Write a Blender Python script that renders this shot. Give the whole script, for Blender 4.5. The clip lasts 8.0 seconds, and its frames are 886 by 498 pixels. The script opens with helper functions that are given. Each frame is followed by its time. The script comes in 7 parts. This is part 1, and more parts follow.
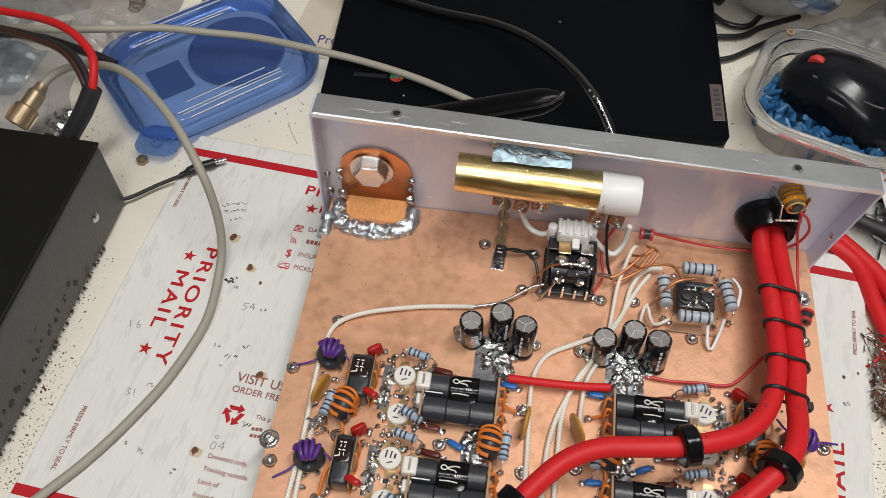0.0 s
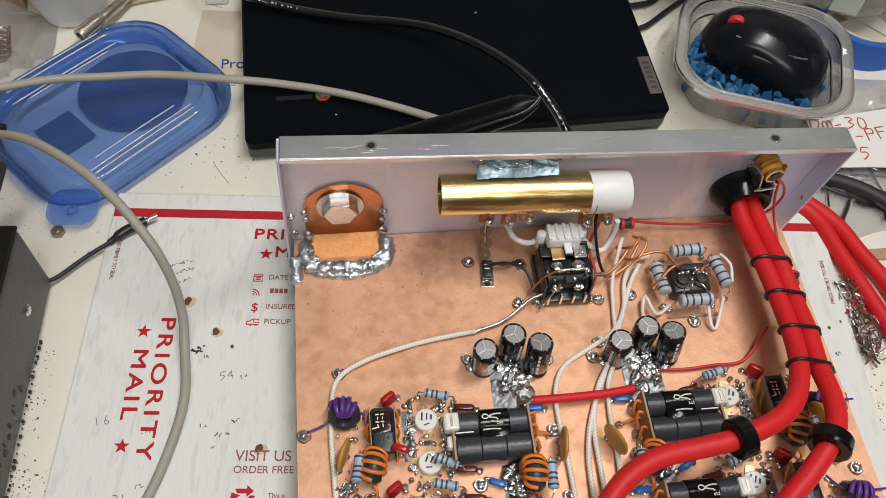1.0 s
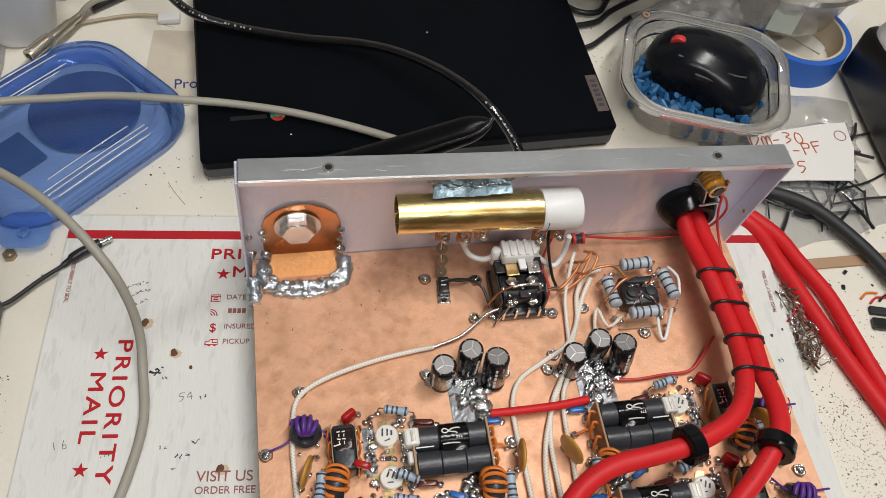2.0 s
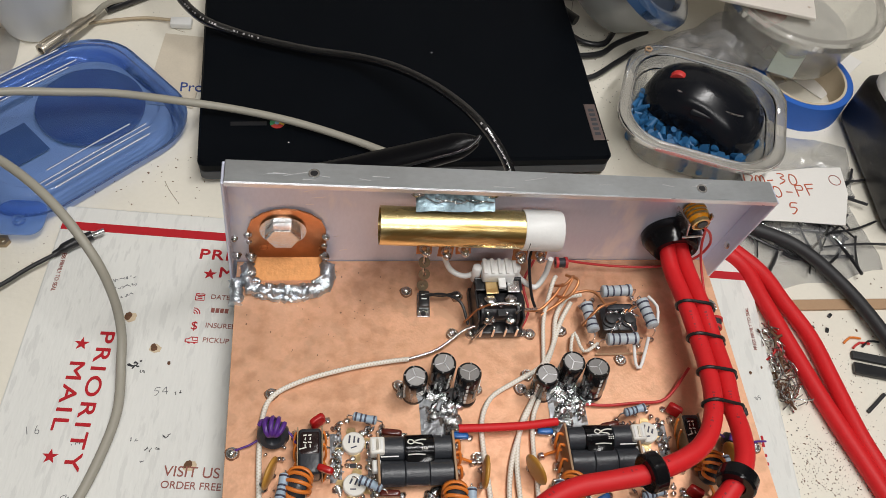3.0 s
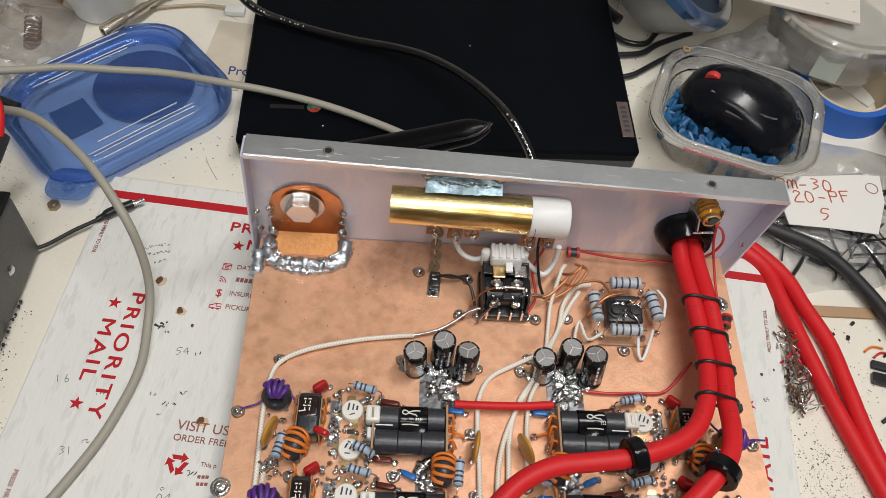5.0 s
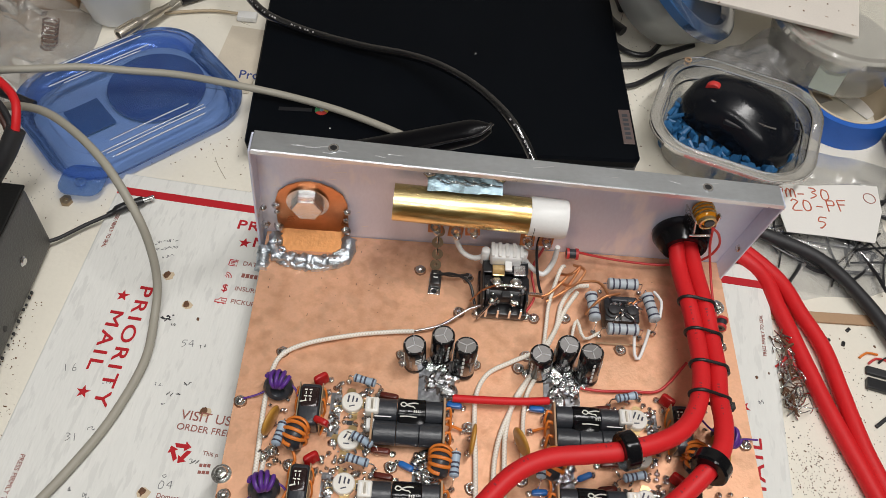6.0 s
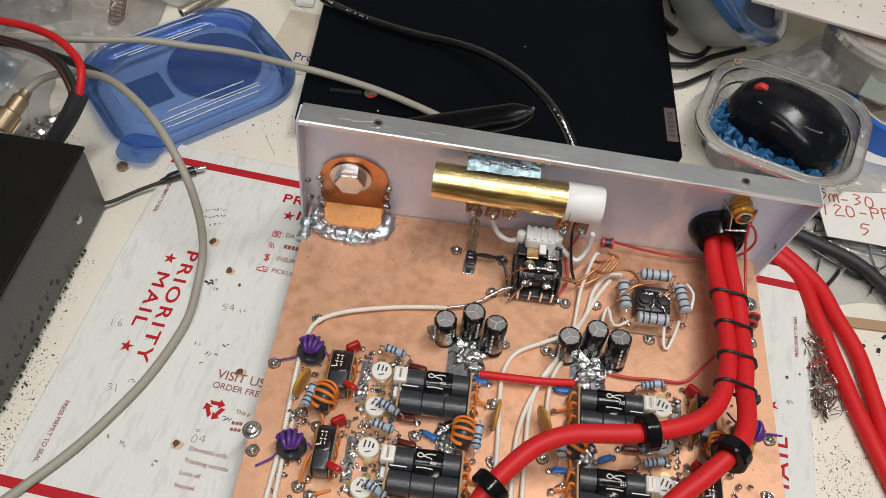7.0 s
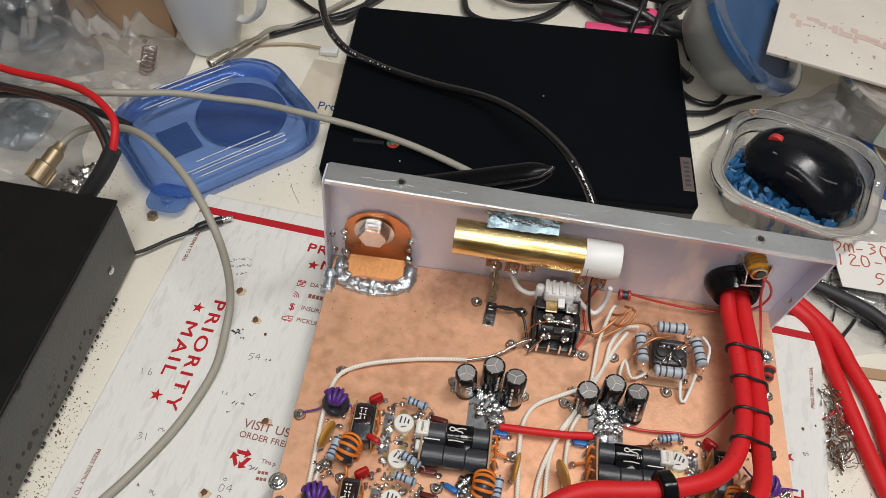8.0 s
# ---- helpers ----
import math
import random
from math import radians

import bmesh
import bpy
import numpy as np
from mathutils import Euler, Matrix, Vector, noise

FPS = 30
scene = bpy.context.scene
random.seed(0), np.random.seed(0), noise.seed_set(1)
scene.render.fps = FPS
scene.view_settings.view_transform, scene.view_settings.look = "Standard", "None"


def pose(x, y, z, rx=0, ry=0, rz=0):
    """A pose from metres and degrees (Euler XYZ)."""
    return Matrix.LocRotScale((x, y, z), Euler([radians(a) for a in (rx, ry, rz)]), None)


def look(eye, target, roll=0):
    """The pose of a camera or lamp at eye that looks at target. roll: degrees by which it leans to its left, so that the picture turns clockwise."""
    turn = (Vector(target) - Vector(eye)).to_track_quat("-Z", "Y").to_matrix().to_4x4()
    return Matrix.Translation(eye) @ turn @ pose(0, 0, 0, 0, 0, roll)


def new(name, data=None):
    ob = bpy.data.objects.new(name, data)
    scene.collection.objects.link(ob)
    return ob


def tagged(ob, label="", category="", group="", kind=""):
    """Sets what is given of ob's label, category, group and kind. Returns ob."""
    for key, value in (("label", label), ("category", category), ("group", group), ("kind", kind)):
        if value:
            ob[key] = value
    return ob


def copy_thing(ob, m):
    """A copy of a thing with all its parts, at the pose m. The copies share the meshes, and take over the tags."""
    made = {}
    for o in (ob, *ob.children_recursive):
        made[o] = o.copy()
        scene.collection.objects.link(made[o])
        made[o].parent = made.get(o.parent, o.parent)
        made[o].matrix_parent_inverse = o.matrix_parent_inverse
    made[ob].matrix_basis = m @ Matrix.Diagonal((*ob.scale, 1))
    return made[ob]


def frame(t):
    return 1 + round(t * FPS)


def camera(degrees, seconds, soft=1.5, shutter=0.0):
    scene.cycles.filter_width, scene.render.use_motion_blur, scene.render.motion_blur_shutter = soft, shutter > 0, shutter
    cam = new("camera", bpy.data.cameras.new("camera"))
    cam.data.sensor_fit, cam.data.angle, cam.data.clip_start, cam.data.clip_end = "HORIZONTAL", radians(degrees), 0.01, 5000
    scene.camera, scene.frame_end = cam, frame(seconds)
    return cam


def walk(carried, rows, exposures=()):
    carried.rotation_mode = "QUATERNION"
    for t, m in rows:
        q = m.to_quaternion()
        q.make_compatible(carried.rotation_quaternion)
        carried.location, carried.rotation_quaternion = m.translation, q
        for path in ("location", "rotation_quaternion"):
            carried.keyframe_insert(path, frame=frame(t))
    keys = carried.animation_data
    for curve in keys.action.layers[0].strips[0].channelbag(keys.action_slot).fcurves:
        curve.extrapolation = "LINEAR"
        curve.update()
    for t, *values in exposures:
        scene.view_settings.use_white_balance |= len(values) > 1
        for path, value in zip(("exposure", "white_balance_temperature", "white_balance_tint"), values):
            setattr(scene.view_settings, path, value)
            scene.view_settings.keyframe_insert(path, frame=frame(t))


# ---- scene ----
cam = camera(55.5, 8.0, soft=0.65)
PATH = [
    (0, (0.178, -0.298, 0.449), (0.031, 0.816, -1.205), 0.4),
    (0.2, (0.163, -0.287, 0.451), (0.065, 0.837, -1.200), 0.5),
    (0.5, (0.13, -0.273, 0.44), (0.169, 0.844, -1.218), 3.1),
    (0.7, (0.117, -0.263, 0.441), (0.221, 0.814, -1.241), 3.7),
    (1, (0.103, -0.259, 0.441), (0.307, 0.804, -1.241), 5.7),
    (1.5, (0.098, -0.257, 0.446), (0.406, 0.793, -1.228), 8.4),
    (3, (0.116, -0.271, 0.453), (0.404, 0.855, -1.175), 11.6),
    (3.5, (0.132, -0.273, 0.453), (0.372, 0.846, -1.187), 10.9),
    (4, (0.139, -0.281, 0.455), (0.316, 0.846, -1.188), 9.1),
    (4.5, (0.148, -0.287, 0.459), (0.273, 0.846, -1.184), 7.7),
    (6, (0.158, -0.308, 0.464), (0.237, 0.87, -1.15), 7.1),
    (6.5, (0.162, -0.319, 0.465), (0.204, 0.871, -1.142), 7.0),
    (7, (0.166, -0.328, 0.463), (0.132, 0.858, -1.147), 6.0),
    (7.5, (0.172, -0.33, 0.464), (0.1, 0.841, -1.156), 5.0),
    (8, (0.161, -0.32, 0.486), (0.082, 0.898, -1.098), 4.5),
]
walk(cam, [(t, look(eye, target, roll)) for t, eye, target, roll in PATH])

# ---- world and lights ----
world = bpy.data.worlds.new("world")
world.use_nodes = True
scene.world = world
world.node_tree.nodes["Background"].inputs[0].default_value = (0.75, 0.8, 0.9, 1)
world.node_tree.nodes["Background"].inputs[1].default_value = 0.05
scene.view_settings.exposure = 0.0


def area_light(name, m, sx, sy, watts, color):
    la = bpy.data.lights.new(name, "AREA")
    la.shape, la.size, la.size_y, la.energy, la.color = "RECTANGLE", sx, sy, watts, color
    ob = new(name, la)
    ob.matrix_world = m
    return ob


area_light("ceiling_tube_light", look((0.45, -0.20, 1.52), (0.25, -0.04, 0)), 1.2, 0.10, 17.5, (1, 0.98, 0.96))
area_light("ceiling_tube_light", look((0.1, -1.3, 1.52), (0.2, -0.1, 0)), 1.2, 0.10, 8.5, (1, 0.98, 0.96))


# ---- materials ----
def nodes_of(name):
    m = bpy.data.materials.new(name)
    m.use_nodes = True
    nt = m.node_tree
    return m, nt, nt.nodes, nt.links, nt.nodes["Principled BSDF"]


def mat(name, col, rough=0.5, metal=0.0, scale=60.0, var=0.18, fine=700.0, bump=0.15, spec=0.5, trans=0.0, alpha=1.0, coat=0.0, stain=None, stain_scale=25.0, stain_cut=0.62, rand=0.0, rvar=0.15, stretch=None):
    """A surface with broad and fine variation of colour, gloss and relief; stain: a second colour in patches."""
    m, nt, n, l, p = nodes_of(name)
    tc = n.new("ShaderNodeTexCoord")
    src = tc.outputs["Object"]
    if stretch:
        mp = n.new("ShaderNodeMapping")
        mp.inputs["Scale"].default_value = stretch
        l.new(src, mp.inputs["Vector"])
        src = mp.outputs["Vector"]
    a = n.new("ShaderNodeTexNoise")
    a.inputs["Scale"].default_value, a.inputs["Detail"].default_value = scale, 5
    b = n.new("ShaderNodeTexNoise")
    b.inputs["Scale"].default_value, b.inputs["Detail"].default_value = fine, 3
    l.new(src, a.inputs["Vector"])
    l.new(src, b.inputs["Vector"])
    mix = n.new("ShaderNodeMix")
    mix.data_type = "RGBA"
    lo = [max(0.0, c * (1 - var)) for c in col] + [1]
    hi = [min(1.0, c * (1 + var)) for c in col] + [1]
    mix.inputs["A"].default_value, mix.inputs["B"].default_value = lo, hi
    add = n.new("ShaderNodeMath")
    add.operation = "MULTIPLY_ADD"
    add.inputs[1].default_value = 0.6
    sub = n.new("ShaderNodeMath")
    sub.operation = "MULTIPLY"
    sub.inputs[1].default_value = 0.4
    l.new(b.outputs["Fac"], sub.inputs[0])
    l.new(a.outputs["Fac"], add.inputs[0])
    l.new(sub.outputs[0], add.inputs[2])
    fac = add.outputs[0]
    if rand:
        oi = n.new("ShaderNodeObjectInfo")
        r = n.new("ShaderNodeMath")
        r.operation = "MULTIPLY_ADD"
        r.inputs[1].default_value, r.inputs[2].default_value = rand, -rand / 2
        l.new(oi.outputs["Random"], r.inputs[0])
        s2 = n.new("ShaderNodeMath")
        l.new(r.outputs[0], s2.inputs[0])
        l.new(fac, s2.inputs[1])
        fac = s2.outputs[0]
    l.new(fac, mix.inputs["Factor"])
    out = mix.outputs["Result"]
    if stain:
        c = n.new("ShaderNodeTexNoise")
        c.inputs["Scale"].default_value, c.inputs["Detail"].default_value = stain_scale, 6
        l.new(src, c.inputs["Vector"])
        ramp = n.new("ShaderNodeMapRange")
        ramp.inputs["From Min"].default_value, ramp.inputs["From Max"].default_value = stain_cut, stain_cut + 0.06
        l.new(c.outputs["Fac"], ramp.inputs["Value"])
        mx = n.new("ShaderNodeMix")
        mx.data_type = "RGBA"
        mx.inputs["B"].default_value = [*stain, 1]
        l.new(ramp.outputs[0], mx.inputs["Factor"])
        l.new(out, mx.inputs["A"])
        out = mx.outputs["Result"]
    l.new(out, p.inputs["Base Color"])
    rr = n.new("ShaderNodeMapRange")
    rr.inputs["To Min"].default_value, rr.inputs["To Max"].default_value = max(0.02, rough - rvar / 2), min(1, rough + rvar / 2)
    l.new(a.outputs["Fac"], rr.inputs["Value"])
    l.new(rr.outputs[0], p.inputs["Roughness"])
    p.inputs["Metallic"].default_value = metal
    p.inputs["Specular IOR Level"].default_value = spec
    p.inputs["Transmission Weight"].default_value = trans
    p.inputs["Alpha"].default_value = alpha
    p.inputs["Coat Weight"].default_value = coat
    if bump:
        bp = n.new("ShaderNodeBump")
        bp.inputs["Strength"].default_value, bp.inputs["Distance"].default_value = bump, 0.0006
        l.new(b.outputs["Fac"], bp.inputs["Height"])
        l.new(bp.outputs[0], p.inputs["Normal"])
    return m


def braid(name, col, dark, turns=4.0, pitch=420.0, rough=0.6, metal=0.0):
    """A woven sleeve: two crossed spirals along the wire, by its own lengthwise coordinates."""
    m, nt, n, l, p = nodes_of(name)
    uv = n.new("ShaderNodeUVMap")
    sep = n.new("ShaderNodeSeparateXYZ")
    l.new(uv.outputs[0], sep.inputs[0])
    waves = []
    for sign in (1, -1):
        a = n.new("ShaderNodeMath")
        a.operation = "MULTIPLY"
        a.inputs[1].default_value = turns * 6.2832 * sign
        l.new(sep.outputs[0], a.inputs[0])
        b = n.new("ShaderNodeMath")
        b.operation = "MULTIPLY_ADD"
        b.inputs[1].default_value = pitch * 6.2832
        l.new(sep.outputs[1], b.inputs[0])
        l.new(a.outputs[0], b.inputs[2])
        s = n.new("ShaderNodeMath")
        s.operation = "SINE"
        l.new(b.outputs[0], s.inputs[0])
        waves.append(s)
    mx = n.new("ShaderNodeMath")
    mx.operation = "MAXIMUM"
    l.new(waves[0].outputs[0], mx.inputs[0])
    l.new(waves[1].outputs[0], mx.inputs[1])
    mr = n.new("ShaderNodeMapRange")
    mr.inputs["From Min"].default_value, mr.inputs["From Max"].default_value = -0.6, 0.5
    l.new(mx.outputs[0], mr.inputs["Value"])
    mix = n.new("ShaderNodeMix")
    mix.data_type = "RGBA"
    mix.inputs["A"].default_value, mix.inputs["B"].default_value = [*dark, 1], [*col, 1]
    l.new(mr.outputs[0], mix.inputs["Factor"])
    l.new(mix.outputs["Result"], p.inputs["Base Color"])
    bp = n.new("ShaderNodeBump")
    bp.inputs["Strength"].default_value, bp.inputs["Distance"].default_value = 0.35, 0.0002
    l.new(mr.outputs[0], bp.inputs["Height"])
    l.new(bp.outputs[0], p.inputs["Normal"])
    p.inputs["Roughness"].default_value, p.inputs["Metallic"].default_value = rough, metal
    return m


def clear(name, col, rough=0.08, mixing=0.35, tint=0.35, gloss=1.0):
    """Thin clear plastic: mostly lets light pass, with a glossy skin that grows towards the edge."""
    m, nt, n, l, p = nodes_of(name)
    p.inputs["Base Color"].default_value = [*col, 1]
    p.inputs["Roughness"].default_value = 0.45
    tr = n.new("ShaderNodeBsdfTransparent")
    tr.inputs[0].default_value = [min(1, 1 - tint + tint * c / max(col)) for c in col] + [1]
    tc = n.new("ShaderNodeTexCoord")
    no = n.new("ShaderNodeTexNoise")
    no.inputs["Scale"].default_value = 45
    l.new(tc.outputs["Object"], no.inputs["Vector"])
    mr = n.new("ShaderNodeMapRange")
    mr.inputs["To Min"].default_value, mr.inputs["To Max"].default_value = max(0, mixing - 0.1), mixing + 0.1
    l.new(no.outputs["Fac"], mr.inputs["Value"])
    mix = n.new("ShaderNodeMixShader")
    l.new(mr.outputs[0], mix.inputs[0])
    l.new(tr.outputs[0], mix.inputs[1])
    l.new(p.outputs[0], mix.inputs[2])
    gl = n.new("ShaderNodeBsdfGlossy")
    gl.inputs["Roughness"].default_value = rough
    fr = n.new("ShaderNodeFresnel")
    fr.inputs["IOR"].default_value = 1.5
    fm = n.new("ShaderNodeMath")
    fm.operation = "MULTIPLY"
    fm.inputs[1].default_value = gloss
    l.new(fr.outputs[0], fm.inputs[0])
    top = n.new("ShaderNodeMixShader")
    l.new(fm.outputs[0], top.inputs[0])
    l.new(mix.outputs[0], top.inputs[1])
    l.new(gl.outputs[0], top.inputs[2])
    l.new(top.outputs[0], n["Material Output"].inputs["Surface"])
    return m


def speckled(name, col, dots, amount=0.5, scale=220.0, rough=0.5):
    """Paint with specks of dirt: small dark flecks where a broad noise lets them."""
    m = mat(name, col, rough, scale=14, var=0.09, fine=320, bump=0.25, stain=[c * 0.62 for c in col], stain_scale=9, stain_cut=0.66)
    n, l = m.node_tree.nodes, m.node_tree.links
    p = n["Principled BSDF"]
    old = p.inputs["Base Color"].links[0].from_socket
    tc = n.new("ShaderNodeTexCoord")
    vo = n.new("ShaderNodeTexVoronoi")
    vo.inputs["Scale"].default_value = scale
    l.new(tc.outputs["Object"], vo.inputs["Vector"])
    no = n.new("ShaderNodeTexNoise")
    no.inputs["Scale"].default_value, no.inputs["Detail"].default_value = 7, 4
    l.new(tc.outputs["Object"], no.inputs["Vector"])
    sub = n.new("ShaderNodeMath")
    sub.operation = "MULTIPLY_ADD"
    sub.inputs[1].default_value, sub.inputs[2].default_value = 0.9, amount - 0.55
    l.new(no.outputs["Fac"], sub.inputs[0])
    lt = n.new("ShaderNodeMath")
    lt.operation = "LESS_THAN"
    l.new(vo.outputs["Distance"], lt.inputs[0])
    l.new(sub.outputs[0], lt.inputs[1])
    mx = n.new("ShaderNodeMix")
    mx.data_type = "RGBA"
    mx.inputs["B"].default_value = [*dots, 1]
    l.new(lt.outputs[0], mx.inputs["Factor"])
    l.new(old, mx.inputs["A"])
    l.new(mx.outputs["Result"], p.inputs["Base Color"])
    return m


BENCH = speckled("bench_paint", (0.78, 0.74, 0.64), (0.05, 0.045, 0.04), 0.10, 330)
WALL = mat("wall_paint", (0.34, 0.32, 0.29), 0.8)
FLOOR = mat("floor_vinyl", (0.25, 0.22, 0.2), 0.5)
CEIL = mat("ceiling_paint", (0.6, 0.6, 0.58), 0.9)
DIRT = mat("dirt_in_scratches", (0.30, 0.25, 0.18), 0.8)
CARD = mat("white_card", (0.74, 0.74, 0.705), 0.62, scale=14, var=0.10, fine=240, bump=0.35, stain=(0.675, 0.675, 0.645), stain_scale=110, stain_cut=0.55, stretch=(2.4, 0.5, 1))
BROWNCARD = mat("brown_card", (0.42, 0.27, 0.16), 0.8, scale=20)
REDINK = mat("red_ink", (0.46, 0.016, 0.024), 0.6, spec=0.25, scale=90, var=0.2)
BLACKINK = mat("black_ink", (0.03, 0.03, 0.035), 0.6)
LEADINK = mat("faded_pen", (0.16, 0.16, 0.17), 0.6)
GREYINK = mat("brown_ink", (0.30, 0.10, 0.08), 0.6)
SCORCH = mat("scorched_card", (0.60, 0.48, 0.33), 0.7, scale=300, var=0.25)
BURN = mat("burn_mark", (0.13, 0.06, 0.03), 0.8, scale=300, var=0.7)
COPPER = mat("copper_clad", (0.80, 0.455, 0.285), 0.5, 0.55, scale=75, var=0.20, fine=620, bump=0.2, stain=(0.70, 0.40, 0.25), stain_scale=60, stain_cut=0.54, rvar=0.3)


def tarnish(m, col, broad, fine, cut):
    """Tarnish: fine mottling gathered in broad patches."""
    n, l = m.node_tree.nodes, m.node_tree.links
    p = n["Principled BSDF"]
    old = p.inputs["Base Color"].links[0].from_socket
    tc = n.new("ShaderNodeTexCoord")
    tot = n.new("ShaderNodeMath")
    for k, sc in enumerate((broad, fine)):
        no = n.new("ShaderNodeTexNoise")
        no.inputs["Scale"].default_value, no.inputs["Detail"].default_value = sc, 6
        l.new(tc.outputs["Object"], no.inputs["Vector"])
        l.new(no.outputs["Fac"], tot.inputs[k])
    mr = n.new("ShaderNodeMapRange")
    mr.inputs["From Min"].default_value, mr.inputs["From Max"].default_value, mr.inputs["To Max"].default_value = cut, cut + 0.3, 0.55
    l.new(tot.outputs[0], mr.inputs["Value"])
    mx = n.new("ShaderNodeMix")
    mx.data_type = "RGBA"
    mx.inputs["B"].default_value = [*col, 1]
    l.new(mr.outputs[0], mx.inputs["Factor"])
    l.new(old, mx.inputs["A"])
    l.new(mx.outputs["Result"], p.inputs["Base Color"])


tarnish(COPPER, (0.50, 0.24, 0.125), 11, 150, 1.04)
COPPERSHEET = mat("copper_sheet", (0.66, 0.29, 0.13), 0.30, 0.85, scale=60, var=0.3, fine=300, bump=0.2)
ALU = mat("brushed_aluminium", (0.69, 0.725, 0.87), 0.38, 0.3, scale=26, var=0.14, fine=600, bump=0.08, stretch=(1, 1, 0.4), stain=(0.82, 0.82, 0.88), stain_scale=30, stain_cut=0.6)
ALUTOP = mat("scraped_aluminium", (0.60, 0.63, 0.66), 0.38, 0.95, scale=55, var=0.22, fine=500, bump=0.1, stretch=(0.5, 1, 1))
STEEL = mat("steel", (0.68, 0.68, 0.68), 0.2, 1.0, scale=260, var=0.35, fine=900, bump=0.5)
SOLDER = mat("solder", (0.74, 0.76, 0.78), 0.16, 1.0, scale=320, var=0.45, fine=900, bump=1.0)
GALV = mat("galvanised_sheet", (0.15, 0.21, 0.24), 0.28, 0.6, scale=160, var=0.6, fine=400, bump=0.6)
SOLDERDULL = mat("dull_solder", (0.56, 0.61, 0.66), 0.3, 0.85, scale=260, var=0.5, fine=600, bump=1.0)
SCRAPED = mat("scraped_bright_metal", (0.78, 0.78, 0.80), 0.3, 0.7, scale=120, var=0.25, stretch=(0.3, 1, 1))
TINNED = mat("tinned_copper_foil", (0.34, 0.35, 0.37), 0.3, 0.85, scale=180, var=0.7, fine=500, bump=0.6, stain=(0.12, 0.10, 0.09), stain_scale=160, stain_cut=0.55)
FLUX = mat("baked_flux", (0.20, 0.085, 0.04), 0.3, scale=300, var=0.5)
BRASS = mat("brass", (0.70, 0.56, 0.27), 0.27, 0.9, scale=60, var=0.3, fine=300, bump=0.2, stretch=(0.25, 1, 1), stain=(0.46, 0.31, 0.11), stain_scale=70, stain_cut=0.56)
NICKEL = mat("dull_nickel", (0.55, 0.50, 0.42), 0.35, 0.9, scale=160, var=0.4)
BRASSOLD = mat("dull_brass", (0.40, 0.31, 0.20), 0.45, 0.8, scale=120, var=0.3)
WHITEPL = mat("white_plastic", (0.82, 0.82, 0.80), 0.4, scale=70, var=0.06)
REDPL = mat("red_cable_jacket", (0.62, 0.016, 0.02), 0.5, spec=0.3, scale=40, var=0.14, fine=260, bump=0.12)
REDTHIN = mat("thin_red_insulation", (0.55, 0.04, 0.04), 0.35)
BLACKPL = mat("black_plastic", (0.018, 0.018, 0.02), 0.32, scale=120, var=0.3)
BLACKRUB = mat("black_rubber", (0.02, 0.02, 0.022), 0.55, scale=90, var=0.3)
TIE = mat("black_nylon", (0.012, 0.012, 0.012), 0.4)
LID = mat("laptop_lid", (0.003, 0.004, 0.0058), 0.5, spec=0.05, scale=30, var=0.3, fine=900, bump=0.04)
LAPBASE = mat("laptop_base", (0.05, 0.055, 0.065), 0.45)
MOUSE = mat("glossy_black_plastic", (0.007, 0.008, 0.011), 0.2, scale=50, var=0.3, bump=0.03, spec=0.28)
FERRITE = mat("ferrite", (0.032, 0.035, 0.042), 0.34, scale=160, var=0.3, fine=700, bump=0.25)
BINOC = mat("brown_black_sleeve", (0.022, 0.011, 0.011), 0.18, scale=120, var=0.3)
PURPLE = mat("purple_wire", (0.10, 0.03, 0.24), 0.35)
ORANGE = mat("orange_wire", (0.72, 0.20, 0.03), 0.38)
BLUEWIRE = mat("blue_lacquer", (0.02, 0.13, 0.42), 0.25)
CERRED = mat("red_lacquer", (0.42, 0.012, 0.012), 0.22, scale=150)
BROWNDIP = mat("brown_lacquer", (0.10, 0.018, 0.012), 0.22, scale=150)
DISC = mat("ochre_disc", (0.50, 0.25, 0.045), 0.35, scale=120)
RESB = mat("resistor_blue_grey", (0.36, 0.46, 0.56), 0.4, scale=200, var=0.12)
RESG = mat("resistor_grey", (0.44, 0.49, 0.53), 0.42, scale=200, var=0.12)
BAND = mat("resistor_band", (0.05, 0.05, 0.08), 0.4)
CERWHITE = mat("white_ceramic", (0.78, 0.76, 0.70), 0.35, scale=200, var=0.06)
GOLD = mat("gold_tab", (0.75, 0.55, 0.28), 0.3, 1.0)
SLEEVE = mat("capacitor_sleeve", (0.006, 0.006, 0.007), 0.13, scale=100, spec=0.25)
CAPSLEEVE = mat("glossy_capacitor_sleeve", (0.012, 0.012, 0.013), 0.12, scale=100, spec=0.6)
CANTOP = mat("aluminium_can_top", (0.33, 0.32, 0.315), 0.45, 0.5, scale=200)
WHITEBRAID = braid("white_braid", (0.84, 0.80, 0.72), (0.68, 0.60, 0.48), 3.0, 560.0)
BLACKBRAID = mat("black_cable_jacket", (0.006, 0.006, 0.007), 0.14, scale=80, spec=1.0, coat=0.6)
GREYCOAX = mat("grey_coax_jacket", (0.35, 0.33, 0.275), 0.5, scale=30, var=0.1, fine=300, bump=0.1)
BLUECLEAR = clear("blue_clear_plastic", (0.11, 0.25, 0.58), 0.10, 0.22, 0.60, 0.9)
RIB = clear("clear_rib", (0.85, 0.88, 0.92), 0.12, 0.55, 0.1, 1.5)
CLEAR = clear("clear_plastic", (0.86, 0.84, 0.76), 0.08, 0.26, 0.15, 0.6)
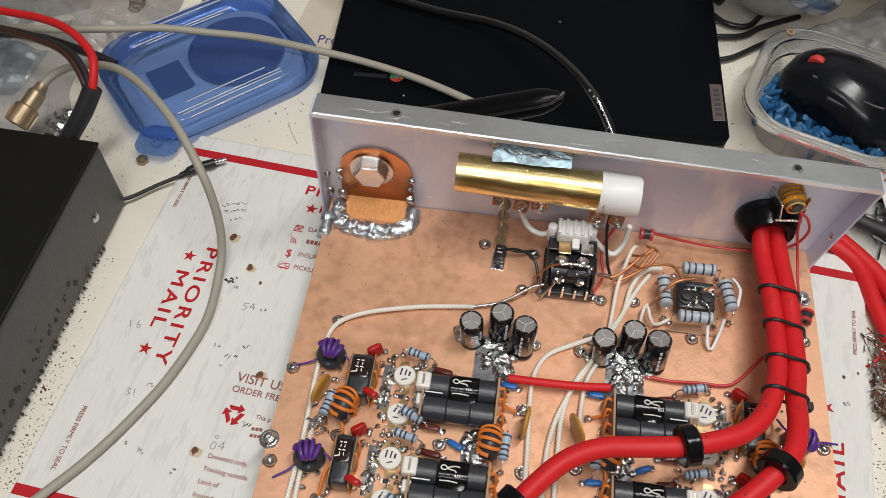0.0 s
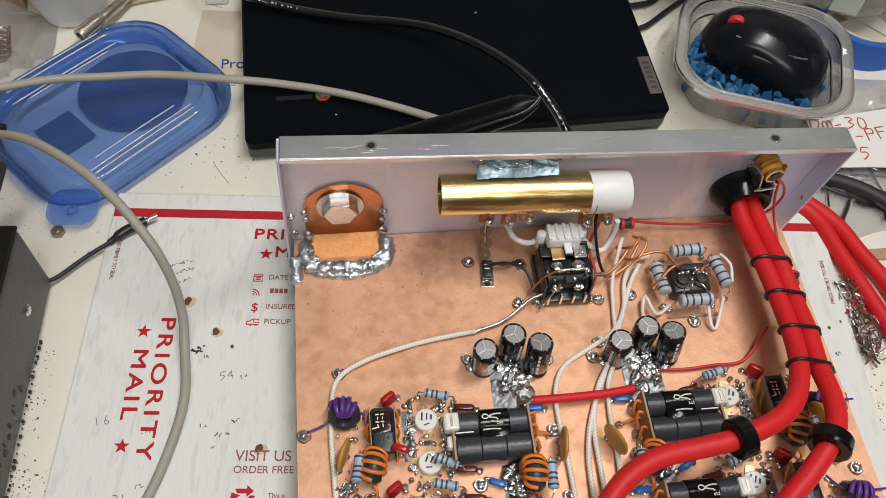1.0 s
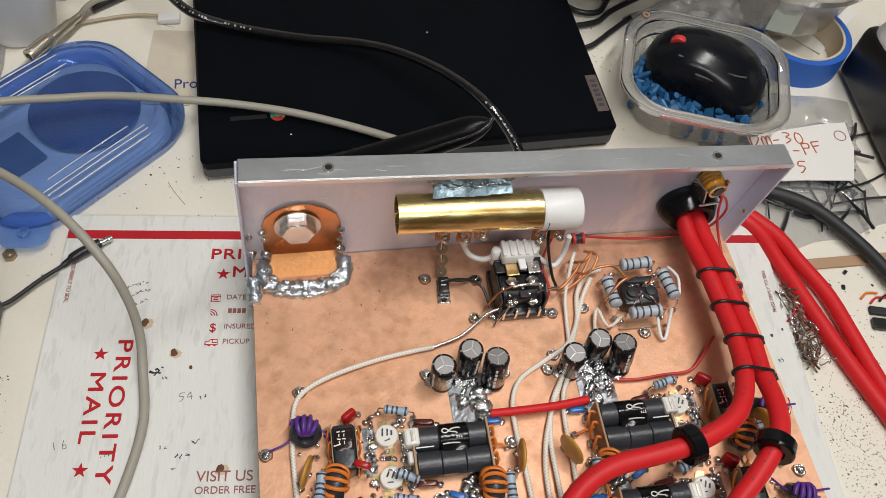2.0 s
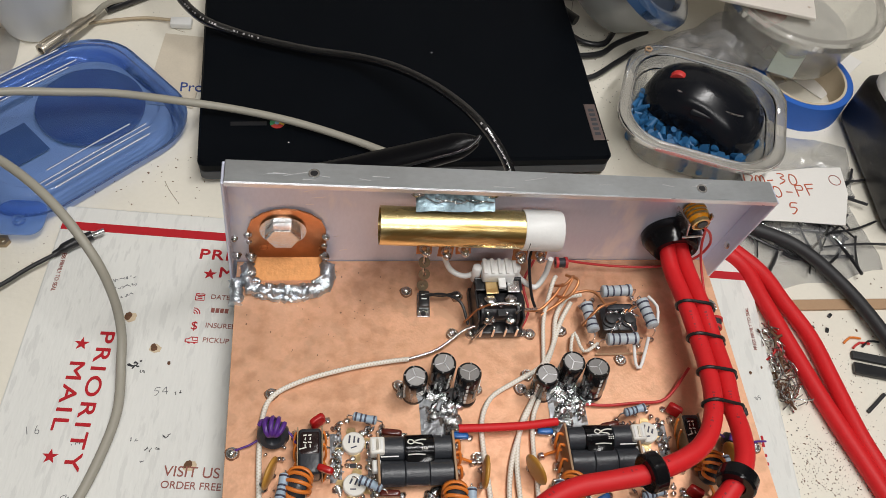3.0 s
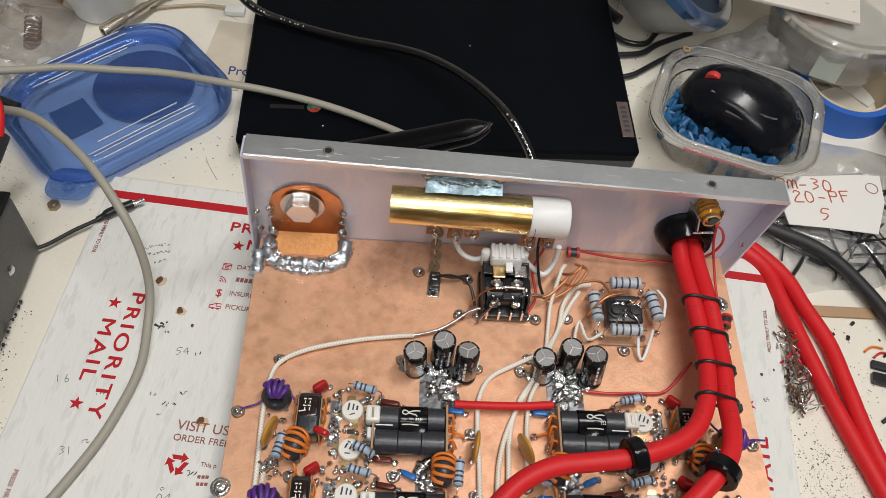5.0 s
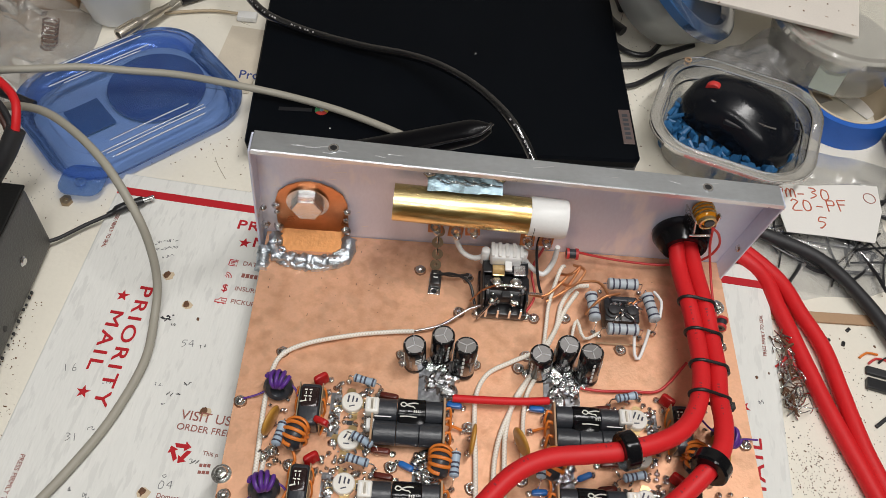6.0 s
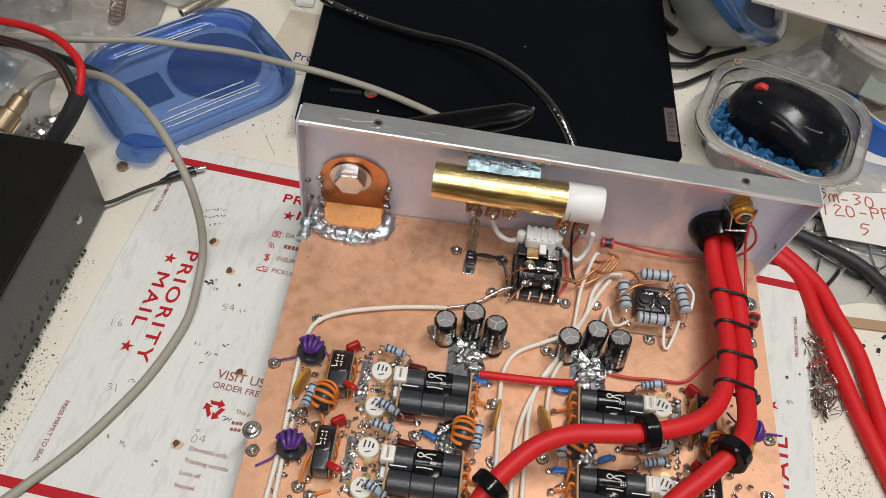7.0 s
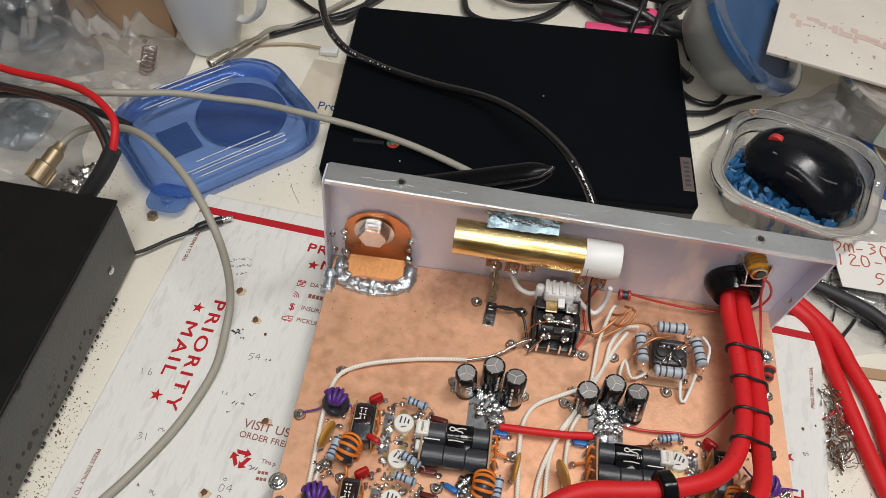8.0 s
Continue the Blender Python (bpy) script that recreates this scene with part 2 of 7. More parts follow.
FROST = clear("frosted_plastic", (0.62, 0.64, 0.62), 0.35, 0.42, 0.3, 0.5)
BAG = clear("plastic_bag", (0.85, 0.86, 0.87), 0.14, 0.10, 0.12, 0.55)
WHITEFILM = clear("milky_film", (0.82, 0.82, 0.84), 0.2, 0.22, 0.1, 0.6)
TABBLUE = clear("pale_blue_tab", (0.22, 0.42, 0.85), 0.12, 0.30, 0.35, 0.8)
BLUEBITS = mat("blue_plastic_bits", (0.025, 0.13, 0.30), 0.4, scale=100, var=0.5, rand=0.5)
BLUETAPE = mat("blue_tape", (0.02, 0.12, 0.50), 0.55)
PAPER = mat("paper", (0.78, 0.76, 0.72), 0.8, scale=30, var=0.05)
METALBOX = mat("black_painted_steel", (0.008, 0.008, 0.008), 0.5, spec=0.2, scale=60, var=0.4, fine=500, bump=0.3)
BOXSIDE = mat("dark_grey_wrinkle_paint", (0.085, 0.085, 0.082), 0.45, scale=70, var=0.4, fine=600, bump=0.7, stain=(0.02, 0.02, 0.02), stain_scale=55, stain_cut=0.64)
AMBER = mat("amber_plastic", (0.70, 0.27, 0.012), 0.12, scale=150, var=0.3)
PINK = mat("pink_plastic", (0.85, 0.10, 0.25), 0.4)


# ---- shape helpers ----
def part(name, bm, material, parent=None, label="", smooth=None):
    """Links a bmesh as one mesh object, under a thing or a part if one is given."""
    me = bpy.data.meshes.new(name)
    bm.normal_update()
    bm.to_mesh(me)
    bm.free()
    me.materials.append(material)
    if smooth is not None:
        me.shade_smooth()
        me.set_sharp_from_angle(angle=radians(smooth))
    ob = new(name, me)
    if parent:
        ob.parent = parent
    if label:
        ob["label"] = label
    return ob


def thing(name, m, label, category, group="", kind=""):
    ob = new(name)
    ob.empty_display_size = 0.01
    ob.matrix_basis = m
    return tagged(ob, label, category, group, kind)


def box(sx, sy, sz, c=(0, 0, 0), bevel=0.0, seg=2, bm=None):
    b = bm or bmesh.new()
    g = bmesh.ops.create_cube(b, size=1.0, matrix=Matrix.Translation(c) @ Matrix.Diagonal((sx, sy, sz, 1)))
    if bevel:
        es = list({e for v in g["verts"] for e in v.link_edges})
        bmesh.ops.bevel(b, geom=es, offset=bevel, segments=seg, profile=0.5, affect="EDGES", clamp_overlap=True)
    return b


def lathe(profile, seg=24, m=None, bm=None, close=False):
    """Turns (radius, height) pairs round the z axis."""
    b = bm or bmesh.new()
    m = m or Matrix()
    rings = []
    for r, z in profile:
        if r < 1e-7:
            rings.append([b.verts.new(m @ Vector((0, 0, z)))])
        else:
            rings.append([b.verts.new(m @ Vector((r * math.cos(2 * math.pi * i / seg), r * math.sin(2 * math.pi * i / seg), z))) for i in range(seg)])
    pairs = list(zip(rings, rings[1:])) + ([(rings[-1], rings[0])] if close else [])
    for a, c in pairs:
        for i in range(seg):
            j = (i + 1) % seg
            if len(a) == 1 and len(c) > 1:
                b.faces.new((a[0], c[i], c[j]))
            elif len(c) == 1 and len(a) > 1:
                b.faces.new((a[i], a[j], c[0]))
            elif len(a) > 1:
                b.faces.new((a[i], a[j], c[j], c[i]))
    return b


def rod(r, h, bevel=0.0, seg=20, m=None, bm=None):
    """A solid round bar standing on z = 0."""
    e = bevel
    prof = [(0, 0), (r - e, 0), (r, e), (r, h - e), (r - e, h), (0, h)] if e else [(0, 0), (r, 0), (r, h), (0, h)]
    return lathe(prof, seg, m, bm)


def glide(pts, step):
    """Points along a smooth curve through pts."""
    p = [Vector(q) for q in pts]
    p = [p[0] * 2 - p[1], *p, p[-1] * 2 - p[-2]]
    out = []
    for i in range(1, len(p) - 2):
        a, b, c, d = p[i - 1:i + 3]
        n = max(2, int((c - b).length / step))
        for k in range(n):
            t = k / n
            out.append(0.5 * (2 * b + (c - a) * t + (2 * a - 5 * b + 4 * c - d) * t * t + (3 * b - a - 3 * c + d) * t ** 3))
    return out + [p[-2]]


def sweep(pts, r, seg=8, step=0.004, bm=None, smooth=True, squash=1.0):
    """A round cable through the points, with lengthwise coordinates; r: a radius or a function of the share of its length."""
    b = bm or bmesh.new()
    uv = b.loops.layers.uv.verify()
    path = glide(pts, step) if smooth else [Vector(q) for q in pts]
    path = [q for i, q in enumerate(path) if i == 0 or (q - path[i - 1]).length > 1e-6]
    tan = [(path[min(i + 1, len(path) - 1)] - path[max(i - 1, 0)]).normalized() for i in range(len(path))]
    up = Vector((0, 0, 1)) if abs(tan[0].z) < 0.9 else Vector((1, 0, 0))
    side = tan[0].cross(up).normalized()
    rings, dist, d = [], [], 0.0
    for i, q in enumerate(path):
        side = (side - tan[i] * side.dot(tan[i])).normalized()
        nor = side.cross(tan[i])
        d += (q - path[i - 1]).length if i else 0
        dist.append(d)
        rr = r(i / (len(path) - 1)) if callable(r) else r
        rings.append([b.verts.new(q + rr * (math.cos(2 * math.pi * k / seg) * side + squash * math.sin(2 * math.pi * k / seg) * nor)) for k in range(seg)])
    for i in range(len(rings) - 1):
        for k in range(seg):
            j = (k + 1) % seg
            f = b.faces.new((rings[i][k], rings[i][j], rings[i + 1][j], rings[i + 1][k]))
            for lp, (u, v) in zip(f.loops, ((k, i), (k + 1, i), (k + 1, i + 1), (k, i + 1))):
                lp[uv].uv = (u / seg, dist[v])
    b.faces.new(rings[0][::-1])
    b.faces.new(rings[-1])
    return b


def cable(name, pts, r, material, label, category="cable", group="", seg=10, step=0.004, parent=None):
    ob = part(name, sweep(pts, r, seg, step), material, parent, smooth=50)
    return ob if parent else tagged(ob, label, category, group)


def plate(outline, z0, z1, bm=None, m=None):
    """An upright slab over a closed outline of (x, y)."""
    b = bm or bmesh.new()
    m = m or Matrix()
    lo = [b.verts.new(m @ Vector((x, y, z0))) for x, y in outline]
    hi = [b.verts.new(m @ Vector((x, y, z1))) for x, y in outline]
    n = len(outline)
    b.faces.new(hi)
    b.faces.new(lo[::-1])
    for i in range(n):
        j = (i + 1) % n
        b.faces.new((lo[i], lo[j], hi[j], hi[i]))
    return b


def rounded(w, d, r, n=6, cx=0.0, cy=0.0):
    """The outline of a rounded rectangle."""
    out = []
    for qx, qy, a0 in ((1, 1, 0), (-1, 1, 90), (-1, -1, 180), (1, -1, 270)):
        for k in range(n + 1):
            a = radians(a0 + 90 * k / n)
            out.append((cx + qx * (w / 2 - r) + r * math.cos(a), cy + qy * (d / 2 - r) + r * math.sin(a)))
    return out


def loft(layers, bm=None, cap0=True, cap1=True, m=None):
    """Skins outlines of equal length, each ((x, y) list, z)."""
    b = bm or bmesh.new()
    m = m or Matrix()
    rings = [[b.verts.new(m @ Vector((x, y, z))) for x, y in o] for o, z in layers]
    n = len(rings[0])
    for a, c in zip(rings, rings[1:]):
        for i in range(n):
            j = (i + 1) % n
            b.faces.new((a[i], a[j], c[j], c[i]))
    if cap0:
        b.faces.new(rings[0][::-1])
    if cap1:
        b.faces.new(rings[-1])
    return b


def lump(r, h, seed, seg=10, squash=1.0):
    """A small uneven blob of solder, flat underneath."""
    b = bmesh.new()
    bmesh.ops.create_icosphere(b, subdivisions=2, radius=1)
    off = Vector((seed * 1.37, seed * 0.71, seed * 2.13))
    for v in b.verts:
        k = 1 + 0.45 * noise.noise(v.co * 1.3 + off) + 0.2 * noise.noise(v.co * 3.1 + off)
        v.co = Vector((v.co.x * r * k, v.co.y * r * k * squash, max(0.0, v.co.z * h * k + h * 0.35)))
    return b


def bead(pts, r, seed, wob=0.35, step=0.0015, seg=9):
    """A rough bead of solder along a line."""
    rnd = random.Random(seed)
    b = sweep(pts, r, seg, step)
    for v in b.verts:
        v.co += Vector((rnd.uniform(-1, 1), rnd.uniform(-1, 1), rnd.uniform(-1, 1))) * r * wob
    return b


def lettering(text, size, m, material, parent, name="lettering", align="LEFT", thick=0.00015, stretch=1.0, bold=0.0, space=1.0):
    cu = bpy.data.curves.new(name, "FONT")
    cu.body, cu.size, cu.align_x, cu.extrude, cu.offset = text, size, align, thick, bold
    cu.space_character = space
    tmp = new("tmp", cu)
    me = bpy.data.meshes.new_from_object(tmp)
    bpy.data.objects.remove(tmp)
    bpy.data.curves.remove(cu)
    me.materials.clear()
    me.materials.append(material)
    me.transform(Matrix.Diagonal((stretch, 1, 1, 1)))
    ob = new(name, me)
    ob.parent, ob.matrix_basis = parent, m
    return ob


PEN = {"D": ["15 04 00", "05 25 44 32 10 00"], "m": ["00 03", "02 14 23 20", "22 34 43 40"], "-": ["02 32"], "3": ["05 25 34 13 32 21 00"], "0": ["15 03 01 10 31 34 15"],
       "1": ["15 10"], "2": ["04 15 34 12 00 40"], "P": ["05 00", "05 35 33 03"], "F": ["05 00", "05 45", "03 33"], "4": ["35 30", "35 02 42"], "6": ["35 12 10 30 32 12"], "8": ["23 04 15 34 02 10 31 23"], "x": ["00 45", "04 41"], "5": ["45 15 03 23 32 10 00"]}


def hand_written(text, size, x, y, slope, material, parent, z=0.0006, r=0.00055, turn=-5):
    """Marker writing: each stroke a line over a small grid of places."""
    for q, ch in enumerate(text):
        b = bmesh.new()
        for stroke in PEN[ch]:
            pts = [(int(a[0]) * 0.17 * size, int(a[1]) * 0.2 * size, 0.0) for a in stroke.split()]
            sweep(pts, r, 5, 0.0012, b)
        part("pen_stroke", b, material, parent).matrix_basis = pose(x + q * size * 0.92, y + slope * q * size + 0.0006 * (q % 2), z, 0, 0, turn + 4 * (q % 3)) @ Matrix.Diagonal((1, 1, 0.3, 1))


# ---- the room and the bench ----
def slab(name, sx, sy, sz, c, material, label, category):
    return tagged(part(name, box(sx, sy, sz, c), material), label, category, kind="structure")


slab("floor", 5.2, 5.2, 0.05, (0.2, -0.5, -0.785), FLOOR, "dull brown vinyl floor of the workshop", "floor")
slab("ceiling", 5, 5, 0.05, (0.2, -0.5, 1.66), CEIL, "plain white painted ceiling", "ceiling")
slab("wall_north", 5, 0.1, 2.4, (0.2, 0.85, 0.44), WALL, "plain painted wall behind the bench", "wall")
slab("wall_south", 5, 0.1, 2.4, (0.2, -3.0, 0.44), WALL, "plain painted wall", "wall")
slab("wall_west", 0.1, 3.75, 2.4, (-2.3, -1.1, 0.44), WALL, "plain painted wall", "wall")
slab("wall_east", 0.1, 3.75, 2.4, (2.7, -1.1, 0.44), WALL, "plain painted wall", "wall")

bench = thing("workbench", pose(0, 0, 0), "cream-painted workbench with black specks of dirt and scratches", "workbench", kind="structure")
part("bench_top", box(2.2, 1.3, 0.03, (0.25, 0.1, -0.015), 0.003), BENCH, bench)
for lx in (-0.75, 1.25):
    for ly in (-0.45, 0.65):
        part("leg", box(0.06, 0.06, 0.73, (lx, ly, -0.395), 0.004), WALL, bench)
part("strip", box(0.62, 0.008, 0.002, (0.70, -0.005, 0.0012), 0.0006), BROWNCARD, bench, "brown edging strip let into the bench")

rnd = random.Random(63)
for k in range(26):
    x, y = rnd.choice(((rnd.uniform(0.0, 0.30), rnd.uniform(0.062, 0.10)), (rnd.uniform(0.31, 0.50), rnd.uniform(-0.1, 0.30)), (rnd.uniform(-0.20, 0.03), rnd.uniform(0.03, 0.32))))
    a, ln = rnd.uniform(0, 3.14), rnd.uniform(0.006, 0.040)
    d = Vector((math.cos(a), math.sin(a), 0)) * ln / 2
    q = Vector((rnd.uniform(-0.003, 0.003), rnd.uniform(-0.003, 0.003), 0))
    part("scratch", sweep([Vector((x, y, 0)) - d, Vector((x, y, 0)) + q, Vector((x, y, 0)) + d], 0.00022, 4, 0.004), DIRT, bench)

# ---- the flattened mailing carton ----
CARD_YAW = -5.5
carton = thing("mailing_carton", pose(-0.0435, 0.0735, 0.0, 0, 0, CARD_YAW), "flattened white mailing carton with red print, lying under the board", "cardboard box")
CW, CD, CT = 0.449, 0.28, 0.005
part("sheet", box(CW, CD, CT, (CW / 2, -CD / 2, CT / 2), 0.0012, 2), CARD, carton)
part("flap", box(0.43, 0.30, 0.002, (0.222, -CD - 0.151, 0.003), 0.0008), CARD, carton)
part("stripe", box(CW - 0.002, 0.006, 0.0004, (CW / 2, -0.0155, CT + 0.0002)), REDINK, carton, "red printed border")
part("stripe", box(CW - 0.002, 0.006, 0.0004, (CW / 2, -CD + 0.022, CT + 0.0002)), REDINK, carton, "red printed border")


def on_card(x, y):
    """A place on the bench in the carton's own directions."""
    v = carton.matrix_basis.inverted() @ Vector((x, y, 0))
    return v.x, v.y


HEAVY = 0.00032


def print_on(text, size, x, y, turn, material, name="lettering", stretch=1.0, bold=0.0, space=1.0):
    """Print on the carton; heavy print is struck three times, a little apart."""
    u, v = on_card(x, y)
    for k in range(3 if bold else 1):
        ob = lettering(text, size, pose(u + bold * (0, 1, 0.3)[k], v + bold * (0, 0.3, 1)[k], CT + 0.0003 + 0.00004 * k, 0, 0, turn), material, carton, name, stretch=stretch, space=space)
    return ob


def star_on(x, y, r, turn=0):
    u, v = on_card(x, y)
    pts = [(r * (1 if k % 2 == 0 else 0.4) * math.cos(radians(90 + 36 * k)), r * (1 if k % 2 == 0 else 0.4) * math.sin(radians(90 + 36 * k))) for k in range(10)]
    part("printed_star", plate(pts, 0, 0.0003), REDINK, carton).matrix_basis = pose(u, v, CT, 0, 0, turn)


print_on("PRIORITY", 0.0116, -0.0100, -0.0180, -90, REDINK, stretch=1.42, bold=HEAVY, space=1.25)
print_on("MAIL", 0.0116, -0.0238, -0.0370, -90, REDINK, stretch=1.42, bold=HEAVY, space=1.25)
star_on(-0.0195, -0.0265, 0.0043)
star_on(-0.0255, -0.0935, 0.0043)

# ---- amplifier: base board and rear panel ----
ZC = 0.035
heat_sink = tagged(part("heat_sink", box(0.25, 0.30, ZC - 0.0036 - 0.005, (0.21, -0.16, 0.005 + (ZC - 0.0086) / 2 + 0.0015), 0.002), BLACKPL), "dark metal heat sink hidden beneath the copper board", "heat sink")
board = thing("copper_board", pose(0, 0, 0), "bare copper-clad circuit board with stains and scratches", "circuit board")
part("copper_layer", box(0.288, 0.345, 0.0004, (0.212, -0.163, ZC - 0.0002)), COPPER, board)
part("laminate", box(0.2884, 0.3454, 0.0016, (0.212, -0.163, ZC - 0.0012), 0.0003), BROWNCARD, board)


panel = thing("rear_panel", pose(0, 0, 0), "bent aluminium rear panel with screw holes and a scraped top flange", "metal panel")
YF, YB = -0.003, 0.010


def top_z(x):
    """The height of the panel's top flange, which falls a little along its length."""
    return 0.1228 - (x - 0.069) * 0.046


def skew_box(c0, c1, c2, c3, depth, bm=None):
    """A sheet with four front corners and a thickness behind them."""
    b = bm or bmesh.new()
    f = [b.verts.new(Vector(q)) for q in (c0, c1, c2, c3)]
    k = [b.verts.new(Vector(q) + Vector(depth)) for q in (c0, c1, c2, c3)]
    b.faces.new(f)
    b.faces.new(k[::-1])
    for i in range(4):
        j = (i + 1) % 4
        b.faces.new((f[j], f[i], k[i], k[j]))
    bmesh.ops.recalc_face_normals(b, faces=b.faces)
    return b


def sheet(corners, depth, material, name, parent, label="", bevel=0.0004):
    b = skew_box(*corners, depth)
    bmesh.ops.bevel(b, geom=list(b.edges), offset=bevel, segments=1, affect="EDGES")
    return part(name, b, material, parent, label)


XL0, XL1, XR0, XR1, ZB = 0.0655, 0.0690, 0.3525, 0.3665, 0.018
zl, zr = top_z(XL1), top_z(XR1)
sheet(((XL1 - 0.0016, YB, zl), (XR1 + 0.0018, YB, zr), (XR0 + 0.0018, YB, ZB), (XL0 - 0.0016, YB, ZB)), (0, 0.0014, 0), ALU, "face", panel)
sheet(((XL1, YF, zl), (XR1, YF, zr), (XR1, YB + 0.0015, zr), (XL1, YB + 0.0015, zl)), (0, 0, 0.0014), ALUTOP, "top_flange", panel, "scraped top flange with drilled holes")
sheet(((XL1 - 0.0002, YF, zl), (XL1 - 0.0002, YB, zl), (XL0, YB, ZB), (XL0, YF, ZB)), (-0.0014, 0, 0), ALU, "side_flange", panel)
sheet(((XR1 + 0.0002, YF, zr), (XR1 + 0.0002, YB - 0.0003, zr), (XR0, YB - 0.0003, ZB), (XR0, YF, ZB)), (0.0014, 0, 0), ALU, "side_flange", panel)
sheet(((XL1, YF - 0.0008, zl - 0.0016), (XR1, YF - 0.0008, zr - 0.0016), (XR1, YF - 0.0002, zr - 0.0016), (XL1, YF - 0.0002, zl - 0.0016)), (0, 0, 0.0031), SCRAPED, "bare_edge", panel, "bright filed front edge of the flange", 0.0002)
for hx in (0.113, 0.323):
    part("screw_hole", rod(0.0021, 0.0006, seg=16, m=pose(hx, 0.004, top_z(hx) + 0.0011)), BLACKPL, panel)
    part("hole_rim", lathe([(0.0019, 0), (0.0031, 0), (0.0029, 0.0009), (0.0019, 0.0009)], 16, pose(hx, 0.004, top_z(hx) + 0.0011), close=True), STEEL, panel)
rnd = random.Random(19)
for k in range(13):
    px = rnd.choice((0.113, 0.323, rnd.uniform(0.08, 0.35))) + rnd.gauss(0, 0.010)
    ln = rnd.uniform(0.004, 0.014)
    sc = part("scratch", box(ln, 0.0003, 0.0001), SCRAPED, panel)
    sc.matrix_basis = pose(min(0.355, max(0.080, px)), rnd.uniform(0.0, 0.008), top_z(px) + 0.00146, 0, 2.63, rnd.uniform(-14, 14))
for k in range(7):
    px, pz = rnd.choice(((0.078, 0.075), (0.125, 0.062), (0.112, 0.092), (0.130, 0.050)))
    sc = part("scratch", box(rnd.uniform(0.003, 0.009), 0.0001, 0.0004), SCRAPED, panel)
    sc.matrix_basis = pose(px + rnd.gauss(0, 0.003), YB - 0.00004, pz + rnd.gauss(0, 0.008), 0, rnd.uniform(-75, 20), 0)
for x, y, z, side in ((XR0 + 0.0072, 0.003, 0.060, -1), (XL0 + 0.0015, 0.003, 0.062, -1)):
    part("screw_head", lathe([(0, 0.0018), (0.002, 0.0015), (0.003, 0.0), (0, 0)], 14, pose(x, y, z, 0, 90 * side, 0)), STEEL, panel, smooth=40)

# ---- laptop ----
laptop = thing("laptop", pose(0.1746, 0.2010, 0.0, 0, 0, 2.2), "closed black laptop with a small badge on its lid", "laptop")
LW, LD = 0.283, 0.200
part("base", loft([(rounded(LW - 0.012, LD - 0.012, 0.008), 0.0015), (rounded(LW, LD, 0.005), 0.005), (rounded(LW, LD, 0.005), 0.0125)]), LAPBASE, laptop, smooth=30)
part("lid", loft([(rounded(LW, LD, 0.005), 0.0132), (rounded(LW + 0.001, LD + 0.001, 0.005), 0.019), (rounded(LW - 0.002, LD - 0.002, 0.0045), 0.0212)]), LID, laptop, smooth=30)
for fx in (-0.11, 0.11):
    for fy in (-0.08, 0.08):
        part("rubber_foot", box(0.03, 0.006, 0.0018, (fx, fy, 0.0009), 0.0005), BLACKRUB, laptop)

# ---- black metal box ----
supply = thing("power_supply", pose(-0.0742, 0.0125, 0.0, 0, 0, -2.5), "black steel power supply case with a wrinkled grey side", "power supply")
part("case", box(0.16, 0.34, 0.056, (-0.0805, -0.17, 0.031), 0.004, 3), BOXSIDE, supply, smooth=40)
part("top_cover", box(0.1596, 0.3396, 0.0022, (-0.0803, -0.17, 0.0600), 0.0010), METALBOX, supply)


# ---- things soldered to the board ----
ROW = -0.046
MIDX = 0.423


def at_board(x, y, yaw=0, side=1, z=0.0, rx=0, ry=0):
    """A pose on the copper; side -1: in the mirrored column."""
    return pose(x if side == 1 else MIDX - x, y, ZC + z, rx, ry if side == 1 else -ry, yaw if side == 1 else -yaw)


def place(made, poses):
    """Puts the first one at the first pose and copies of it at the rest."""
    made.matrix_basis = poses[0]
    return [made] + [copy_thing(made, m) for m in poses[1:]]


def bars(parent, spots, material, name="printed_mark", t=0.0002):
    """Plain bars in place of print: (x, y, length, width, turn), on a height."""
    for x, y, z, ln, w, turn in spots:
        part(name, box(ln, w, t), material, parent).matrix_basis = pose(x, y, z, 0, 0, turn)


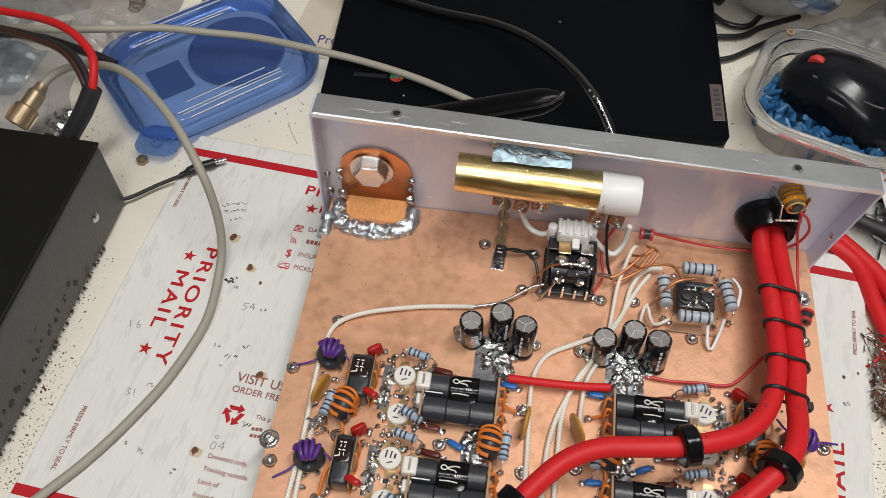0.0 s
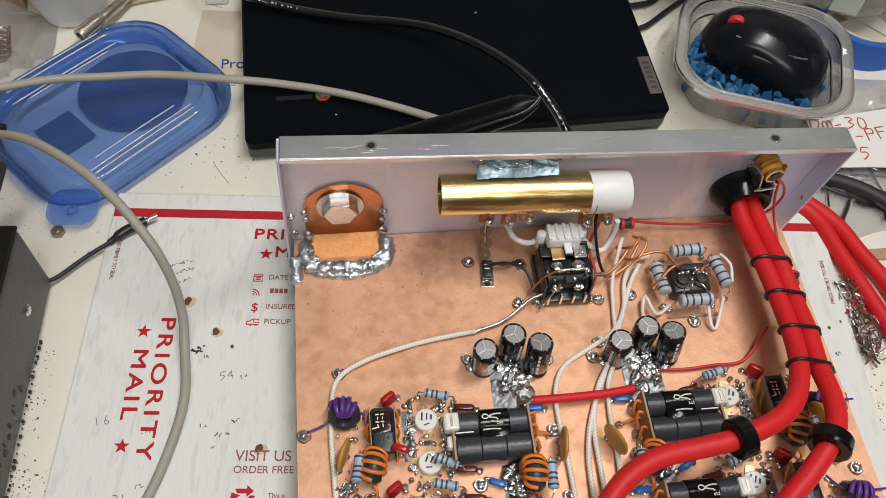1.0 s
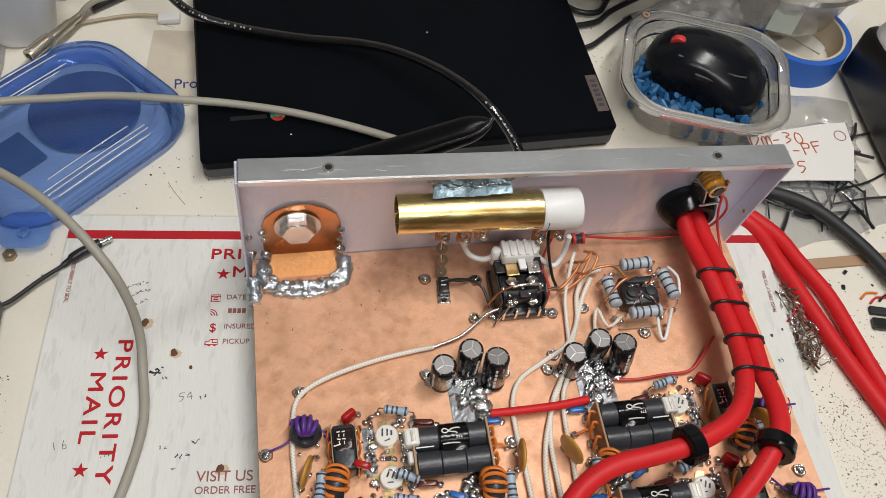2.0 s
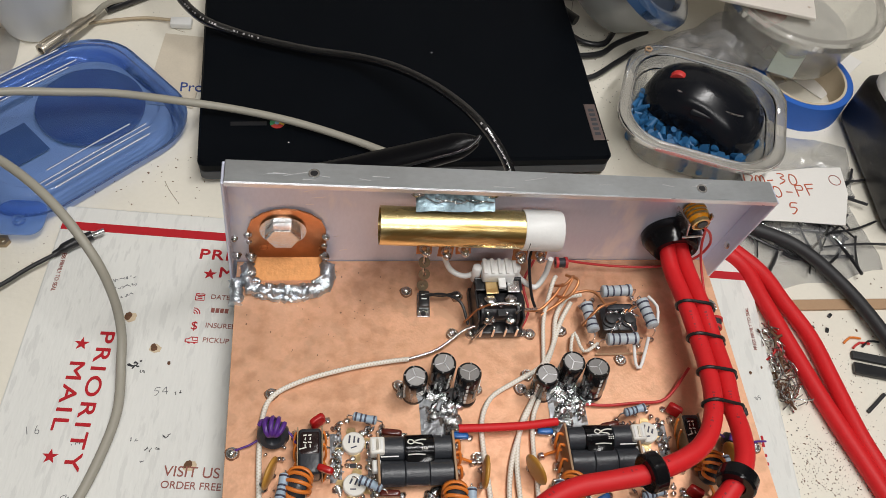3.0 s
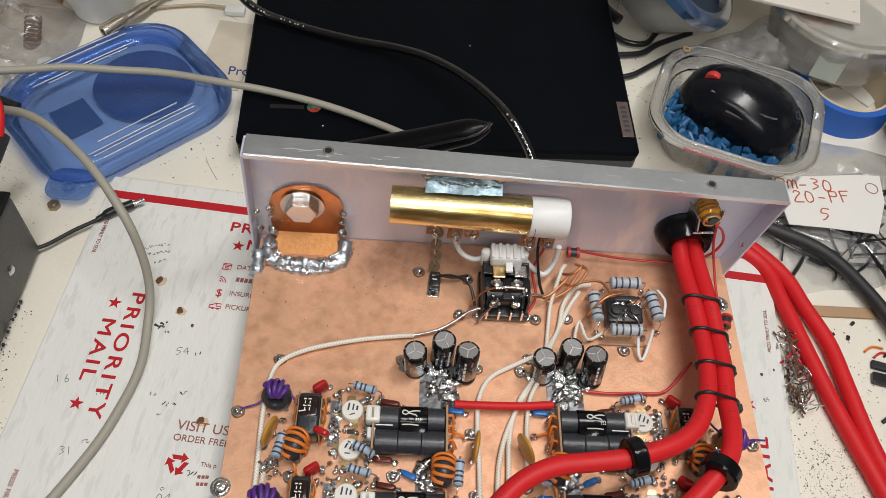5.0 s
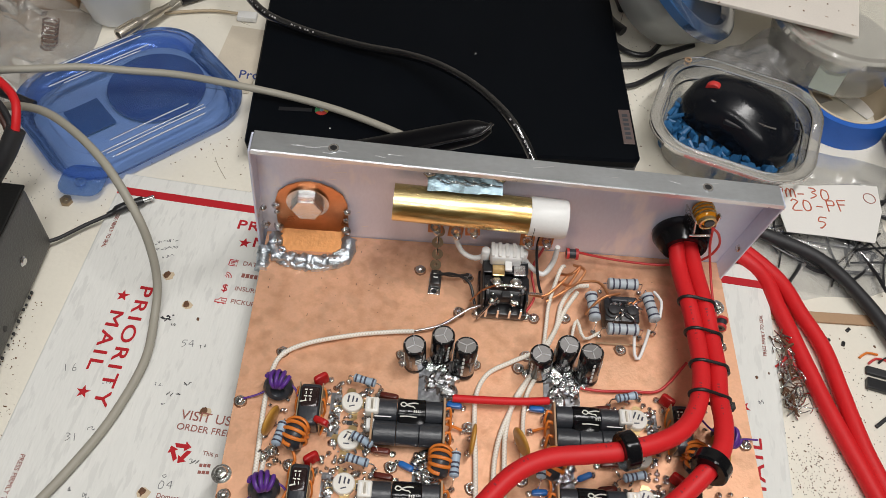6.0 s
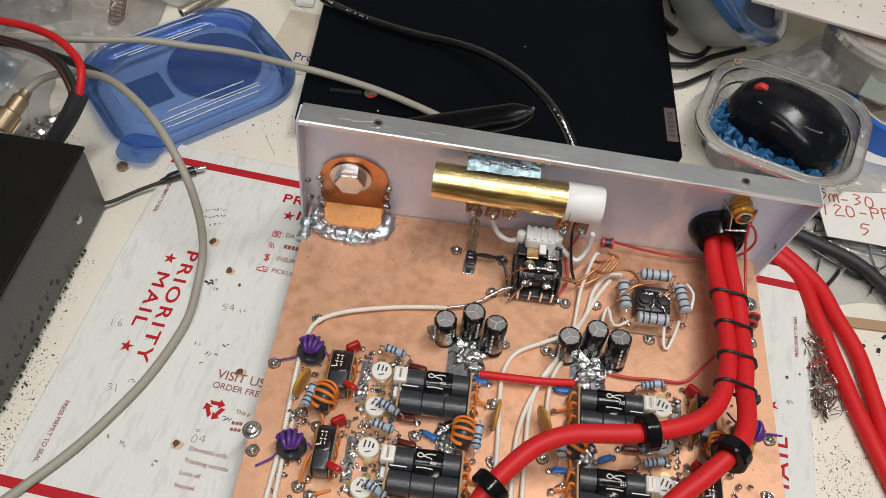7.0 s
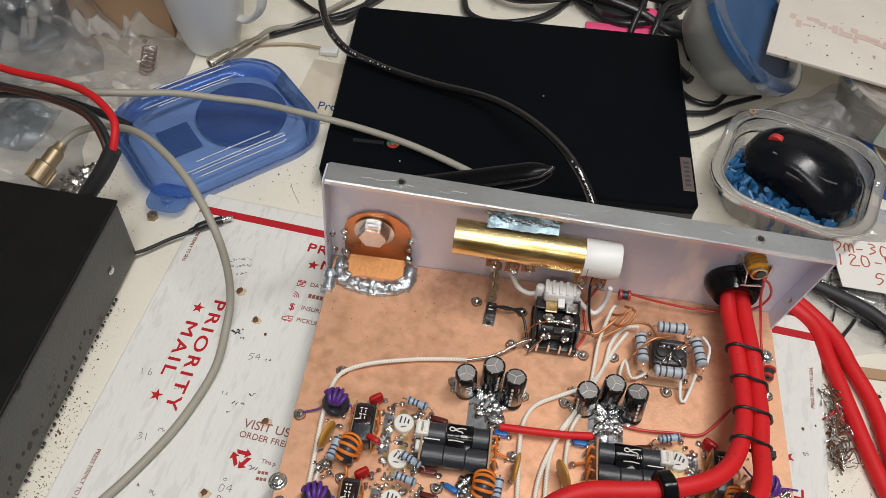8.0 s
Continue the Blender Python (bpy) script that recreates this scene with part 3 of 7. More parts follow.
def electrolytic():
    c = thing("capacitor", Matrix(), "black electrolytic capacitor standing on the copper board", "capacitor", "electrolytic capacitors")
    sl = part("sleeve", lathe([(0, 0), (0.0058, 0), (0.0063, 0.0006), (0.0063, 0.0028), (0.0059, 0.0034), (0.0063, 0.004), (0.0063, 0.0248), (0.0059, 0.0256), (0.0051, 0.0256), (0.0051, 0.0253), (0, 0.0253)], 28), CAPSLEEVE, c, smooth=35)
    ct = part("can_top", lathe([(0.0051, 0.02532), (0.0049, 0.0256), (0, 0.0256)], 28), CANTOP, c, "bare aluminium top", smooth=20)
    for a in (95, 200, 330):
        part("vent_score", box(0.0048, 0.0005, 0.0003, (0.0022, 0, 0.02572)), SCRAPED, ct).matrix_basis = pose(0, 0, 0, 0, 0, a)
    for k in range(5):
        part("printed_mark", box(0.0002, 0.0012, 0.0022, (0.00635, 0, 0.006 + k * 0.0036)), WHITEPL, sl).matrix_basis = pose(0, 0, 0, 0, 0, 200)
    for k in range(3):
        part("printed_mark", box(0.0002, 0.0035, 0.0008, (0.00635, 0, 0.018 - k * 0.0022)), WHITEPL, sl).matrix_basis = pose(0, 0, 0, 0, 0, -80)
    for a, z, w, h in ((-45, 0.017, 0.0016, 0.006), (-118, 0.012, 0.0012, 0.008), (-128, 0.020, 0.0010, 0.004), (20, 0.013, 0.0013, 0.007), (110, 0.015, 0.0014, 0.008), (140, 0.008, 0.0010, 0.005)):
        part("printed_mark", box(0.0002, w, h, (0.00632, 0, z)), CANTOP, sl).matrix_basis = pose(0, 0, 0, 0, 0, a)
    for a in range(15, 360, 72):
        part("rim_nick", box(0.0008, 0.0007, 0.0002, (0.0055, 0, 0.02566)), CANTOP, sl).matrix_basis = pose(0, 0, 0, 0, 0, a)
    part("solder", lump(0.003, 0.0022, 5), SOLDER, c, smooth=60).matrix_basis = pose(-0.0062, 0.001, 0)
    return c


place(electrolytic(), [m @ Matrix.Diagonal((1.02, 1.02, 0.97, 1)) for m in (
    at_board(0.1655, -0.0775, 10, rx=3, ry=-3), at_board(0.1802, -0.0712, 100), at_board(0.1930, -0.0805, 60, ry=8, rx=-4),
    at_board(0.2365, -0.0785, 20, ry=-4), at_board(0.2505, -0.0722, 150), at_board(0.2645, -0.0795, 80, ry=9, rx=-4))])


def foil_pad(w, d, seed, lumps=19, big=0.0050):
    rnd = random.Random(seed)
    f = thing("solder_pad", Matrix(), "rough tinned copper pad heaped with solder", "solder pad", "tinned pads")
    b = bmesh.new()
    n, k = 10, 10
    grid = [[b.verts.new(((i / n - 0.5) * w, (j / k - 0.5) * d, 0.0004 + rnd.random() * 0.0004)) for j in range(k + 1)] for i in range(n + 1)]
    for i in range(n):
        for j in range(k):
            b.faces.new((grid[i][j], grid[i + 1][j], grid[i + 1][j + 1], grid[i][j + 1]))
    g = bmesh.ops.extrude_face_region(b, geom=list(b.faces))
    for v in g["geom"]:
        if isinstance(v, bmesh.types.BMVert):
            v.co.z = 0
    bmesh.ops.recalc_face_normals(b, faces=b.faces)
    part("foil", b, TINNED, f, smooth=70)
    for q in range(lumps):
        p = part("solder", lump(rnd.uniform(big * 0.32, big), rnd.uniform(0.0010, 0.0030), seed + q, squash=rnd.uniform(0.4, 1)), SOLDER, f, smooth=60)
        p.matrix_basis = pose(rnd.uniform(-0.4, 0.4) * w, rnd.uniform(-0.3, 0.5) * d, 0.0006, 0, 0, rnd.uniform(0, 180))
    return f


foil_pad(0.0205, 0.032, 3).matrix_basis = at_board(0.1785, -0.0905)
foil_pad(0.0205, 0.032, 23).matrix_basis = at_board(0.2495, -0.0895)
foil_pad(0.014, 0.018, 43).matrix_basis = at_board(0.1745, -0.141)
foil_pad(0.012, 0.018, 63).matrix_basis = at_board(0.2480, -0.139)


for q, (x, y, w, d) in enumerate(((0.1235, -0.1120, 0.0060, 0.026), (0.1430, -0.1180, 0.0055, 0.030))):
    place(foil_pad(w, d, 120 + 20 * q, 9, 0.0022), [at_board(x, y + k * ROW, 0, sd, 0.0001) for sd in (1, -1) for k in (0, 1)])


def resistor(material, length, r, name_label, bands, group, legs=0.006, drop=0.004):
    s = thing("resistor", Matrix(), name_label, "resistor", group)
    h = length / 2
    prof = [(0, -h), (r * 0.7, -h), (r, -h + 0.0006), (r, -h + 0.0026), (r * 0.9, -h + 0.0034), (r * 0.9, h - 0.0034), (r, h - 0.0026), (r, h - 0.0006), (r * 0.7, h), (0, h)]
    bd = part("body", lathe(prof, 18, pose(0, 0, 0, 0, 90, 0)), material, s, smooth=45)
    for k in bands:
        x = -h + length * k
        rr = r * (1.02 if k < 0.25 or k > 0.75 else 0.93)
        part("band", lathe([(rr * 0.9, -0.0005), (rr, -0.0005), (rr, 0.0005), (rr * 0.9, 0.0005)], 18, pose(x, 0, 0, 0, 90, 0)), BAND, bd)
    for sg in (-1, 1):
        part("lead", sweep([(sg * h, 0, 0), (sg * (h + legs * 0.6), 0, 0.0002), (sg * (h + legs), 0, -0.0012), (sg * (h + legs), 0, -drop)], 0.0004, 6, 0.0015), STEEL, s)
        part("solder", lump(0.0017, 0.0016, 7 + sg), SOLDER, s, smooth=60).matrix_basis = pose(sg * (h + legs), 0, -drop)
    return s


BANDS = (0.12, 0.34, 0.52, 0.88)
gate = resistor(RESB, 0.0125, 0.0023, "pale blue film resistor with dark bands", BANDS, "film resistors", 0.003, 0.008)
place(gate, [at_board(x, y + k * ROW, yaw, sd, z, 0, 0) for sd in (1, -1) for k in (0, 1)
             for x, y, yaw, z in ((0.1385, -0.0945, -14, 0.009), (0.1400, -0.1290, -26, 0.009))])

# the grey power resistors round the relay
power = resistor(RESG, 0.0185, 0.0036, "grey power resistor with dark bands", (0.16, 0.36, 0.6, 0.86), "grey power resistors", 0.003, 0.010)
place(power, [pose(0.2885, -0.0205, ZC + 0.012, 0, 0, 2), pose(0.3040, -0.0360, ZC + 0.012, 0, 0, -80), pose(0.2855, -0.0525, ZC + 0.012, 0, 0, 1), pose(0.2690, -0.0380, ZC + 0.012, 0, 0, 94)])


def disc_capacitor():
    d = thing("disc_capacitor", Matrix(), "ochre ceramic disc capacitor on edge", "capacitor", "disc capacitors")
    prof = [(0, -0.0015), (0.006, -0.0013), (0.0082, -0.0007), (0.0086, 0), (0.0082, 0.0007), (0.006, 0.0013), (0, 0.0015)]
    part("disc", lathe(prof, 28, pose(0, 0, 0.0105, 90, 0, 0)), DISC, d, smooth=60)
    for sx in (-0.0035, 0.0035):
        part("lead", sweep([(sx, 0, 0.004), (sx, 0, 0.001), (sx * 1.2, 0.001, 0.0)], 0.0004, 6, 0.001), STEEL, d)
        part("solder", lump(0.002, 0.0018, 3), SOLDER, d, smooth=60).matrix_basis = pose(sx * 1.2, 0.001, 0)
    return d


place(disc_capacitor(), [at_board(0.0905, -0.1235, 68, 1, ry=8), at_board(0.1985, -0.1260, 82, 1), at_board(0.1985, -0.1260, 64, -1), at_board(0.0905, -0.1235, 68, -1)])


def dipped(material, w, d, h, label, group):
    c = thing("dipped_capacitor", Matrix(), label, "capacitor", group)
    b = bmesh.new()
    bmesh.ops.create_icosphere(b, subdivisions=3, radius=1)
    for v in b.verts:
        q = v.co
        e = 0.45
        v.co = Vector((math.copysign(abs(q.x) ** e, q.x) * w / 2, math.copysign(abs(q.y) ** e, q.y) * d / 2, math.copysign(abs(q.z) ** e, q.z) * h / 2 + h * 0.5 + 0.0012))
    part("body", b, material, c, smooth=80)
    for sg in (-1, 1):
        part("lead", sweep([(sg * w * 0.3, 0, 0.002), (sg * w * 0.55, 0, 0.0016), (sg * w * 0.62, 0, 0)], 0.00035, 6, 0.001), STEEL, c)
        part("solder", lump(0.0019, 0.0016, 9 + sg), SOLDER, c, smooth=60).matrix_basis = pose(sg * w * 0.62, 0, 0)
    return c


red_dip = dipped(CERRED, 0.0085, 0.0035, 0.0075, "glossy red dipped capacitor", "red dipped capacitors")
place(red_dip, [at_board(x, y + k * ROW, yaw, sd, z, rx) for sd in (1, -1) for k in (0, 1)
                for x, y, yaw, z, rx in ((0.1150, -0.0945, 35, 0.0, -14), (0.1185, -0.1225, -22, 0.0105, 10))])
brown_dip = dipped(BROWNDIP, 0.0105, 0.0034, 0.004, "dark brown dipped capacitor lying low", "brown dipped capacitors")
place(brown_dip, [at_board(x, y + k * ROW, yaw, sd) for sd in (1, -1) for k in (0, 1)
                  for x, y, yaw in ((0.1525, -0.1005, -8), (0.1500, -0.1325, -4))])
blue_dip = dipped(BLUEWIRE, 0.0085, 0.0032, 0.0034, "blue dipped capacitor lying low", "blue dipped capacitors")
place(blue_dip, [at_board(0.1885, -0.1035, -4, 1), at_board(0.1885, -0.1025, 4, -1), at_board(0.1640, -0.1400, -24, 1), at_board(0.1640, -0.1400, -24, -1), at_board(0.1885, -0.1500, -4, -1)])


def transistor():
    t = thing("transistor", Matrix(), "round white ceramic transistor with gold tabs", "transistor", "round transistors")
    cp = part("cap", lathe([(0, 0.0005), (0.0056, 0.0005), (0.0058, 0.0012), (0.0058, 0.0042), (0.0053, 0.0047), (0, 0.0047)], 28), CERWHITE, t, smooth=40)
    for a in (0, 90, 180, 270):
        b = plate([(0.0045, -0.0028), (0.0092, -0.0022), (0.0098, 0.0008), (0.009, 0.0022), (0.0045, 0.0028)], 0.0006, 0.0010)
        part("tab", b, GOLD, t).matrix_basis = pose(0, 0, 0, 0, 0, a)
    bars(cp, [(-0.0018, 0.0019, 0.0048, 0.0042, 0.0009, 75), (0.0006, 0.0014, 0.0048, 0.0036, 0.0008, 75), (0.0026, 0.0006, 0.0048, 0.0026, 0.001, 75), (-0.0003, -0.0026, 0.0048, 0.003, 0.0006, 10)], BAND)
    for a in (40, 200):
        part("solder", lump(0.0028, 0.0020, a, squash=0.7), SOLDER, t, smooth=60).matrix_basis = pose(0.0085 * math.cos(radians(a)), 0.0085 * math.sin(radians(a)), 0.0)
    return t


place(transistor(), [at_board(0.1325, y + k * ROW, yaw, sd) for sd in (1, -1) for k in (0, 1) for y, yaw in ((-0.1055, 8), (-0.1275, -12))])


def wound(R, r, a0, a1, turns, wire, squash=1.0):
    """A winding round a ring of radius R whose section has the radius r."""
    pts = []
    n = turns * 10
    for i in range(n + 1):
        u = radians(a0 + (a1 - a0) * i / n)
        w = 2 * math.pi * turns * i / n
        rad = R + (r + wire) * math.cos(w) * 0.95
        pts.append((rad * math.cos(u), rad * math.sin(u), (r * squash + wire) * math.sin(w)))
    return sweep(pts, wire, 6, 0.0008)


def ring_core(R, r, squash=1.0):
    prof = [(R + r * math.cos(k * math.pi / 4 + math.pi / 8) * 1.05, r * squash * math.sin(k * math.pi / 4 + math.pi / 8) * 1.05) for k in range(8)]
    return lathe(prof, 26, close=True)


def purple_choke(m, tilt):
    c = thing("toroid_choke", m, "ferrite ring wound with purple wire", "inductor", "purple chokes")
    k = pose(0, 0, 0.0075, tilt, 0, 0)
    part("core", ring_core(0.0052, 0.0030, 1.25), FERRITE, c, smooth=50).matrix_basis = k
    part("winding", wound(0.0052, 0.0031, 50, 135, 4, 0.0012, 1.2), PURPLE, c, smooth=60).matrix_basis = k
    part("tail", sweep([(-0.005, 0.001, 0.004), (-0.011, -0.003, 0.003), (-0.0195, -0.0055, 0.0015)], 0.0006, 7, 0.002), PURPLE, c, smooth=60)
    part("tail", sweep([(0.004, 0.002, 0.011), (0.009, -0.001, 0.009), (0.0125, -0.007, 0.005)], 0.0006, 7, 0.002), PURPLE, c, smooth=60)
    return c


pc = purple_choke(at_board(0.0920, -0.1010), 62)
copy_thing(pc, at_board(0.0930, -0.1580, 16))
for y in (-0.1135, -0.1610):
    q = copy_thing(pc, pose(MIDX - 0.0850, y, ZC, 0, 0, 168))


def orange_choke():
    c = thing("toroid_choke", Matrix(), "ferrite ring wound with thick orange wire", "inductor", "orange chokes")
    k = pose(0, 0, 0.0095, 90, 0, 80)
    part("core", ring_core(0.0054, 0.003, 1.5), FERRITE, c, smooth=50).matrix_basis = k
    part("winding", wound(0.0054, 0.0031, -100, 150, 9, 0.0010, 1.5), ORANGE, c, smooth=60).matrix_basis = k
    part("tail", sweep([(0.002, 0.008, 0.012), (0.004, 0.0115, 0.008), (0.001, 0.014, 0.003), (0.003, 0.0165, 0.0005)], 0.0008, 7, 0.002), ORANGE, c, smooth=60)
    part("tail", sweep([(-0.001, -0.006, 0.006), (0.001, -0.0115, 0.004), (-0.001, -0.014, 0.0005)], 0.0008, 7, 0.002), ORANGE, c, smooth=60)
    for sy in (0.0165, -0.014):
        part("solder", lump(0.0021, 0.002, 31), SOLDER, c, smooth=60).matrix_basis = pose(0.001, sy, 0)
    return c


oc = orange_choke()
place(oc, [at_board(0.1050, -0.1290), at_board(0.1815, -0.1395, 8), at_board(0.1815, -0.1370, 10, -1), at_board(0.1050, -0.1290, 0, -1)])
for pts in ([(0.1050, -0.1590, ZC + 0.010), (0.1020, -0.1660, ZC + 0.008), (0.1010, -0.1720, ZC + 0.004), (0.1000, -0.1760, ZC + 0.001)], [(0.1170, -0.1760, ZC + 0.001), (0.1120, -0.1785, ZC + 0.002), (0.1070, -0.1800, ZC + 0.001)]):
    cable("orange_wire", pts, 0.0008, ORANGE, "short orange wire soldered to the copper", "wire", "orange wires", 8, 0.002)
up_res = resistor(RESB, 0.0135, 0.0026, "pale blue film resistor beside an orange choke", BANDS, "film resistors", 0.002, 0.014)
place(up_res, [at_board(0.0975, -0.1310, 80, 1, 0.015, 0, 6), at_board(0.1890, -0.1420, 86, 1, 0.015), at_board(0.1890, -0.1400, 95, -1, 0.015), at_board(0.0975, -0.1310, 82, -1, 0.015)])


def input_core():
    c = thing("binocular_transformer", Matrix(), "dark two-hole ferrite transformer in a printed sleeve, wound with orange wire", "transformer", "input transformers")
    part("core", box(0.0138, 0.0225, 0.0125, (0, 0, 0.0078), 0.0020, 3), FERRITE, c, smooth=50)
    for sx in (-1, 1):
        part("side_plate", box(0.0008, 0.0232, 0.0135, (sx * 0.0074, 0, 0.0073), 0.0002), BRASSOLD, c, "thin tinned side plate")
    sl = part("sleeve", box(0.0130, 0.0128, 0.0134, (0, 0.0036, 0.0078), 0.0022, 3), BINOC, c, "shiny brown shrink sleeve", smooth=50)
    bars(sl, [(-0.0030 + 0.0030 * (k // 4) + 0.0002 * (k % 2), 0.0072 - 0.0018 * (k % 4), 0.01455, (0.0020, 0.0014, 0.0022, 0.0016)[k % 4], 0.0006, (4, 80, -6, 95)[k % 4]) for k in range(8)] + [(-0.0042, 0.0008, 0.01455, 0.0044, 0.0006, 10)], CERWHITE)
    for sx in (-1, 1):
        for y0 in (-0.006, 0.003, 0.009):
            pts = [(sx * 0.005, y0, 0.009), (sx * 0.0085, y0 + 0.001, 0.0105), (sx * 0.0098, y0 - 0.002, 0.006), (sx * 0.0085, y0 - 0.004, 0.0015), (sx * 0.007, y0 - 0.005, 0.0005)]
            part("winding", sweep(pts, 0.0008, 7, 0.0015), ORANGE, c, smooth=60)
    for x, y in ((0.0095, 0.012), (-0.0095, 0.013), (0.010, -0.008), (-0.009, -0.012)):
        part("solder", lump(0.0024, 0.0026, int(x * 9000 + y * 5000)), SOLDER, c, smooth=60).matrix_basis = pose(x, y, 0)
    return c


place(input_core(), [at_board(0.1105, -0.1125 + k * ROW, 0, sd) @ Matrix.Diagonal((0.82, 1.06, 1, 1)) for sd in (1, -1) for k in (0, 1)])


def output_core(s):
    c = thing("output_transformer", Matrix(), "output transformer of six black ferrite beads with taped middle", "transformer", "output transformers")
    for i, x in enumerate((-0.0122, 0.0, 0.0122)):
        for y in (0.0064, -0.0064):
            b = lathe([(0.0026, -0.0060), (0.0061, -0.0060), (0.0064, -0.0057), (0.0064, 0.0057), (0.0061, 0.0060), (0.0026, 0.0060)], 24, pose(x, y, 0.0085, 0, 90, 0), close=True)
            part("bead", b, FERRITE, c, smooth=40)
    for sx in (-1, 1):
        part("end_plate", box(0.0012, 0.026, 0.0145, (sx * 0.0192, 0, 0.0078), 0.0003), BROWNCARD, c)
    b = lathe([(0.0066, -0.0075), (0.0071, -0.007), (0.0071, 0.007), (0.0066, 0.0075)], 24, pose(s * 0.0018, 0.0062, 0.0086, 0, 90, 0))
    tp = part("tape", b, SLEEVE, c, "black shrink sleeve with white print", smooth=40)
    part("tape", box(0.0145, 0.010, 0.0035, (s * 0.0018, 0.0005, 0.0118), 0.0015), SLEEVE, c, smooth=40)
    b = bmesh.new()
    for ln in ([(-44, 72), (-36, 84), (-20, 82), (-12, 72), (-22, 62), (-36, 64), (-44, 72)], [(-12, 72), (6, 80), (28, 84), (50, 82)], [(-12, 70), (10, 64), (26, 62), (34, 52)], [(-44, 12), (0, 14), (44, 10)]):
        sweep([(x * 0.0001, y * 0.0001, 0.01565 if y > 40 else 0.0139) for x, y in ln], 0.00035, 5, 0.001, b)
    part("paint_stroke", b, CERWHITE, tp, "white paint mark")
    bars(tp, [(0.0030 + 0.0011 * (q % 3), 0.0050 - 0.0008 * (q // 3), 0.01535, 0.0007, 0.0005, 0) for q in range(9)], CERWHITE)
    bars(c, [(-0.0135 * s, 0.0008, 0.0133, 0.0090, 0.0006, 0), (-0.013 * s, 0.0092, 0.0137, 0.007, 0.0006, 0)], WHITEPL, "thread")
    tm = part("terminal", box(0.0074, 0.0088, 0.0070, (-0.0196 * s, 0.0062, 0.0128), 0.0009), CERWHITE, c, "white plastic terminal", smooth=50)
    for q in (-1, 0, 1):
        part("terminal_slot", box(0.0012, 0.0062, 0.0005, (-0.0196 * s + 0.0021 * q, 0.0062, 0.0164), 0.0002), (WHITEPL, NICKEL, WHITEPL)[q + 1], tm)
    part("terminal", box(0.0046, 0.0062, 0.0052, (-0.0200 * s, -0.0030, 0.0100), 0.0010), WHITEPL, c, "white plastic terminal", smooth=50)
    part("foot_plate", box(0.005, 0.024, 0.0012, (-0.0215 * s, 0, 0.0008), 0.0003), SOLDER, c)
    for y0 in (0.008, 0.002, -0.006):
        pts = [(s * 0.0192, y0, 0.010), (s * 0.0222, y0 + 0.001, 0.011), (s * 0.0232, y0 - 0.002, 0.006), (s * 0.0225, y0 - 0.003, 0.001)]
        part("winding", sweep(pts, 0.0008, 7, 0.0015), ORANGE, c, smooth=60)
    part("winding", sweep([(s * 0.0205, 0.002, 0.006), (s * 0.025, 0.0015, 0.004), (s * 0.0305, 0.0005, 0.0015)], 0.0008, 7, 0.0015), ORANGE, c, smooth=60)
    part("solder", lump(0.0022, 0.002, 77), SOLDER, c, smooth=60).matrix_basis = pose(s * 0.0305, 0.0005, 0)
    for q, (x, y, r) in enumerate(((0.0225, 0.009, 0.002), (0.0228, -0.005, 0.0025), (-0.0225, -0.010, 0.0028), (-0.0235, 0.000, 0.002), (-0.022, 0.012, 0.0022), (0.0222, -0.0105, 0.0022))):
        part("solder", lump(r, r * 1.1, q + 50), SOLDER, c, smooth=60).matrix_basis = pose(s * x, y, 0)
    return c


place(output_core(1), [at_board(0.1635, -0.1180 + k * ROW, 0) for k in (0, 1)])
place(output_core(-1), [pose(MIDX - 0.1615, -0.1160 + k * ROW, ZC) for k in (0, 1)])

# ---- solder lugs, bolts and small joints ----
def flux_ring(r, seed):
    return plate([(r * (1 + 0.22 * noise.noise(Vector((1.4 * math.cos(k * 0.2618), 1.4 * math.sin(k * 0.2618), seed)))) * math.cos(k * 0.2618), r * (1 + 0.22 * noise.noise(Vector((1.4 * math.cos(k * 0.2618), 1.4 * math.sin(k * 0.2618), seed)))) * math.sin(k * 0.2618)) for k in range(24)], 0, 0.00025)



def lug():
    g = thing("solder_lug", Matrix(), "wire end looped and soldered to the copper", "solder joint", "solder lugs")
    part("eyelet", lathe([(0.0015, 0.0002), (0.003, 0.0002), (0.0032, 0.0008), (0.003, 0.0014), (0.0015, 0.0014)], 18, close=True), STEEL, g, smooth=50)
    part("solder", lump(0.0023, 0.0024, 4), SOLDER, g, smooth=60)
    part("flux", flux_ring(0.0037, 7), FLUX, g)
    return g


place(lug(), [pose(x, y, ZC, 0, 0, a) for x, y, a in (
    (0.0715, -0.1075, 0), (0.0720, -0.1600, 40), (0.3510, -0.1150, 80), (0.0900, -0.0755, 10), (0.1655, -0.0125, 0), (0.1580, -0.0725, 0),
    (0.1900, -0.0410, 60), (0.2350, -0.0420, 30), (0.2540, -0.0405, 0), (0.1950, -0.0160, 90), (0.2300, -0.0680, 10), (0.2250, -0.0765, 0), (0.2860, -0.0600, 0),
    (0.1990, -0.1490, 0), (0.2255, -0.1430, 0), (0.3475, -0.0530, 0), (0.1000, -0.1760, 0), (0.1070, -0.1800, 0), (0.0890, -0.1380, 0), (0.0925, -0.1350, 30),
    (0.3465, -0.1480, 0), (0.1030, -0.1420, 0), (0.2000, -0.0760, 0), (0.1970, -0.1150, 0), (0.1560, -0.1400, 0), (0.1720, -0.1420, 0))])


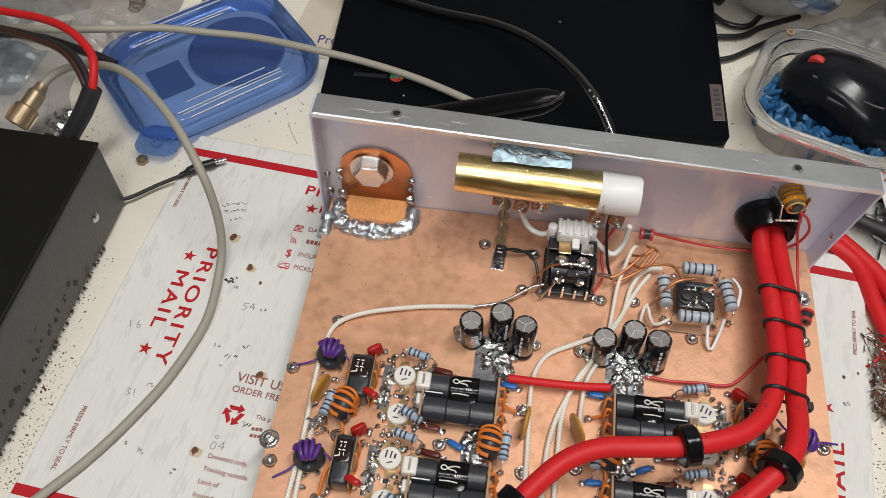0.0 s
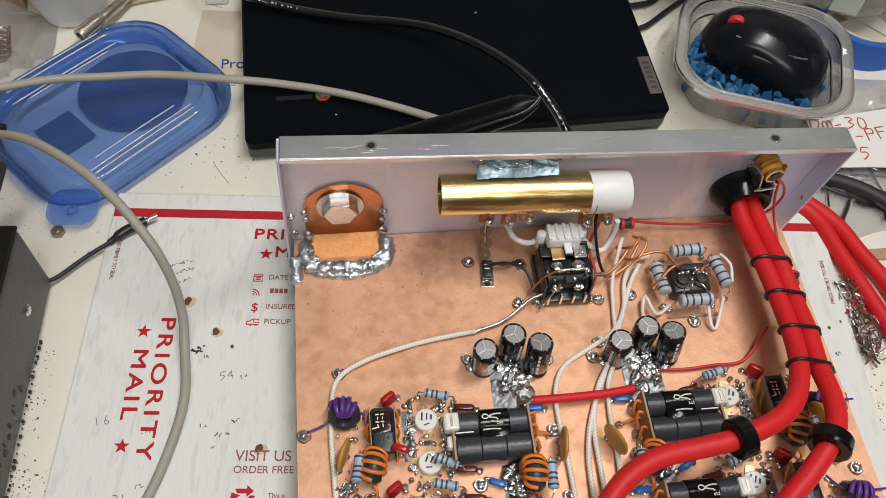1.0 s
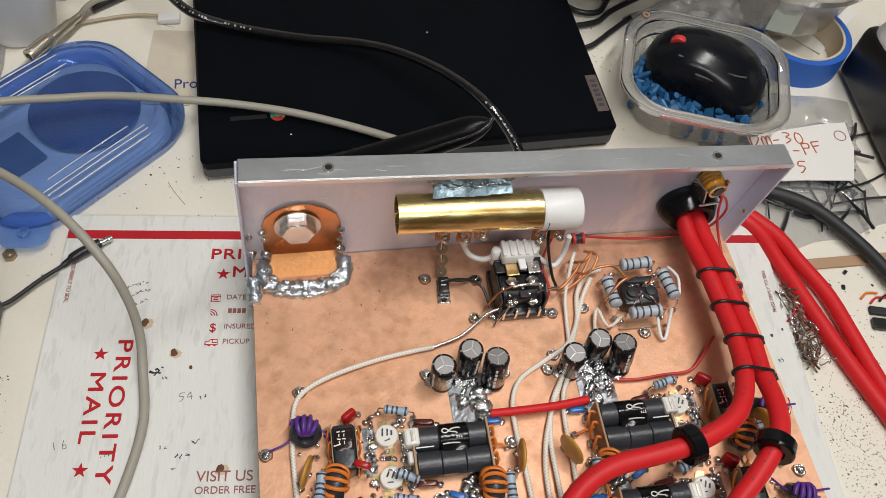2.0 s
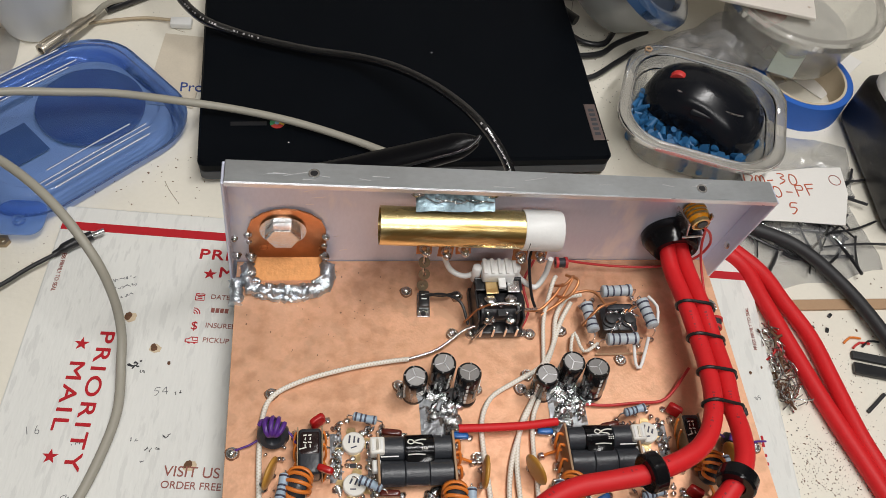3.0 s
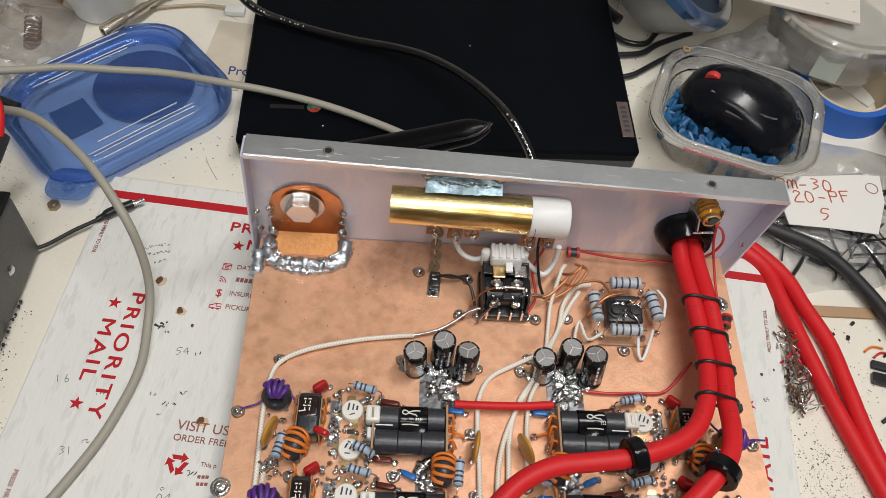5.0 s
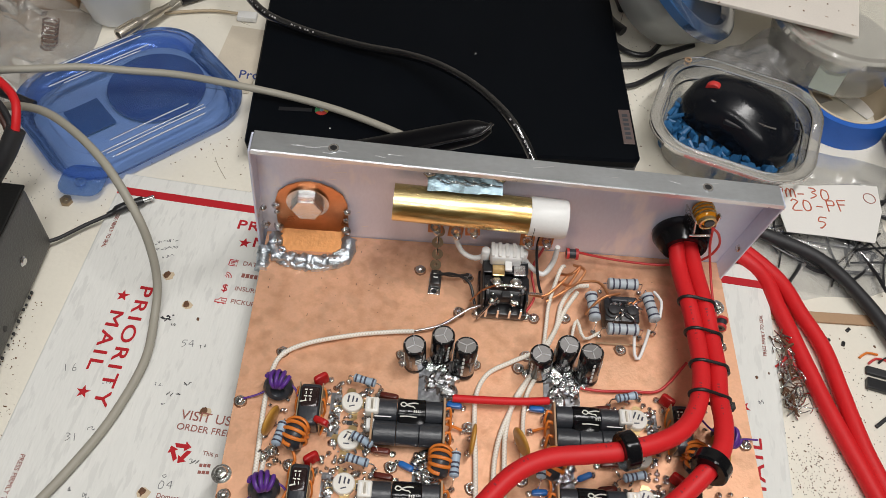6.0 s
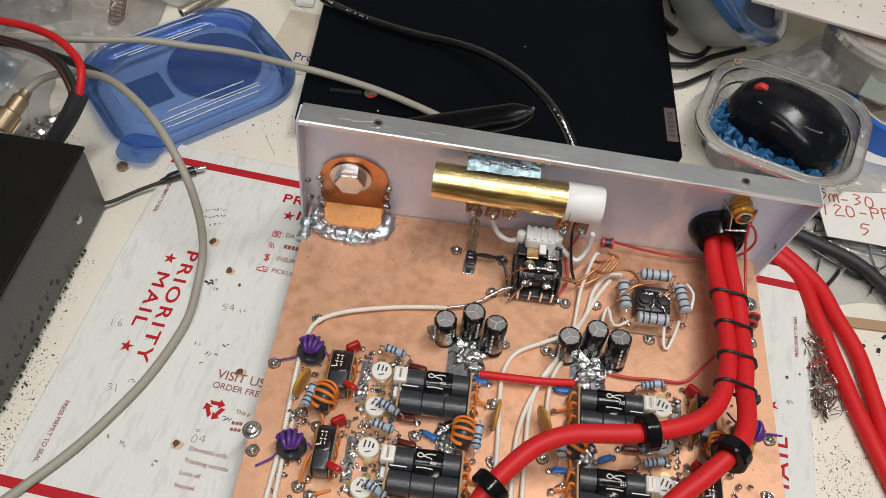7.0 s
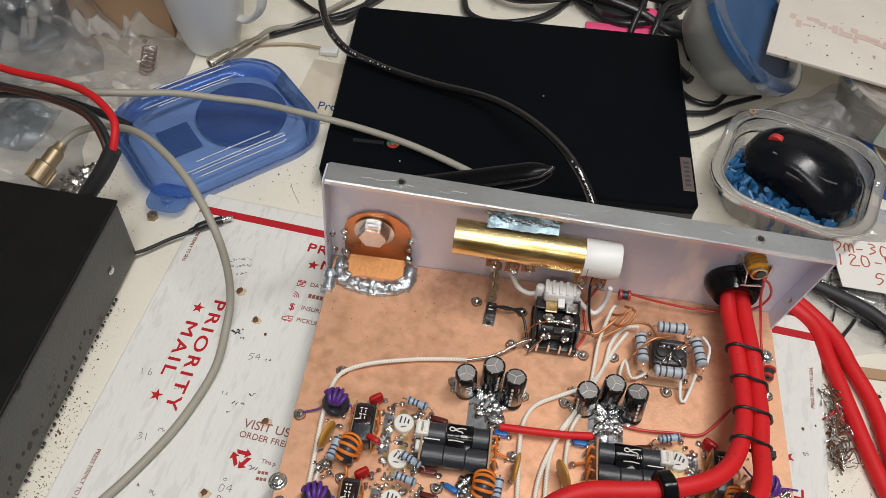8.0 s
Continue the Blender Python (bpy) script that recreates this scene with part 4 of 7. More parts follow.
def joint():
    j = thing("solder_joint", Matrix(), "small shiny bead of solder in baked flux", "solder joint", "solder beads")
    part("solder", lump(0.0018, 0.0020, 12), SOLDER, j, smooth=60)
    part("flux", flux_ring(0.0024, 3), FLUX, j)
    part("wire_stub", sweep([(-0.0006, 0.0, 0.0012), (0.0008, 0.0006, 0.0026), (0.0026, 0.0012, 0.0022)], 0.0004, 6, 0.001), STEEL, j)
    return j


rnd = random.Random(11)
spots = []
for sd in (1, -1):
    for k in (0, 1):
        for x, y in ((0.1225, -0.0960), (0.1240, -0.1000), (0.1235, -0.1110), (0.1240, -0.1170), (0.1225, -0.1225), (0.1265, -0.1300), (0.1420, -0.1010), (0.1420, -0.1100), (0.1405, -0.1160),
                     (0.1420, -0.1225), (0.1360, -0.1160), (0.1290, -0.1150), (0.1030, -0.1000), (0.1240, -0.1340), (0.0955, -0.1370), (0.1410, -0.1370), (0.1475, -0.1020)):
            spots.append((x + rnd.uniform(-0.0012, 0.0012), y + k * ROW + rnd.uniform(-0.0012, 0.0012), sd))
place(joint(), [at_board(x, y, rnd.uniform(0, 360), sd, 0, 0, 0) @ Matrix.Diagonal((rnd.uniform(0.6, 1.15), rnd.uniform(0.6, 1.15), rnd.uniform(0.4, 1.0), 1)) for x, y, sd in spots])

mini = thing("chip_resistor", Matrix(), "tiny dark surface-mounted chip with tinned ends", "resistor", "chip parts")
part("body", box(0.0030, 0.0022, 0.0010, (0, 0, 0.0007), 0.0002), FERRITE, mini)
for sx in (-1, 1):
    part("end_cap", box(0.0009, 0.0024, 0.0013, (sx * 0.0018, 0, 0.0008), 0.0003), SOLDER, mini)
place(mini, [at_board(x, y + k * ROW, yaw, sd) for sd in (1, -1) for k in (0, 1) for x, y, yaw in ((0.1245, -0.1055, 0), (0.1400, -0.1060, 90), (0.1320, -0.1165, 0), (0.1240, -0.1285, 90), (0.1300, -0.1385, 20), (0.1425, -0.1290, 90))])


def bolt():
    b = thing("bolt", Matrix(), "steel pan-head bolt with a washer on the copper", "bolt", "board bolts")
    part("washer", lathe([(0.002, 0), (0.0052, 0), (0.0052, 0.0008), (0.002, 0.0008)], 24, close=True), STEEL, b, smooth=40)
    part("head", lathe([(0, 0.0008), (0.0036, 0.0008), (0.0037, 0.002), (0.0028, 0.0031), (0.0012, 0.0034), (0.0012, 0.0026), (0, 0.0026)], 20), STEEL, b, smooth=35)
    return b


place(bolt(), [pose(0.0690, -0.1490, ZC), pose(0.3490, -0.0250, ZC, 0, 0, 30)])

# ---- copper bracket with the coax socket ----
bracket = thing("copper_bracket", pose(0.0975, 0.0, ZC), "bent copper plate soldered to the board and panel", "bracket")
out = [(-0.022, 0.0), (0.022, 0.0), (0.0215, 0.030), (0.0190, 0.0385), (0.013, 0.0445), (0.0065, 0.0478), (0.0, 0.0488), (-0.0065, 0.0478), (-0.013, 0.0445), (-0.0190, 0.0385), (-0.0215, 0.030)]
b = plate(out, 0, 0.0010, m=pose(0, 0.0092, 0.003, 90, 0, 0))
part("plate", b, COPPERSHEET, bracket)
b = plate([(-0.0228, 0.0), (0.0228, 0.0), (0.0218, 0.005), (0.0190, 0.006), (0.0188, 0.018), (-0.0188, 0.018), (-0.0190, 0.006), (-0.0218, 0.005)], 0, 0.0010, m=pose(0, 0.0085, 0.0065, -152, 0, 0) @ Matrix.Diagonal((1, 1, 1, 1)))
part("lip", b, mat("scuffed_copper_lip", (0.50, 0.23, 0.085), 0.5, 0.75, scale=140, var=0.45, fine=400, bump=0.4), bracket, "bright bent lip of the copper plate")
socket = thing("coax_socket", pose(0.0955, 0.0078, 0.0690), "steel coax socket nut on a round washer", "connector")
part("washer", lathe([(0.0085, 0), (0.0128, 0), (0.0128, 0.001), (0.0085, 0.001)], 32, pose(0, 0, 0, 90, 0, 0), close=True), STEEL, socket, smooth=40)
part("nut", lathe([(0, 0), (0.0096, 0), (0.0098, 0.0005), (0.0098, 0.0050), (0.0088, 0.0058), (0, 0.0058)], 6, pose(0, -0.001, 0, 90, 0, 0)), STEEL, socket)
weld = thing("solder_seam", pose(0, 0, ZC), "thick rough bead of solder round the copper bracket", "solder seam")
part("bead", bead([(0.0745, 0.004, 0.004), (0.0755, -0.006, 0.003), (0.081, -0.0115, 0.0025), (0.098, -0.0125, 0.0025), (0.114, -0.0115, 0.0025), (0.1195, -0.006, 0.003), (0.1200, 0.004, 0.004)], 0.0040, 3, 0.30), SOLDERDULL, weld, smooth=70)
part("bead", bead([(0.0765, -0.010, 0.0008), (0.088, -0.0155, 0.0008), (0.106, -0.0155, 0.0008), (0.1205, -0.0095, 0.0008)], 0.0026, 8, 0.35), SOLDERDULL, weld, smooth=70)
part("bead", bead([(0.0675, -0.004, 0.002), (0.0690, -0.012, 0.0), (0.0685, -0.020, -0.001)], 0.0038, 13, 0.25), SOLDERDULL, weld, smooth=70)

rnd = random.Random(29)
for k in range(64):
    u = rnd.random()
    x = 0.0745 + 0.0455 * u
    y = -0.0135 + 0.010 * (2 * abs(u - 0.5)) ** 3 + rnd.uniform(-0.0035, 0.0035)
    part("blob", lump(rnd.uniform(0.0016, 0.0040), rnd.uniform(0.0008, 0.0022), 200 + k, squash=rnd.uniform(0.4, 0.9)), (SOLDER, SOLDERDULL, SOLDERDULL)[k % 3], weld, smooth=60).matrix_basis = pose(x, y, 0.0002 + 0.0046 * (rnd.random() if y > -0.0130 else 0), 0, 0, rnd.uniform(-30, 30))
for x, y, z, r in ((0.0760, 0.0060, 0.030, 0.0022), (0.0765, 0.0055, 0.024, 0.0016), (0.1190, 0.0060, 0.028, 0.0022), (0.1180, 0.0055, 0.020, 0.0018), (0.0770, 0.0040, 0.012, 0.0030), (0.1180, 0.0040, 0.012, 0.0030), (0.0690, 0.0050, 0.028, 0.0020), (0.0688, 0.0050, 0.012, 0.0028)):
    part("blob", lump(r, r * 0.8, int(x * 9000)), SOLDER, weld, smooth=60).matrix_basis = pose(x, y + 0.0015, z, 70, 0, 0)

# ---- brass tube with white cap ----
tube = thing("brass_tube", pose(0.1470, -0.0065, 0.0930, 0, 0, -1.2), "polished brass tube with a white plastic end cap", "brass tube")
part("tube", lathe([(0.0099, 0), (0.0106, 0), (0.0106, 0.0785), (0.0099, 0.0785)], 36, pose(0, 0, 0, 0, 91.5, 0), close=True), BRASS, tube, smooth=40)
part("end_cap", lathe([(0.0, 0.0775), (0.0112, 0.0775), (0.0114, 0.078), (0.0114, 0.097), (0.0108, 0.099), (0.0, 0.099)], 36, pose(0, 0, 0, 0, 91.5, 0)), WHITEPL, tube, "white plastic end cap", smooth=40)
for k in (0.0, 0.35):
    part("stitch", box(0.0003, 0.0005, 0.005, (0.0803, -0.0113 * math.cos(k - 0.3), -0.002 + 0.0113 * math.sin(k - 0.3) * 1.0), 0), BLACKINK, tube)
part("inner", lathe([(0, 0.006), (0.0098, 0.006), (0.0098, 0.0065), (0, 0.0065)], 24, pose(0, 0, 0, 0, 91.5, 0)), BLACKPL, tube)
clip = thing("mounting_strap", pose(0.1865, 0.0, 0.1035), "crumpled galvanised strap soldered to the panel over the tube", "bracket")
rnd = random.Random(5)
b = bmesh.new()
g = [[b.verts.new(((i / 12 - 0.5) * 0.042, 0.009 - 0.0155 * (j / 6), 0.0115 - 0.010 * (j / 6) + rnd.uniform(-0.0006, 0.0006))) for j in range(7)] for i in range(13)]
for i in range(12):
    for j in range(6):
        b.faces.new((g[i][j], g[i + 1][j], g[i + 1][j + 1], g[i][j + 1]))
ex = bmesh.ops.extrude_face_region(b, geom=list(b.faces))
bmesh.ops.translate(b, verts=[v for v in ex["geom"] if isinstance(v, bmesh.types.BMVert)], vec=(0, 0.0006, -0.0008))
bmesh.ops.recalc_face_normals(b, faces=b.faces)
part("strap", b, GALV, clip, smooth=40)
for k in range(6):
    x0 = -0.016 + 0.005 * k
    part("strand", sweep([(x0, -0.0010 - 0.0006 * (k % 3), 0.0062), (x0 + 0.006, -0.0035 + 0.0010 * (k % 2), 0.0050), (x0 + 0.011, -0.0020 - 0.0010 * (k % 3), 0.0060)], 0.00035, 5, 0.002), SOLDER, clip, "fine bright strand")
for sx in (-0.0195, 0.0195):
    part("solder", lump(0.0036, 0.0035, 17), SOLDER, clip, smooth=60).matrix_basis = pose(sx, 0.0010, 0.0085, 40, 0, 0)

# copper tabs under the tube
tabs = thing("solder_tag", Matrix(), "pierced copper solder tag under the brass tube", "solder tag", "solder tags")
part("tag", box(0.0085, 0.0008, 0.0105, (0, 0, 0.001), 0.0003), COPPERSHEET, tabs)
part("eyelet", lathe([(0.0014, 0), (0.0030, 0), (0.0030, 0.0012), (0.0014, 0.0012)], 16, pose(0, -0.0004, 0, 90, 0, 0), close=True), STEEL, tabs, smooth=40)
part("solder", lump(0.0024, 0.002, 6), SOLDER, tabs, smooth=60).matrix_basis = pose(0.001, -0.001, -0.003, 60, 0, 0)
place(tabs, [pose(0.1720, -0.011, 0.0790, -25), pose(0.1840, -0.012, 0.0775, -25, 8), pose(0.1935, -0.011, 0.0785, -20, -6), pose(0.2260, -0.013, 0.0750, -20), pose(0.2370, -0.013, 0.0755, -25, 8)])
tag_strip = thing("tag_chain", pose(0.1745, -0.003, ZC), "upright chain of tinned solder tags", "solder tags")
for q, (dy, dz) in enumerate(((0.002, 0.036), (0.0, 0.029), (-0.003, 0.022), (-0.006, 0.014), (-0.009, 0.007))):
    part("tag", lathe([(0.0012, 0), (0.0034, 0), (0.0034, 0.0008), (0.0012, 0.0008)], 14, pose(0.0005 * (q % 2), dy, dz, 60, 10 * (q % 2), 0), close=True), BRASSOLD, tag_strip, smooth=40)
part("wire", sweep([(0, 0.003, 0.038), (0, -0.004, 0.02), (0, -0.011, 0.0)], 0.0008, 6, 0.003), STEEL, tag_strip)

# ---- relay ----
relay = thing("relay", pose(0.2155, -0.0290, ZC), "open-frame relay with white contact carrier and black body", "relay")
part("base", box(0.029, 0.031, 0.006, (0, 0, 0.0035), 0.001), BLACKPL, relay, smooth=40)
part("coil", lathe([(0, -0.011), (0.0085, -0.011), (0.0085, -0.0095), (0.0068, -0.009), (0.0068, 0.009), (0.0085, 0.0095), (0.0085, 0.011), (0, 0.011)], 24, pose(0, -0.004, 0.013, 0, 90, 0)), BLACKPL, relay, smooth=40)
part("frame_plate", box(0.027, 0.0012, 0.020, (0, 0.0105, 0.014), 0.0004), BLACKPL, relay)
part("frame_plate", box(0.027, 0.008, 0.0012, (0, 0.0070, 0.0225), 0.0004), BLACKPL, relay)
for k in range(5):
    part("carrier_tooth", box(0.0022, 0.0100, 0.0016, (-0.0085 + 0.0042 * k, 0.0130, 0.0322), 0.0005), WHITEPL, relay)
for sx in (-0.0128, 0.0128):
    part("side_plate", box(0.0014, 0.026, 0.016, (sx, -0.001, 0.012), 0.0004), BLACKPL, relay)
part("cover", loft([(rounded(0.027, 0.0100, 0.0015), 0.0180), (rounded(0.026, 0.0090, 0.0015), 0.0212)], m=pose(0.001, -0.0060, 0.0, -12)), BLACKPL, relay, smooth=40)
for sx in (-0.0055, 0.0060):
    part("rivet", lathe([(0, 0.0018), (0.0022, 0.0015), (0.0036, 0.0004), (0.0036, 0), (0, 0)], 18, pose(sx, -0.0025, 0.0222, -12)), STEEL, relay, "flat bright rivet", smooth=50)
    part("terminal_blob", lump(0.0030, 0.0022, 301 + int(sx * 1000), squash=0.75), SOLDER, relay, smooth=60).matrix_basis = pose(sx * 1.1 - 0.001, -0.0125, 0.0145)
part("bus_wire", sweep([(-0.0060, -0.0068, 0.0232), (0.0, -0.0064, 0.0240), (0.0100, -0.0066, 0.0236)], 0.0010, 8, 0.002), SOLDER, relay, "tinned bus wire", smooth=60)
part("bus_wire", sweep([(-0.0200, -0.0110, 0.0120), (-0.0130, -0.0078, 0.0200), (-0.0050, -0.0060, 0.0236)], 0.0006, 6, 0.002), COPPERSHEET, relay, "bare copper wire", smooth=60)
part("bus_wire", sweep([(0.0080, -0.0105, 0.0205), (0.0140, -0.0070, 0.0180), (0.0230, -0.0030, 0.0120)], 0.0008, 7, 0.002), SOLDER, relay, "tinned bus wire", smooth=60)
part("bus_wire", sweep([(-0.0150, -0.0180, 0.0040), (-0.0095, -0.0150, 0.0130), (-0.0045, -0.0115, 0.0190)], 0.0008, 7, 0.002), STEEL, relay, "tinned bus wire", smooth=60)
part("slot", box(0.0050, 0.0044, 0.0010, (0.0005, -0.0098, 0.0198), 0.0004), BLACKRUB, relay)
for k in range(7):
    part("contact", lump(0.0013, 0.0013, 80 + k), SOLDER, relay, smooth=60).matrix_basis = pose(-0.011 + 0.0037 * k, -0.0060 - 0.0030 * (k % 3), 0.0205 - 0.0030 * (k % 3))
part("carrier", box(0.0185, 0.0110, 0.0085, (-0.0005, 0.0130, 0.0275), 0.0014), WHITEPL, relay, "white plastic contact carrier", smooth=50)
for sx in (-0.0125, 0.0100):
    part("post", rod(0.0026, 0.013, 0.0006, 14, pose(sx, 0.0135, 0.018)), WHITEPL, relay, "white plastic post", smooth=50)
part("tongue", box(0.0042, 0.008, 0.0022, (0.001, 0.0055, 0.0275), 0.0006), WHITEPL, relay)
part("contact_plate", box(0.0072, 0.0075, 0.0010, (-0.0045, 0.0035, 0.0245), 0.0003), GOLD, relay, "gold contact plate")
part("contact_plate", box(0.0070, 0.0075, 0.0010, (0.0080, 0.0045, 0.0240), 0.0003), STEEL, relay)
for sx in (-0.010, -0.003, 0.004, 0.0105):
    part("pin", box(0.0014, 0.0024, 0.0085, (sx, -0.0145, 0.0068), 0.0003), STEEL, relay)
part("solder", lump(0.0032, 0.0026, 15), SOLDER, relay, smooth=60).matrix_basis = pose(-0.015, -0.0125, 0)
part("solder", lump(0.0032, 0.0026, 16), SOLDER, relay, smooth=60).matrix_basis = pose(0.0150, -0.0125, 0)
part("lead", sweep([(-0.011, 0.014, 0.026), (-0.018, 0.0145, 0.020), (-0.026, 0.0180, 0.021), (-0.0315, 0.0200, 0.034), (-0.0320, 0.0200, 0.042)], 0.0016, 10, 0.002), WHITEPL, relay, "white insulated lead", smooth=60)
part("lead", sweep([(0.010, 0.014, 0.025), (0.016, 0.0120, 0.018), (0.024, 0.0110, 0.013), (0.0290, 0.0150, 0.020), (0.0295, 0.0165, 0.034)], 0.0016, 10, 0.002), WHITEPL, relay, "white insulated lead", smooth=60)

relay2 = thing("relay", pose(0.2865, -0.0370, ZC), "small black relay ringed by grey resistors", "relay")
part("body", box(0.021, 0.018, 0.010, (0, 0, 0.0053), 0.0012), BLACKPL, relay2, smooth=40)
for sx in (-0.0055, 0.0055):
    part("coil", lathe([(0, 0), (0.0045, 0), (0.0045, 0.0015), (0.0032, 0.002), (0.0032, 0.004), (0.0012, 0.0045), (0, 0.0045)], 18, pose(sx, -0.003, 0.0100)), BLACKRUB, relay2, smooth=40)
part("yoke", box(0.015, 0.003, 0.003, (0.001, 0.005, 0.0116), 0.0008), FERRITE, relay2)
for x, y in ((-0.004, 0.002), (0.0035, 0.004), (0.006, 0.001)):
    part("solder", lump(0.0018, 0.002, 61), SOLDER, relay2, smooth=60).matrix_basis = pose(x, y, 0.0104)
rnd = random.Random(77)
for k in range(14):
    a = rnd.uniform(0, 6.283)
    p = Vector((0.0075 * math.cos(a) * rnd.uniform(0.3, 1), 0.006 * math.sin(a) * rnd.uniform(0.3, 1), 0.0106))
    q = Vector((0.0135 * math.cos(a + rnd.uniform(-0.7, 0.7)), 0.0115 * math.sin(a + rnd.uniform(-0.7, 0.7)), rnd.uniform(0.004, 0.012)))
    part("lead", sweep([p, (p + q) / 2 + Vector((0, 0, rnd.uniform(0.001, 0.005))), q], rnd.uniform(0.0004, 0.0007), 6, 0.0015), (STEEL, BLACKPL, STEEL, COPPERSHEET)[k % 4], relay2, smooth=60)
    if k % 2:
        part("solder", lump(rnd.uniform(0.0008, 0.0015), 0.0014, 90 + k), SOLDER, relay2, smooth=60).matrix_basis = Matrix.Translation(p)
part("base", box(0.030, 0.0012, 0.0010, (0, -0.0195, 0.0012), 0.0003), BROWNCARD, relay2)

diode = thing("diode", pose(0.1750, -0.0200, ZC, 0, 0, -4), "black diode block on a tinned tag", "diode")
part("tag", box(0.0075, 0.016, 0.0010, (0, -0.002, 0.0006), 0.0003), STEEL, diode)
part("body", box(0.0062, 0.0105, 0.0045, (0, 0, 0.0033), 0.0008), BLACKPL, diode, smooth=40)
part("hole", rod(0.0016, 0.0003, seg=14, m=pose(0, -0.0078, 0.0010)), BLACKPL, diode)
bars(diode, [(0, 0.002, 0.0056, 0.003, 0.0007, 0), (0, -0.0005, 0.0056, 0.003, 0.0007, 0)], WHITEPL)

# ---- grommet and trimmer on the panel ----
grommet = tagged(part("cable_grommet", lathe([(0.0085, -0.004), (0.0135, -0.004), (0.0158, -0.001), (0.0158, 0.003), (0.0140, 0.0075), (0.0115, 0.0125), (0.0085, 0.0125)], 32, pose(0.3235, 0.0085, 0.0640, 90, 0, 0) @ Matrix.Diagonal((1.15, 1, 1, 1)), close=True), SLEEVE, smooth=45),
                 "glossy black grommet in the rear panel round the red cables", "grommet")
trim = thing("indicator_lamp", pose(0.3270, 0.0080, 0.0890, 0, 0, 6), "amber lamp in a bent metal clip on the panel", "lamp")
part("lens", lathe([(0, 0.012), (0.003, 0.0112), (0.0058, 0.0085), (0.0064, 0.004), (0.0064, 0.0), (0, 0.0)], 24, pose(0.001, 0, 0.001, 90, 0, 0)), AMBER, trim, "amber plastic body", smooth=50)
part("rim", lathe([(0.004, 0.0108), (0.0052, 0.0098), (0.0052, 0.0120), (0.004, 0.0122)], 20, pose(0.001, 0, 0.001, 90, 0, 0), close=True), BRASS, trim, smooth=50)
part("clip", box(0.0010, 0.0135, 0.0150, (0, 0, 0), 0.0003), STEEL, trim, "bent steel clip").matrix_basis = pose(-0.0068, -0.0060, -0.0030, 0, -14, 10)
for q in range(3):
    part("gold_band", lathe([(0.0062, -0.0006), (0.0067, -0.0006), (0.0067, 0.0006), (0.0062, 0.0006)], 24, pose(0.001, -0.0020 - 0.0026 * q, 0.001, 90, 0, 0), close=True), BRASS, trim, smooth=50)
part("bore", rod(0.0030, 0.0012, 0.0002, 16, pose(0.0018, -0.0112, 0.0012, 90, 0, 0)), BLACKPL, trim, "dark bore")
part("clip", box(0.0012, 0.0030, 0.0150, (0.0082, -0.0082, -0.0030), 0.0004), STEEL, trim, "bent steel clip")
part("tongue", box(0.014, 0.0012, 0.0012, (0, -0.0125, -0.0095), 0.0003), STEEL, trim)

# ---- wires on the board ----
WIRES = "white braided wires"


def wire(pts, r, material, label, group, name="wire", seg=8, step=0.003):
    return cable(name, pts, r, material, label, "wire", group, seg, step)


Z = ZC + 0.0024
wire([(0.0850, -0.2, Z), (0.0855, -0.182, Z), (0.0862, -0.147, Z), (0.0850, -0.110, Z), (0.0860, -0.090, Z), (0.0905, -0.0780, Z), (0.105, -0.070, Z + 0.001), (0.130, -0.0625, Z), (0.1505, -0.0590, Z), (0.1640, -0.0575, Z)], 0.0014, WHITEBRAID, "white braided wire looping over bare copper", WIRES)
wire([(0.0895, -0.2, Z), (0.0895, -0.182, Z), (0.0890, -0.160, Z), (0.0895, -0.141, Z - 0.001)], 0.0013, WHITEBRAID, "short white braided wire beside the orange choke", WIRES)
wire([(0.1640, -0.0575, Z), (0.180, -0.0530, Z + 0.002), (0.1960, -0.0430, Z + 0.006), (0.2040, -0.0415, Z + 0.008)], 0.0009, STEEL, "bare tinned wire running to the relay", "bare wires")
wire([(0.2690, -0.0190, Z + 0.003), (0.2600, -0.0205, Z + 0.002), (0.2520, -0.0320, Z), (0.2475, -0.0500, Z), (0.2380, -0.0640, Z), (0.2220, -0.0730, Z), (0.2075, -0.0820, Z), (0.2010, -0.0950, Z), (0.2000, -0.1120, Z), (0.2008, -0.1400, Z), (0.2010, -0.2, Z)], 0.0014, WHITEBRAID, "white braided wire curving between the parts", WIRES)
wire([(0.2620, -0.0235, Z + 0.002), (0.2540, -0.0360, Z), (0.2440, -0.0580, Z), (0.2310, -0.0830, Z), (0.2190, -0.1060, Z), (0.2125, -0.1250, Z), (0.2100, -0.1480, Z), (0.2098, -0.2, Z)], 0.0014, WHITEBRAID, "white braided wire curving between the parts", WIRES)
wire([(0.2390, -0.0660, Z + 0.001), (0.2330, -0.0800, Z + 0.001), (0.2230, -0.0960, Z), (0.2175, -0.1150, Z), (0.2160, -0.1400, Z), (0.2155, -0.2, Z)], 0.0014, WHITEBRAID, "white braided wire curving between the parts", WIRES)
wire([(0.2400, -0.0740, Z + 0.001), (0.2300, -0.0920, Z), (0.2270, -0.1080, Z), (0.2262, -0.1280, Z), (0.2252, -0.1420, Z)], 0.0013, WHITEBRAID, "white braided wire ending at a lug", WIRES)
wire([(0.2525, -0.0120, Z + 0.012), (0.2490, -0.0180, Z + 0.016), (0.2440, -0.0330, Z + 0.004), (0.2420, -0.0480, Z), (0.2395, -0.0660, Z)], 0.0012, WHITEBRAID, "white braided wire coming down from the tube", WIRES)
